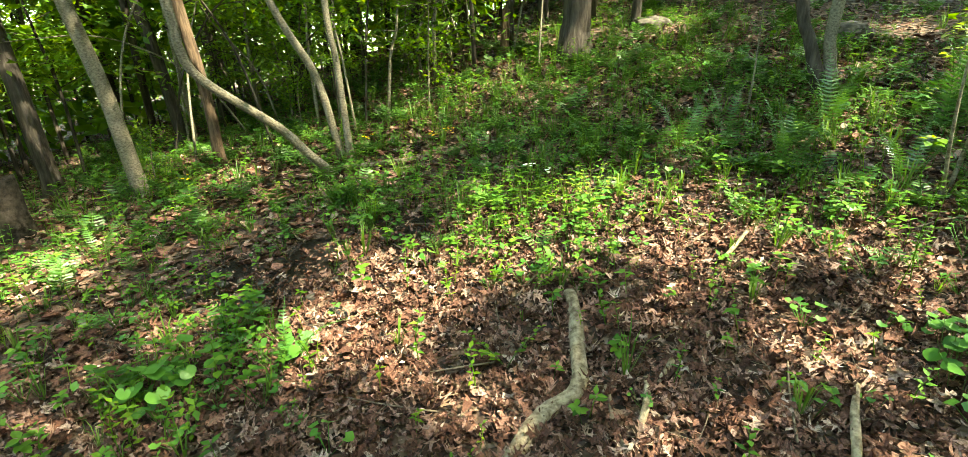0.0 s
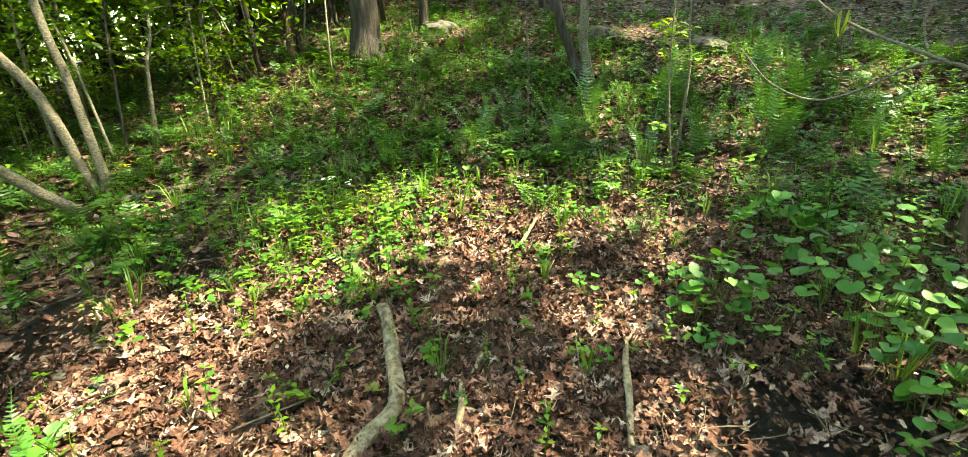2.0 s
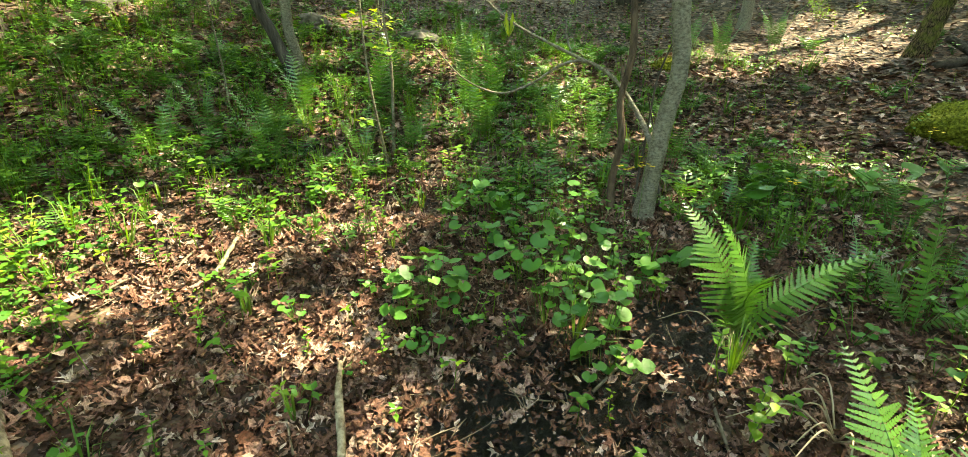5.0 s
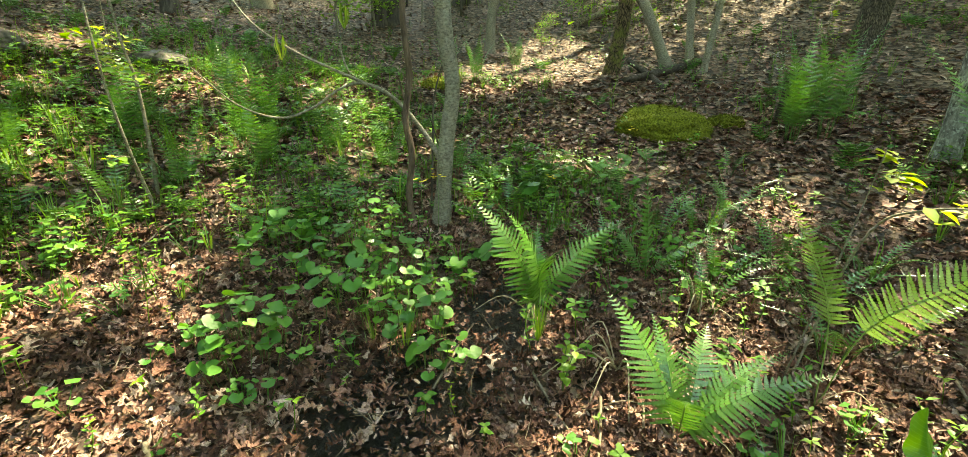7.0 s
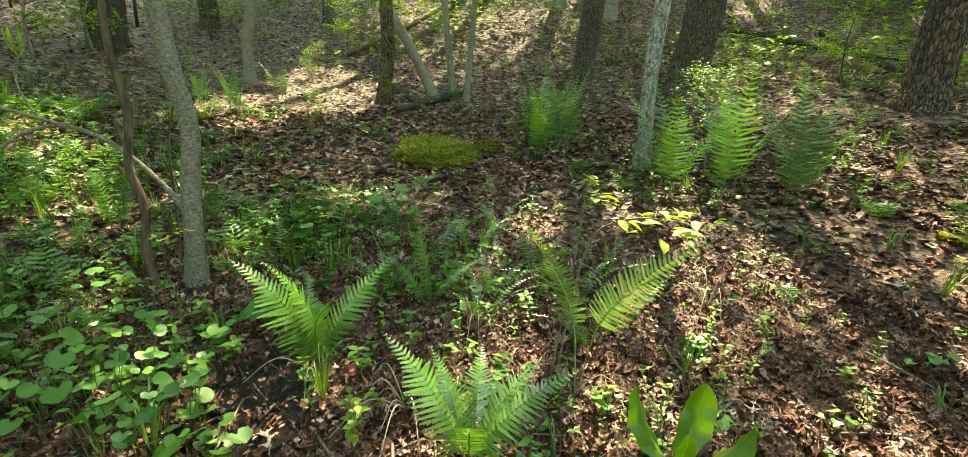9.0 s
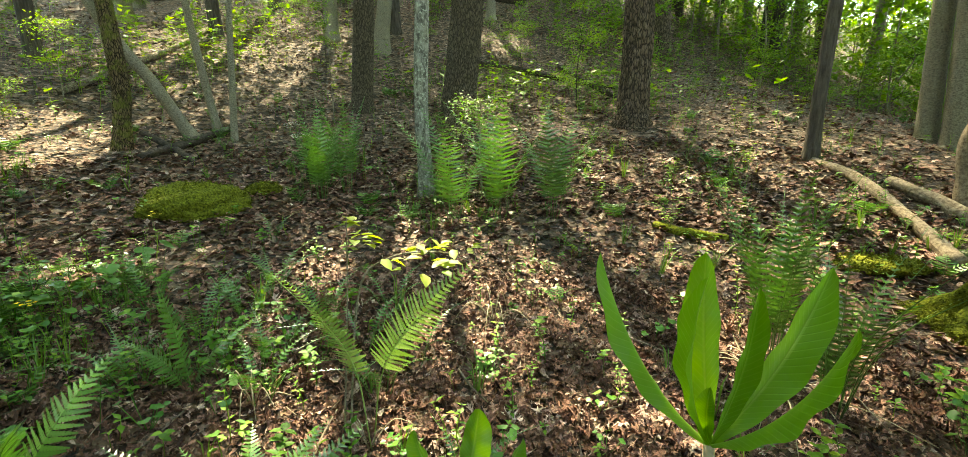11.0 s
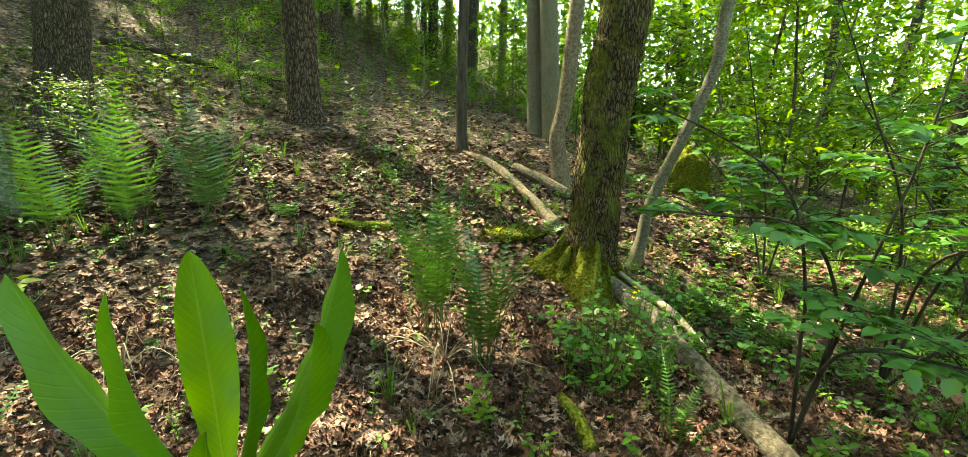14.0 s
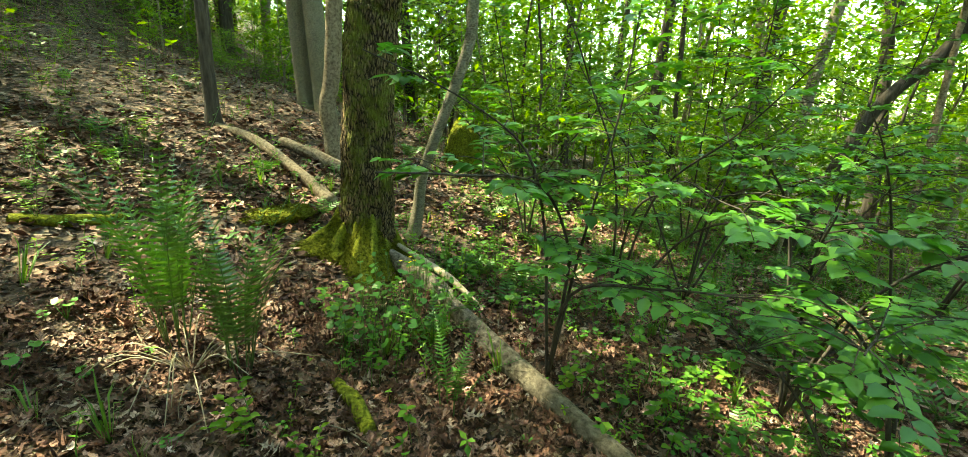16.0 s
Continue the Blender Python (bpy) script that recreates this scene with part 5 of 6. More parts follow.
def upright_fern(x, y, n, h, spread, seed, label, near=False, pairs=20, group="tall upright ferns"):
    g = np.random.default_rng(400 + seed)
    t = thing("fern", x, y, label, "fern", group)
    for i in range(n):
        a = i * 6.283 / n + g.normal(0, 0.25)
        d = np.array([math.cos(a), math.sin(a), 0])
        hh = h * g.uniform(0.75, 1.08)
        part("frond", frond(d * 0.05, d * (0.05 + spread * g.uniform(0.6, 1.3)) + (0, 0, hh), d * -0.5 * spread + (0, 0, 0.05), hh * (0.14 if seed in (3, 4, 5) else 0.085 if seed in (1, 2) else 0.12), pairs + 2, near or seed in (6, 7, 12, 13, 14) or 29 < seed < 41, g, bare=0.2, fill=0.24 if h > 0.8 else 0.28), LEAF_FERN_DARK if seed in (12, 13, 14, 18, 19, 22) else LEAF_FERN, t)
    return t


upright_fern(1.6, -3.04, 13, 1.35, 0.5, 1, "tall clump of upright green ferns with bare stalks", True, 26)
upright_fern(1.2, -2.85, 11, 1.1, 0.42, 2, "upright fern clump with dry stalks at its foot", True, 24)
upright_fern(4.62, -2.68, 7, 1.2, 0.6, 3, "tall upright fern glinting in the sun", True, 22)
upright_fern(4.35, -3.1, 7, 1.3, 0.6, 4, "tall upright fern beside a pale tree", True, 22)
upright_fern(4.02, -3.55, 7, 1.3, 0.62, 5, "tall upright fern with bright arching tips", True, 22)
upright_fern(6.0, -1.75, 12, 1.15, 0.35, 6, "dense upright fern clump beside a small stump")
upright_fern(6.1, -2.1, 9, 1.1, 0.32, 7, "upright fern at the edge of bare slope")
upright_fern(7.95, 2.12, 5, 0.7, 0.25, 8, "sunlit yellow-green fern on the slope")
upright_fern(8.6, 1.6, 5, 0.75, 0.3, 9, "sunlit fern with bright tips on the slope")
upright_fern(8.3, 2.65, 4, 0.6, 0.25, 10, "small sunlit fern on the slope")
upright_fern(2.45, 4.05, 6, 0.6, 0.25, 11, "green fern in the undergrowth", True, 18)
upright_fern(3.6, 3.95, 5, 0.85, 0.2, 12, "tall narrow fern in the undergrowth", False, 20)
upright_fern(4.2, 3.4, 5, 0.9, 0.2, 13, "tall narrow fern near the curving branch", False, 20)
upright_fern(4.7, 3.5, 5, 0.8, 0.2, 14, "upright fern beside a thin sapling", False, 18)
upright_fern(2.3, 3.8, 5, 0.55, 0.25, 15, "fern at the edge of the litter", True, 16)
upright_fern(-3.1, 3.75, 5, 0.4, 0.3, 16, "sunlit pale-green fern in the clearing", True, 16)
upright_fern(-1.05, 2.35, 4, 0.3, 0.3, 17, "small dark-green fern by the round-leaved herbs", True, 14)
upright_fern(0.08, -2.6, 5, 0.5, 0.3, 18, "dark-green fern beside the fallen log", True, 20)
upright_fern(0.15, -3.15, 4, 0.45, 0.25, 19, "small fern under the bushes", True, 16)
upright_fern(3.0, 2.4, 4, 0.35, 0.25, 20, "small fern among round-leaved herbs", False, 14)
upright_fern(4.0, 0.9, 5, 0.45, 0.35, 21, "low spreading fern under the young tree", True, 16)
upright_fern(4.3, 0.0, 5, 0.4, 0.4, 22, "low spreading fern on the green bank", True, 16)
upright_fern(3.9, -0.5, 5, 0.35, 0.4, 23, "low spreading lacy fern", True, 16)
upright_fern(4.5, 1.5, 5, 0.5, 0.3, 24, "fern behind the young tree", False, 16)
upright_fern(1.75, 3.15, 3, 0.2, 0.2, 25, "small sunlit yellow-green fern", True, 12)
upright_fern(2.0, -1.0, 4, 0.3, 0.3, 26, "low fern at the foot of the sunlit fern", True, 14)
upright_fern(1.7, -0.4, 5, 0.28, 0.35, 27, "low green fern in the litter", True, 14)
for k, (x, y, h) in enumerate(((2.9, 3.4, 0.5), (3.3, 3.25, 0.6), (3.0, 4.4, 0.7), (2.2, 4.6, 0.6), (4.0, 4.2, 0.8), (3.9, 3.0, 0.65), (4.5, 2.7, 0.7), (5.0, 4.2, 0.8), (1.8, 4.5, 0.55), (4.4, 2.1, 0.6))):
    upright_fern(x, y, 4 + k % 3, h, 0.3 + 0.04 * (k % 3), 30 + k, "narrow bright green fern in the undergrowth", False, 18)
for k, (x, y, h) in enumerate(((3.3, -0.5, 0.36), (3.6, -0.95, 0.34), (3.0, -0.38, 0.3), (3.2, -1.05, 0.3), (2.9, -1.25, 0.26), (3.85, -0.2, 0.4), (3.5, -1.4, 0.28), (4.2, -0.75, 0.36), (2.75, -0.95, 0.3), (3.5, 0.15, 0.34))):
    upright_fern(x, y, 5 + k % 2, h, 0.42, 45 + k, "low lacy green fern spreading over the litter", True, 16, "low lacy ferns")
upright_fern(5.2, -1.0, 4, 0.25, 0.3, 28, "low fern near the mossy boulder", False, 12)


# ---- round-leaved herbs ----
ROUND_MESHES = [tri_mesh("leaf", *round_leaf(0.25, c), LEAF_ROUND) for c in (0.12, 0.3, -0.1)]


def round_herb(x, y, n, radius, h, size, label, seed):
    g = random.Random(seed)
    t = thing("round_leaved_herb", x, y, label, "herb", "round-leaved herbs")
    for i in range(int(n * 1.2)):
        a, r = g.random() * 6.3, radius * g.random() ** 0.6
        p = (math.cos(a) * r, math.sin(a) * r, h * g.uniform(0.3, 1.1))
        part("stalk", tube([(p[0] * 0.75 + 0.02 * g.gauss(0, 1), p[1] * 0.75 + 0.02 * g.gauss(0, 1), -0.04), (p[0] * 0.92, p[1] * 0.92, p[2] * 0.6), p], [0.002, 0.0017, 0.0013], 4, 3), GREEN_STEM, t)
        leaf = new("leaf", ROUND_MESHES[i % 3])
        leaf.parent = t
        leaf.matrix_basis = pose(*p, g.gauss(0, 16), g.gauss(12, 16), math.degrees(a) + g.gauss(0, 30)) @ Matrix.Scale(size * g.uniform(0.6, 1.5), 4)
    return t


round_herb(2.05, 1.84, 44, 0.24, 0.28, 0.068, "bright green clump of round-leaved herbs on brown litter", 1)
round_herb(2.45, 1.18, 40, 0.26, 0.26, 0.064, "bright green round-leaved herbs at the edge of black mud", 2)
round_herb(2.3, 0.95, 18, 0.18, 0.16, 0.062, "small round-leaved herbs growing in the mud", 3)
round_herb(-1.72, 2.2, 24, 0.3, 0.26, 0.09, "dark green round-leaved herbs in the shade", 4)
round_herb(-1.25, 2.45, 10, 0.25, 0.16, 0.08, "scattered round-leaved herbs beside a small fern", 5)
round_herb(2.8, 2.0, 18, 0.3, 0.2, 0.075, "round-leaved herbs in the shade of the young tree", 6)
round_herb(3.1, 2.3, 16, 0.35, 0.22, 0.075, "shaded round-leaved herbs on the bank", 7)
round_herb(3.0, 1.0, 14, 0.3, 0.18, 0.09, "round-leaved herbs at the foot of the young tree", 8)
round_herb(4.35, 0.75, 22, 0.35, 0.3, 0.1, "broad bluish-green leaves behind the ferns", 9)
round_herb(4.7, 0.2, 16, 0.35, 0.28, 0.095, "broad green leaves on the bank", 10)
round_herb(3.35, 0.75, 10, 0.25, 0.16, 0.09, "round-leaved herbs between two ferns", 11)
round_herb(1.5, 0.85, 8, 0.2, 0.12, 0.07, "few round-leaved herbs at the edge of the mud", 12)
round_herb(0.5, -3.15, 60, 0.3, 0.45, 0.045, "dark bluish-green leafy herb under the mossy tree", 13)
round_herb(0.3, -3.6, 50, 0.3, 0.42, 0.045, "leafy green herb beside the log", 14)
round_herb(2.75, 1.6, 55, 0.42, 0.26, 0.066, "dense bright green patch of round-leaved herbs", 15)
round_herb(3.15, 1.9, 30, 0.35, 0.2, 0.065, "round-leaved herbs near the young tree", 16)


# ---- leafy shoots ----
def shoot(name, x, y, h, n, size, mat, label, seed, category="herb", spread=0.25, stem=GREEN_STEM):
    """An upright herb or seedling: a few stems with pairs of pointed leaves."""
    g = np.random.default_rng(500 + seed)
    t = thing(name, x, y, label, category)
    leaves = []
    for i in range(n):
        a = g.random() * 6.3
        d = np.array([math.cos(a), math.sin(a), 0]) * spread * g.uniform(0.3, 1)
        e = d + (0, 0, h * g.uniform(0.7, 1.1))
        part("stem", tube([(0, 0, 0), d * 0.4 + (0, 0, h * 0.5), e], [0.0035, 0.003, 0.0015], 4, 4), stem, t)
        for k in range(5):
            u = 0.4 + 0.15 * k
            p = 2 * u * (1 - u) * (d * 0.4 + (0, 0, h * 0.5)) + u * u * e
            b = k * 1.57 + g.normal(0, 0.3)
            for sgn in (0, math.pi):
                X = unit(np.array([[math.cos(b + sgn), math.sin(b + sgn), g.uniform(-0.1, 0.4)]]))
                Y = unit(np.cross([[0, 0, 1.0]], X))
                s = 0.62 * size * g.uniform(0.6, 1.15)
                leaves.append(placed(*WIDE_BLADE, p[None], X * s, Y * s, np.cross(X, Y) * s))
    part("foliage", joined(leaves), mat, t)
    return t


shoot("leafy_herb", 2.25, 0.35, 0.3, 2, 0.09, LEAF_SAPLING, "upright bright herb with broad pointed leaves", 1, spread=0.08)
shoot("leafy_herb", 1.0, -2.42, 0.2, 4, 0.09, LEAF_SAPLING, "bright green seedling cluster in the litter", 2)
shoot("leafy_herb", -0.55, -2.75, 0.35, 3, 0.1, LEAF_SAPLING, "bright green seedling over the log", 3)
shoot("leafy_herb", 0.7, -2.2, 0.22, 3, 0.07, LEAF_SAPLING, "small bright seedlings in brown litter", 4)
shoot("leafy_herb", 2.55, -1.55, 0.12, 3, 0.09, LEAF_ROUND, "low green herb with spread leaves", 5)
shoot("leafy_herb", 0.85, 3.75, 0.32, 6, 0.07, LEAF_YELLOW, "sunlit bright leafy herbs", 6, spread=0.4)
shoot("leafy_herb", 0.3, 3.7, 0.3, 6, 0.07, LEAF_SAPLING, "bright leafy herbs at the edge of the litter", 7, spread=0.4)
shoot("leafy_herb", -0.3, 3.9, 0.35, 6, 0.08, LEAF_HERB, "dark leafy herbs by the seep", 8, spread=0.4)
shoot("leafy_herb", -0.9, 4.1, 0.35, 6, 0.08, LEAF_SAPLING, "spreading green herbs by the seep", 9, spread=0.5)
shoot("leafy_herb", 0.1, 2.2, 0.2, 3, 0.06, LEAF_SAPLING, "small bright seedlings beside the pale branch", 10)
shoot("leafy_herb", 0.28, 2.75, 0.22, 3, 0.06, LEAF_SAPLING, "slim bright seedlings in sunny litter", 11)
shoot("leafy_herb", 0.05, 2.9, 0.2, 3, 0.06, LEAF_SAPLING, "thin bright seedlings in sunny litter", 12)
shoot("leafy_herb", -1.9, 3.1, 0.25, 3, 0.08, LEAF_HERB, "dark seedling in the seep", 13)
shoot("leafy_herb", -3.3, 4.3, 0.5, 2, 0.1, LEAF_SAPLING, "bright upright sapling in the clearing", 14, spread=0.15)
for i, (x, y) in enumerate(((3.3, -3.2), (3.9, -4.6), (2.4, -4.8), (4.8, -4.6), (5.9, -5.2), (2.2, -5.6), (5.0, -5.9), (2.5, -3.7), (6.4, -4.0), (3.3, -5.7))):
    shoot("seedling", x, y, 0.18, 3, 0.07, LEAF_SAPLING, "small green seedling on bare leafy slope", 40 + i, "seedling")
for i, (x, y) in enumerate(((5.46, -5.87), (4.02, -6.1), (3.3, -6.25), (3.09, -4.28), (3.86, -4.09), (4.9, -7.2), (6.9, -6.4))):
    shoot("seedling", x, y, 0.34, 6, 0.075, LEAF_SAPLING, "leafy green seedlings on bare leafy slope", 80 + i, "seedling", 0.3)
for i, (x, y) in enumerate(((6.2, -5.9), (7.9, -8.9), (9.3, -3.3), (4.2, -7.8), (3.6, -8.5), (2.9, -7.5))):
    shoot("seedling", x, y, 0.5, 2, 0.12, LEAF_YELLOW, "yellow-green seedling on the slope", 60 + i, "seedling", 0.15)


def tuft(x, y, h, label, seed):
    t = thing("grass_tuft", x, y, label, "grass")
    part("blade_clump", grass_tuft(np.random.default_rng(seed), 18, h), LEAF_GRASS, t)


tuft(1.43, 2.49, 0.16, "small tuft of dark green grass in the litter", 1)
tuft(2.6, 0.5, 0.3, "grassy tuft at the foot of the fern", 2)
tuft(2.9, 3.4, 0.25, "thin grass tuft on the bank", 3)
tuft(2.1, -3.9, 0.18, "thin grass tuft near the mossy log", 4)


def dry_stalks(x, y, n, reach, label, seed):
    g = np.random.default_rng(seed)
    t = thing("dry_stalks", x, y, label, "dead stalks")
    for i in range(n):
        a = g.random() * 6.3
        d = np.array([math.cos(a), math.sin(a), 0]) * reach * g.uniform(0.4, 1)
        part("stalk", tube([(0, 0, 0.0), d * 0.5 + (0, 0, g.uniform(0.06, 0.22)), d + (0, 0, 0.02)], [0.004, 0.0035, 0.002], 5, 4), PALE_TWIG, t)


dry_stalks(1.45, -2.85, 16, 0.7, "dry pale fern stalks fallen over the litter", 1)
dry_stalks(2.45, 0.1, 10, 0.4, "dry pale stalks between two ferns", 2)
dry_stalks(3.0, -0.35, 8, 0.35, "brown dry stalks among lacy ferns", 3)
dry_stalks(3.0, -1.95, 8, 0.4, "dry stalks and twigs in the litter", 4)
dry_stalks(8.0, 2.1, 10, 0.5, "pale dry grass stalks in the sun", 5)


# ---- big waxy shoots ----
def waxy_shoot(base, leaves, label):
    """A bare stalk that ends in a whorl of long upright leaves."""
    x, y, z = base
    t = thing("broad_leaf_shoot", x, y, label, "seedling")
    z0 = t.location.z
    foot = np.array([0, 0, z - z0])
    part("stalk", tube([(-0.03, 0.02, -0.02), (-0.02, 0.02, 0.5 * foot[2]), foot], [0.011, 0.009, 0.008], 10, 5, 0.03), PALE_TWIG, t)
    for (tx, ty, tz), w, bulge in leaves:
        blade = part("leaf", strap_leaf(foot, np.array([tx - x, ty - y, tz - z0]), bulge, w, rows=30), LEAF_BIG, t)
        for key, values in (("across", np.repeat((-1, -0.5, 0, 0.5, 1), 30)), ("along", np.tile(np.linspace(0, 1, 30), 5))):
            blade.data.attributes.new(key, "FLOAT", "POINT").data.foreach_set("value", values.astype(np.float32))
    return t


waxy_shoot((0.795, -0.645, 1.12), [((0.958, -0.579, 1.392), 0.024, (0.03, 0.01, -0.06)), ((0.847, -0.682, 1.397), 0.024, (0.02, -0.02, -0.02)), ((0.771, -0.546, 1.409), 0.02, (0.03, 0.03, -0.02)),
                                   ((0.759, -0.659, 1.374), 0.016, (-0.01, -0.03, -0.02)), ((0.714, -0.77, 1.389), 0.026, (-0.01, -0.04, -0.04)), ((0.642, -0.622, 1.368), 0.024, (-0.03, -0.01, -0.04)),
                                   ((0.795, -0.63, 1.22), 0.013, (0.0, 0.02, 0.0))], "young shoot with long upright waxy green leaves on a bare stalk")
waxy_shoot((1.6, -0.72, 0.36), [((1.73, -0.63, 0.61), 0.042, (0.04, 0.02, -0.05)), ((1.68, -0.86, 0.62), 0.045, (0.03, -0.04, -0.04)), ((1.55, -0.95, 0.54), 0.04, (-0.02, -0.05, -0.04)), ((1.58, -0.74, 0.52), 0.025, (-0.02, 0.01, 0))],
           "smaller shoot with upright waxy green leaves")


# ---- the curving branch by the young tree, its neighbours, and thin saplings ----
def bare_stem(name, points, radii, mat, label, category, sides=9):
    x, y, z = points[0]
    t = thing(name, x, y, label, category, z=z)
    part("stem", tube([np.array(p) - (x, y, z) for p in points], radii, sides, 8, 0.03), mat, t)
    return t


vine = bare_stem("side_branch", [(3.7, 1.33, 0.68), (3.76, 1.5, 0.92), (3.82, 1.75, 1.16), (3.8, 1.97, 1.27), (3.72, 2.13, 1.24), (3.6, 2.31, 1.1), (3.5, 2.52, 1.03), (3.35, 2.74, 1.13), (3.16, 2.88, 1.37)],
                 [0.024, 0.017, 0.014, 0.012, 0.01, 0.009, 0.008, 0.006, 0.004], BARK_GREY, "bare curving side branch of the young grey tree", "branch")
for pts, rr in (([(3.8, 1.97, 1.27), (3.72, 2.17, 1.36), (3.6, 2.45, 1.5), (3.47, 2.65, 1.68), (3.4, 2.8, 1.95)], [0.013, 0.011, 0.009, 0.007, 0.004]),
                ([(3.76, 2.08, 1.33), (3.78, 2.15, 1.5), (3.8, 2.12, 1.66)], [0.007, 0.006, 0.004])):
    part("twig", tube([np.array(p) - (3.7, 1.33, 0.68) for p in pts], rr, 7, 6), BARK_GREY, vine)
for tip in ((3.8, 2.12, 1.64), (3.58, 2.5, 1.42)):
    o = np.array(tip) - (3.7, 1.33, 0.68)
    for k in range(6):
        a = k * 1.05
        d = np.array([math.cos(a) * 0.035, math.sin(a) * 0.035, 0.17 - 0.02 * (k % 3)])
        part("bud_leaf", strap_leaf(o, o + d, d * 0.1 + np.array([math.cos(a), math.sin(a), 0]) * 0.02, 0.009, rows=7), LEAF_YELLOW, vine, "yellow-green opening bud leaf")
snag = bare_stem("snag", [(3.6, 1.55, 0.2), (3.61, 1.59, 0.5), (3.66, 1.58, 0.8), (3.68, 1.63, 1.05), (3.73, 1.61, 1.35), (3.76, 1.66, 1.75), (3.78, 1.64, 2.2)], [0.03, 0.026, 0.025, 0.023, 0.024, 0.02, 0.017], BARK_RED, "thin reddish dead stem beside the young tree", "tree", 12)
part("stub", tube([(0.08, 0.07, 0.95), (0.13, 0.12, 1.05), (0.15, 0.15, 1.12)], [0.012, 0.009, 0.005], 7, 4), BARK_RED, snag)
bare_stem("thin_stem", [(3.78, 1.48, 0.25), (3.9, 1.5, 0.8), (3.96, 1.5, 1.2), (4.05, 1.4, 1.6)], [0.009, 0.008, 0.007, 0.004], BARK_DARK, "dark thin stem behind the young tree", "shrub", 6)
bare_stem("thin_stem", [(3.85, 1.3, 0.28), (3.88, 1.42, 0.75), (3.8, 1.5, 1.1)], [0.008, 0.007, 0.003], BARK_DARK, "dark thin twig beside the young tree", "shrub", 6)


def arching_stems():
    """Thin bare stems that cross each other between the slim trunks."""
    g = random.Random(44)
    for i in range(18):
        x, y = g.uniform(-5.2, 0.8), g.uniform(6.0, 9.0)
        z, a, ln = float(ground(x, y)), g.random() * 6.3, g.uniform(0.6, 2.2)
        h = g.uniform(1.2, 2.6)
        pts = [(x, y, z - 0.05), (x + 0.25 * ln * math.cos(a), y + 0.25 * ln * math.sin(a), z + 0.6 * h), (x + 0.7 * ln * math.cos(a), y + 0.7 * ln * math.sin(a), z + h),
               (x + 1.2 * ln * math.cos(a + 0.3), y + 1.2 * ln * math.sin(a + 0.3), z + h * g.uniform(0.85, 1.2))]
        bare_stem("thin_stem", pts, [0.016, 0.013, 0.009, 0.004], BARK_GREY if i % 3 else BARK_DARK, "thin bare arching stem among the slim trunks", "shrub", 6)


arching_stems()


def sapling(x, y, ups, r, n, size, mat, label, seed, low=0.3, droop=0.0, name="sapling", reach=0.5, clump=14):
    """A thin stem with fine side twigs that carry sprays of leaves."""
    g = np.random.default_rng(700 + seed)
    t = thing(name, x, y, label, "sapling")
    z0 = t.location.z
    pts = [np.zeros(3) - (0, 0, 0.05)] + [np.array(p) - (x, y, z0) for p in ups]
    part("stem", tube(pts, np.linspace(r, r * 0.35, len(pts)), 8, 6, 0.03), BARK_GREY, t)
    P, _ = smooth_path(pts, [1] * len(pts), 8)
    for i in range(n):
        s = P[int((low + (0.99 - low) * g.random()) * (len(P) - 1))]
        a, ln = g.random() * 6.3, reach * g.uniform(0.4, 1.1)
        e = s + np.array([math.cos(a) * ln, math.sin(a) * ln, ln * g.uniform(-0.1, 0.45) - droop])
        part("twig", tube([s, (s + e) / 2 + (0, 0, 0.05 * ln), e], [r * 0.3, r * 0.22, 0.001], 4, 3), BARK_GREY, t)
        k = g.random(clump) * 0.8 + 0.25
        O = s + (e - s) * k[:, None] + g.normal(0, 0.02, (clump, 3))
        b = a + np.where(g.random(clump) < 0.5, 0.9, -0.9) + g.normal(0, 0.4, clump)
        X = unit(np.stack([np.cos(b), np.sin(b), g.normal(-0.05, 0.25, clump)], 1))
        Y = unit(np.cross(np.array([[0, 0, 1.0]]) + g.normal(0, 0.25, (clump, 3)), X))
        sz = size * g.uniform(0.6, 1.2, clump)[:, None]
        if clump <= 8:
            leaf_objects(O, X, Y, sz, mat, t)
        else:
            tagged(part("leaf_spray", placed(*WIDE_BLADE, O, X * sz, Y * sz, np.cross(X, Y) * sz), mat, t), kind="stuff")
    return t


LEAF_MESHES = {}


def leaf_objects(O, X, Y, sizes, mat, parent):
    """Single leaves that share one mesh."""
    if mat.name not in LEAF_MESHES:
        LEAF_MESHES[mat.name] = tri_mesh("leaf", *WIDE_BLADE, mat)
    Z = np.cross(X, Y)
    for o, x, y, z, s in zip(O, X, Y, Z, np.ravel(sizes)):
        ob = new("leaf", LEAF_MESHES[mat.name])
        ob.parent = parent
        ob.matrix_basis = Matrix.Translation(o) @ Matrix((x * s, y * s, z * s)).transposed().to_4x4()


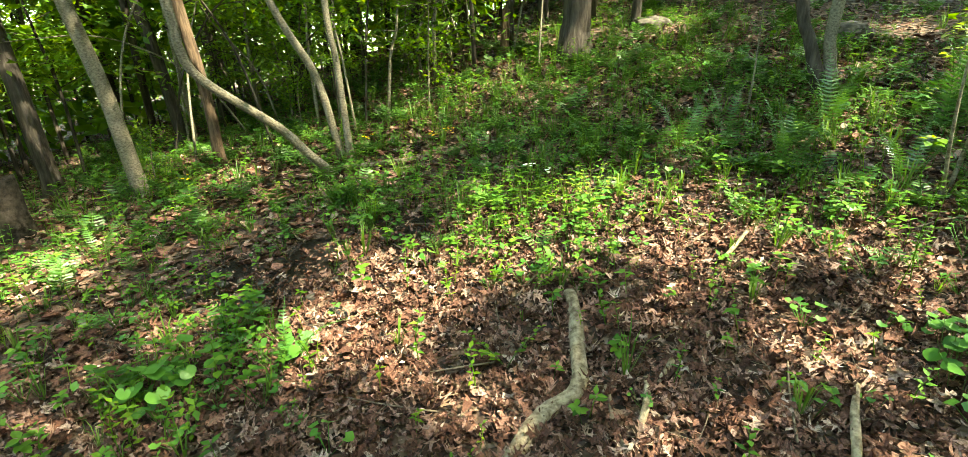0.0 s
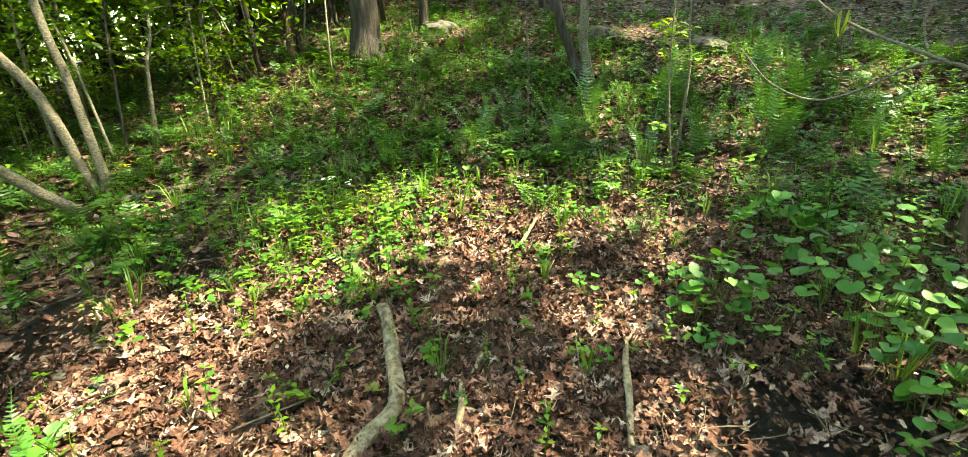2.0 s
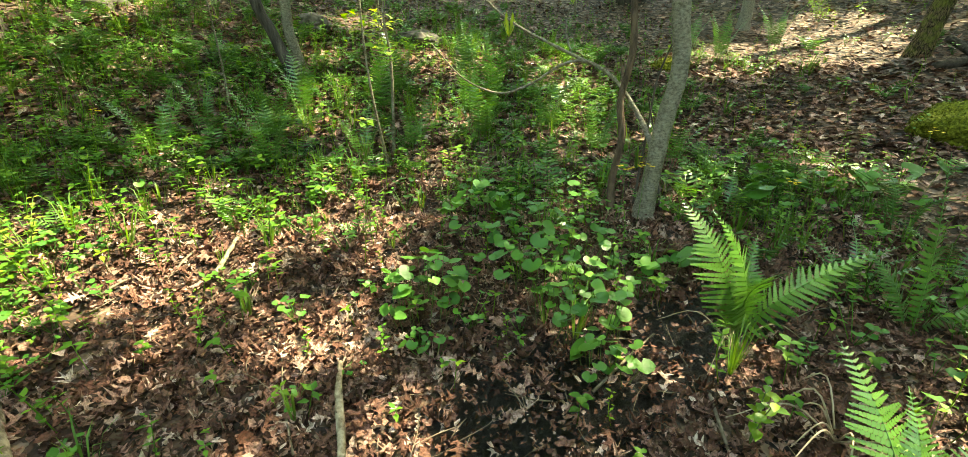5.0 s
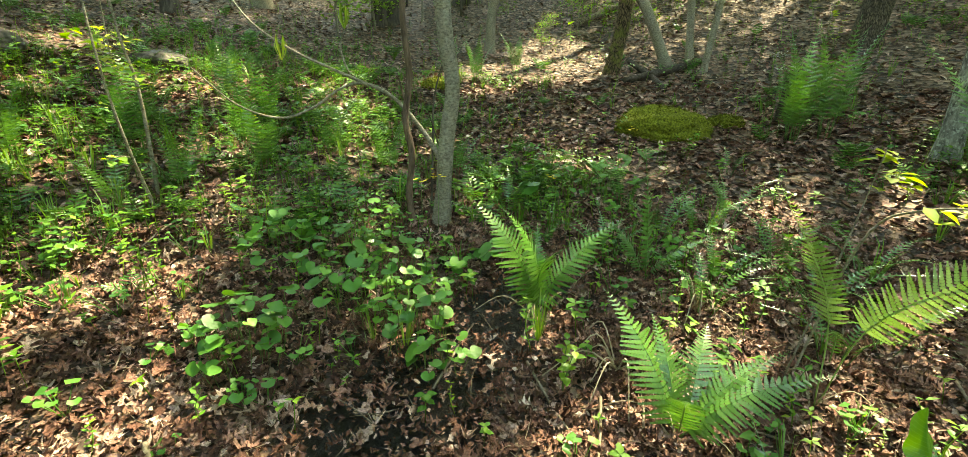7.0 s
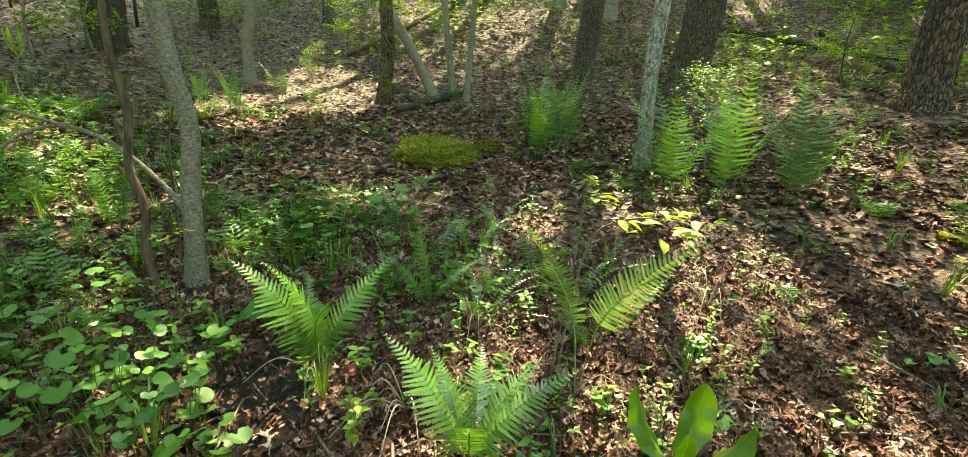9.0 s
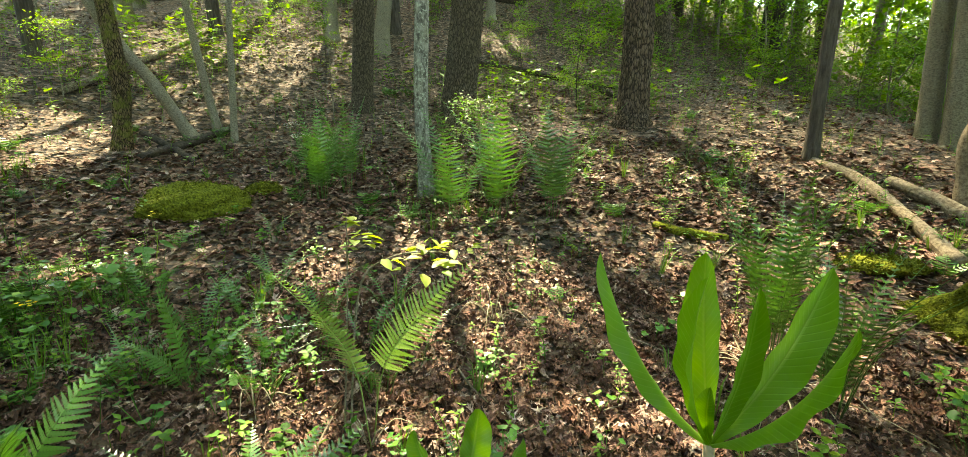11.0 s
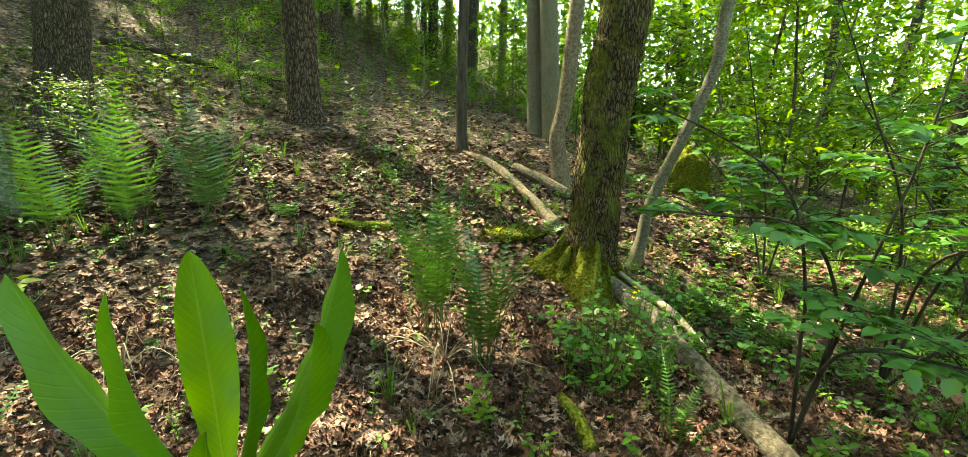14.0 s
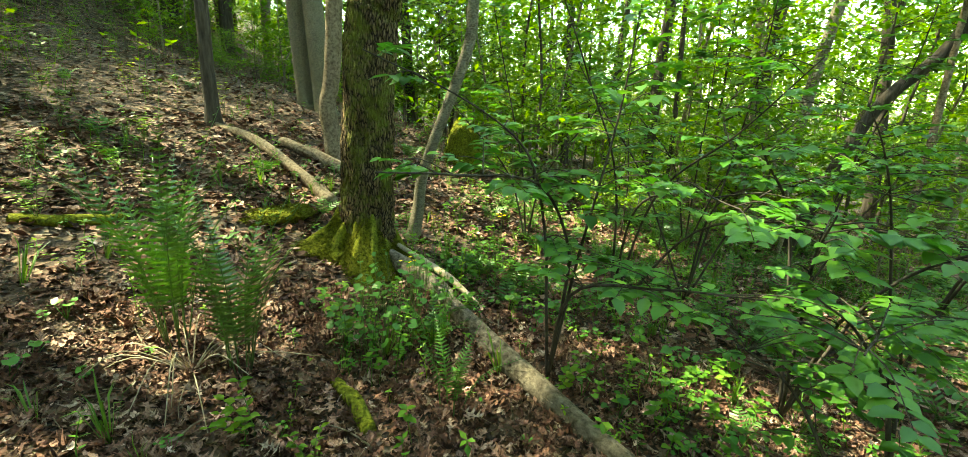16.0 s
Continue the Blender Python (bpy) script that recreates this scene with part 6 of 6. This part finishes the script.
sapling(-1.22, 6.41, [(-1.12, 6.43, 1.31), (-1.02, 6.45, 1.66), (-0.95, 6.5, 2.6)], 0.025, 16, 0.08, LEAF_SAPLING, "thin sapling with flat sprays of bright leaves", 1, 0.35)
sapling(3.16, 3.35, [(3.14, 3.3, 1.2), (3.1, 3.32, 1.6), (3.1, 3.35, 2.4)], 0.014, 8, 0.07, LEAF_YELLOW, "slender sapling with few yellow-green leaves", 2, 0.3, clump=7, reach=0.3)
sapling(3.0, 3.2, [(2.8, 3.1, 0.9), (2.7, 3.05, 1.4), (2.65, 3.0, 2.0)], 0.012, 7, 0.07, LEAF_SAPLING, "slender leaning sapling with few leaves", 3, 0.3, clump=7, reach=0.3)
sapling(3.9, 4.3, [(3.85, 4.3, 1.0), (3.8, 4.2, 2.0)], 0.012, 8, 0.07, LEAF_YELLOW, "thin sapling with bright young leaves", 4, 0.3, clump=8, reach=0.35)
sapling(2.6, 5.0, [(2.6, 5.0, 1.2), (2.55, 5.0, 2.0)], 0.012, 8, 0.07, LEAF_SAPLING, "thin leafy sapling in the undergrowth", 5, 0.25, clump=8, reach=0.35)
sapling(2.62, -0.72, [(2.52, -0.78, 0.8), (2.36, -0.86, 1.0), (2.2, -1.02, 1.04), (2.1, -1.13, 1.0)], 0.006, 9, 0.07, LEAF_YELLOW, "thin arching twig with yellow-green translucent leaves", 6, 0.5, clump=4, reach=0.16)
sapling(2.6, -0.68, [(2.5, -0.72, 0.8), (2.43, -0.72, 1.2)], 0.005, 4, 0.075, LEAF_YELLOW, "short twig with pale young leaves", 7, 0.7, clump=4, reach=0.12)
sapling(5.15, -3.45, [(5.1, -3.4, 1.5), (5.05, -3.4, 1.85)], 0.015, 62, 0.042, LEAF_HERB, "bushy pale-leaved shrub beside the lichen tree", 8, 0.15, clump=16, reach=0.45)
sapling(8.9, -3.0, [(8.9, -3.0, 2.9)], 0.01, 6, 0.07, LEAF_YELLOW, "thin yellow-green sapling on the slope", 9, 0.4, clump=6, reach=0.3)


def shrub(x, y, stems, label, seed, size=0.085, clump=12):
    """A bush of several bent stems; every stem is listed by its points."""
    g = np.random.default_rng(800 + seed)
    t = thing("shrub", x, y, label, "shrub")
    z0 = t.location.z
    for pts in stems:
        Q = [np.array([0.0, 0.0, 0.0])] + [np.array(p) - (x, y, z0) for p in pts]
        part("stem", tube(Q, np.linspace(0.011, 0.003, len(Q)), 7, 6, 0.04), BARK_DARK, t)
        P, _ = smooth_path(Q, [1] * len(Q), 10)
        for i in range(13):
            s = P[int((0.35 + 0.64 * g.random()) * (len(P) - 1))]
            a, ln = g.random() * 6.3, g.uniform(0.15, 0.42)
            e = s + np.array([math.cos(a) * ln, math.sin(a) * ln, ln * g.uniform(-0.05, 0.3)])
            part("twig", tube([s, (s + e) / 2 + (0, 0, 0.03), e], [0.0035, 0.0025, 0.001], 4, 3), BARK_DARK, t)
            k = np.linspace(0.3, 1.05, clump)
            O = s + (e - s) * k[:, None]
            b = a + np.where(np.arange(clump) % 2, 0.85, -0.85) + g.normal(0, 0.25, clump)
            X = unit(np.stack([np.cos(b), np.sin(b), g.normal(-0.1, 0.18, clump)], 1))
            Y = unit(np.cross(np.array([[0, 0, 1.0]]) + g.normal(0, 0.2, (clump, 3)), X))
            sz = size * g.uniform(0.55, 1.2, clump)[:, None]
            if seed in (1, 6) and i < 8:
                leaf_objects(O, X, Y, sz, LEAF_SHRUB, t)
            else:
                tagged(part("leaf_spray", placed(*WIDE_BLADE, O, X * sz, Y * sz, np.cross(X, Y) * sz), LEAF_SHRUB, t), kind="stuff")
    return t


shrub(-0.55, -2.95, [[(-0.45, -2.75, 0.45), (-0.4, -2.66, 0.8), (-0.32, -2.78, 1.2), (-0.01, -2.74, 1.45), (0.46, -2.64, 1.66)], [(-0.5, -2.6, 0.5), (-0.48, -2.54, 0.8), (-0.31, -2.5, 1.1), (0.1, -2.15, 1.2), (0.36, -1.95, 1.24)],
                     [(-0.5, -2.5, 0.55), (-0.77, -2.15, 0.72), (-1.0, -1.85, 0.8)], [(-0.6, -2.7, 0.7), (-0.72, -2.66, 1.37), (-0.8, -2.7, 1.9)]],
      "spreading bush with dark crooked stems and bright green leaves", 1)
shrub(-1.3, -3.8, [[(-1.2, -3.4, 0.7), (-1.05, -2.6, 1.05), (-0.95, -2.0, 1.1)], [(-1.4, -3.5, 0.8), (-1.6, -3.0, 1.3), (-1.7, -2.6, 1.7)], [(-1.2, -3.7, 0.9), (-0.9, -3.6, 1.6), (-0.6, -3.6, 2.3)],
                   [(-1.7, -3.4, 0.6), (-2.0, -2.6, 0.85), (-2.1, -2.0, 0.9)]], "bush with reddish stems and many green leaves", 2)
shrub(-2.2, -4.2, [[(-2.1, -3.8, 0.7), (-2.2, -3.0, 1.0), (-2.4, -2.4, 1.0)], [(-2.3, -4.0, 1.0), (-2.2, -3.7, 1.7), (-2.1, -3.5, 2.4)], [(-2.6, -4.0, 0.7), (-3.0, -3.5, 1.0), (-3.3, -3.0, 1.1)],
                   [(-1.8, -4.5, 0.8), (-1.4, -4.6, 1.4), (-1.0, -4.6, 2.0)]], "wide leafy bush in dappled light", 3)
shrub(-0.9, -5.2, [[(-0.8, -5.1, 0.8), (-0.6, -5.0, 1.6), (-0.4, -4.9, 2.4)], [(-1.0, -5.0, 0.7), (-1.4, -4.9, 1.3), (-1.7, -4.8, 1.8)], [(-0.7, -5.3, 0.7), (-0.2, -5.4, 1.3), (0.2, -5.5, 1.8)]],
      "tall thin bush behind the fallen log", 4)
shrub(-3.8, -4.6, [[(-3.7, -4.3, 0.8), (-3.6, -3.8, 1.1), (-3.5, -3.3, 1.1)], [(-3.9, -4.4, 1.0), (-4.0, -4.2, 1.8), (-4.0, -4.1, 2.5)], [(-4.2, -4.3, 0.7), (-4.7, -3.8, 1.0)]], "leafy bush at the edge of the thicket", 5)
shrub(-1.5, -1.6, [[(-1.45, -1.7, 0.4), (-1.3, -1.75, 0.7), (-1.1, -1.75, 0.85)], [(-1.6, -1.8, 0.4), (-1.7, -1.95, 0.7)], [(-1.3, -1.9, 0.3), (-1.1, -2.1, 0.5)]], "low leafy bush beside the end of the log", 6, 0.065)
shrub(-1.9, -2.6, [[(-1.6, -2.3, 0.5), (-1.3, -2.0, 0.9), (-1.05, -1.7, 1.15)], [(-1.7, -2.2, 0.5), (-1.3, -1.7, 0.75), (-0.98, -1.45, 0.82)], [(-2.0, -2.3, 0.6), (-2.2, -1.9, 1.0), (-2.3, -1.6, 1.2)],
                   [(-1.8, -2.7, 0.8), (-1.5, -2.6, 1.2), (-1.3, -2.4, 1.3)]], "spreading bush with leaves held in flat layers", 7, 0.075)
shrub(-3.0, -2.9, [[(-2.9, -2.6, 0.5), (-2.7, -2.2, 0.9), (-2.5, -1.9, 1.05)], [(-3.1, -2.7, 0.6), (-3.3, -2.3, 1.1), (-3.4, -2.0, 1.4)], [(-2.8, -3.0, 0.7), (-2.5, -2.9, 1.2), (-2.2, -2.8, 1.5)]],
      "leafy bush in half shade", 8, 0.075)
shrub(-3.0, -5.6, [[(-2.9, -5.4, 0.9), (-2.8, -5.2, 1.7), (-2.7, -5.1, 2.5)], [(-3.2, -5.3, 0.7), (-3.6, -5.0, 1.3)], [(-2.7, -5.5, 0.7), (-2.2, -5.3, 1.2), (-1.8, -5.2, 1.5)]], "tall bright bush in the thicket", 9, 0.1)


# ---- yellow flowers ----
def flower(x, y, h, label, seed, mat=PETAL, n=7):
    g = np.random.default_rng(900 + seed)
    t = thing("wild_flower", x, y, label, "flower", "yellow wild flowers")
    part("stem", tube([(0, 0, 0), (0.01, 0, h * 0.6), (0.015, 0.01, h)], [0.003, 0.0025, 0.002], 4, 3), GREEN_STEM, t)
    for i in range(n):
        heads = []
        c = np.array([[0.015 + g.normal(0, 0.03), g.normal(0, 0.03), h + g.normal(0, 0.015)]])
        for k in range(8):
            a = k * 0.785
            X = np.array([[math.cos(a), math.sin(a), 0.25]])
            Y = np.cross([[0, 0, 1.0]], X)
            heads.append(placed(SMALL_V, SMALL_F, c, X * 0.016, Y * 0.016, np.array([[0, 0, 0.016]])))
        part("flower_head", joined(heads), mat, t)


for i, (x, y, h) in enumerate(((-0.53, 5.0, 0.3), (-0.35, 4.95, 0.33), (1.51, 4.7, 0.35), (3.55, 1.35, 0.42), (3.48, 1.45, 0.4), (4.16, 0.58, 0.3), (-1.2, 5.2, 0.3), (-2.92, 4.75, 0.3), (5.84, 0.89, 0.3),
                               (5.6, -0.1, 0.28), (5.4, 1.1, 0.3), (7.2, 2.7, 0.4), (3.9, 3.0, 0.5), (0.3, -3.7, 0.35), (0.1, -4.5, 0.4), (-0.6, -5.0, 0.35), (4.4, 3.9, 0.4), (2.2, 6.5, 0.3))):
    flower(x, y, h, "yellow wild flowers on a thin stem above green leaves", i)
# white heads take the place of light glinting at the fern's left edge
for i, (x, y) in enumerate(((6.15, -1.58), (6.25, -1.62), (6.1, -1.66), (6.3, -1.55))):
    flower(x, y, 0.75 + 0.1 * (i % 2), "tall stem with white heads put in for sun glints beside the fern", 40 + i, PETAL_WHITE, 16)
flower(0.35, 4.0, 0.3, "small white flowers above green leaves", 30, PETAL_WHITE, 5)
flower(0.5, 3.9, 0.28, "small white flowers in the herbs", 31, PETAL_WHITE, 5)


# ---- understory: saplings through the woods ----
def understory(seed, h, n, size, spread):
    """A leafy young tree built at the origin."""
    g = np.random.default_rng(1200 + seed)
    t = new("understory_sapling")
    t.empty_display_size = 0.1
    pts = [(0, 0, -0.1), (g.normal(0, 0.05), g.normal(0, 0.05), h * 0.35), (g.normal(0, 0.15), g.normal(0, 0.15), h * 0.7), (g.normal(0, 0.25), g.normal(0, 0.25), h)]
    part("stem", tube(pts, [0.03, 0.025, 0.015, 0.006], 6, 4, 0.03), BARK_DARK if seed % 2 else BARK_GREY, t)
    P, _ = smooth_path(pts, [1] * 4, 8)
    cs, tw = [], []
    for i in range(20):
        s = P[int((0.18 + 0.8 * g.random()) * (len(P) - 1))]
        a, ln = g.random() * 6.3, spread * g.uniform(0.4, 1.1)
        e = s + np.array([math.cos(a) * ln, math.sin(a) * ln, ln * g.uniform(0, 0.5)])
        tw.append(tube([s, (s + e) / 2 + (0, 0, 0.08), e], [0.009, 0.006, 0.002], 3, 1))
        cs += [s + (e - s) * k for k in (0.4, 0.6, 0.8, 1.0)]
    tagged(part("branchwork", joined(tw), BARK_DARK, t), kind="stuff")
    _, make = foliage(cs, 0.22, n // len(cs), size, g, 0.35)
    part("crown", make(np.ones(len(cs) * (n // len(cs)), bool)), LEAF_SAPLING, t)
    return tagged(t, "slender young tree with sprays of fresh green leaves", "sapling", "understory saplings")


KINDS = [understory(i, h, n, s, w) for i, (h, n, s, w) in enumerate(((3.2, 800, 0.12, 0.9), (4.5, 1200, 0.13, 1.2), (2.2, 640, 0.11, 0.8), (5.5, 1500, 0.14, 1.4), (3.6, 960, 0.12, 1.1)))]
g3 = random.Random(21)
SPOTS = []
for lo, hi, near, far, count in ((182, 245, 6.5, 20, 84), (168, 184, 11, 22, 14), (245, 300, 6, 14, 14), (-62, -2, 7.0, 16, 84), (-2, 30, 8.5, 16, 36), (30, 75, 10, 18, 16), (75, 110, 16, 26, 14), (110, 140, 16, 28, 26), (140, 170, 15, 28, 44), (-100, -62, 6, 12, 10)):
    for i in range(count):
        turn, d = g3.uniform(lo, hi), near + (far - near) * g3.random() ** 0.8
        SPOTS.append((*far_at(turn, d), g3.random() * 360, g3.uniform(0.7, 1.25)))
for lo, hi, near, far, count in ((126, 174, 9, 26, 80), (98, 126, 12, 26, 30), (58, 98, 9, 22, 16)):
    for i in range(count):
        turn, d = g3.uniform(lo, hi), near + (far - near) * g3.random() ** 0.8
        SPOTS.append((*far_at(turn, d), g3.random() * 360, g3.uniform(0.12, 0.36)))
for lo, hi, near, far, count in ((-62, -2, 6.5, 13, 34), (-2, 24, 9, 15, 12), (184, 240, 5.5, 13, 20)):
    for i in range(count):
        turn, d = g3.uniform(lo, hi), near + (far - near) * g3.random()
        SPOTS.append((*far_at(turn, d), g3.random() * 360, g3.uniform(0.2, 0.5)))
SPOTS.sort(key=lambda p: (p[0] - 0.4) ** 2 + p[1] ** 2)


def thicket(name, spots, index, label):
    """The same part of every sapling farther off, joined."""
    made = []
    for i, (x, y, turn, s) in spots:
        me = KINDS[i % len(KINDS)].children[index].data
        co, tri = np.empty(len(me.vertices) * 3), np.empty(len(me.loops), np.int32)
        me.vertices.foreach_get("co", co)
        me.loops.foreach_get("vertex_index", tri)
        a = np.array([radians(turn)])
        made.append(scatter(co.reshape(-1, 3), tri.reshape(-1, 3), np.array([[x, y, float(ground(x, y))]]), a, np.array([s])))
    ob = new(name, tri_mesh(name, *joined(made), KINDS[0].children[index].data.materials[0]))
    tagged(ob, label, "undergrowth", kind="stuff")


far_spots = list(enumerate(SPOTS))[285:]
for index, name in enumerate(("thicket_stems", "thicket_twigs", "thicket_leaves")):
    thicket(name, far_spots, index, ("thin stems", "fine twigs", "fresh green leaves")[index] + " of the young trees farther off")
for i, (x, y, turn, s) in enumerate(SPOTS[:285]):
    m = pose(x, y, float(ground(x, y)), 0, 0, turn) @ Matrix.Scale(s, 4)
    if i < len(KINDS):
        KINDS[i].matrix_basis = m
    else:
        twin = copy_thing(KINDS[i % len(KINDS)], m)
        twin.matrix_basis = m


# ---- the woods in the distance ----
def far_woods(n=100000):
    g = np.random.default_rng(77)
    trunks = []
    for i in range(215):
        turn, d = g.uniform(-70, 260), g.uniform(26, 60)
        x, y = far_at(turn, d)
        z = float(ground(x, y))
        r = g.uniform(0.09, 0.22)
        if i >= 150:
            x, y = far_at(g.uniform(-62, 12), g.uniform(9, 24))
            z, r = float(ground(x, y)), g.uniform(0.025, 0.06)
        trunks.append(tube([(x, y, z - 0.3), (x + g.normal(0, 0.3), y + g.normal(0, 0.3), z + 7), (x + g.normal(0, 0.6), y + g.normal(0, 0.6), z + 16)], [r, r * 0.8, r * 0.3], 6, 2))
    tagged(new("far_trunks", tri_mesh("far_trunks", *joined(trunks), BARK_DARK)), "dark trunks of the distant woods", "woods", kind="stuff")
    turn = np.radians(np.where(g.random(n) < 0.5, g.uniform(-75, 265, n), np.where(g.random(n) < 0.62, g.uniform(160, 255, n), g.uniform(-75, 5, n))))
    open_side = np.clip(np.sin(turn - radians(10)), 0, 1)
    shut = np.clip(np.cos(turn - radians(-40)), 0, 1)
    d = 15 + 10 * open_side - 4 * shut + 32 * g.random(n) ** (1 + 0.6 * shut)
    x, y = 0.2 + d * np.sin(turn), -0.4 + d * np.cos(turn)
    clump = np.sin(x * 0.9 + 1.3 * np.sin(y * 0.5)) * np.cos(y * 0.8 + 0.7)
    h = g.random(n) ** 1.2 * 13
    ok = (clump + 0.35 * np.sin(h * 1.7 + x * 0.5) > -0.35)
    x, y, h = x[ok], y[ok], h[ok]
    m = len(x)
    W = scatter(SMALL_V, SMALL_F, np.stack([x, y, ground(x, y) + 0.2 + h], 1), g.random(m) * 6.3, g.uniform(0.25, 0.5, m), g.normal(0, 0.6, (m, 2)))
    tagged(new("far_foliage", tri_mesh("far_foliage", *W, LEAF_SAPLING)), "green foliage of the distant woods", "woods", kind="stuff")


far_woods(215000)
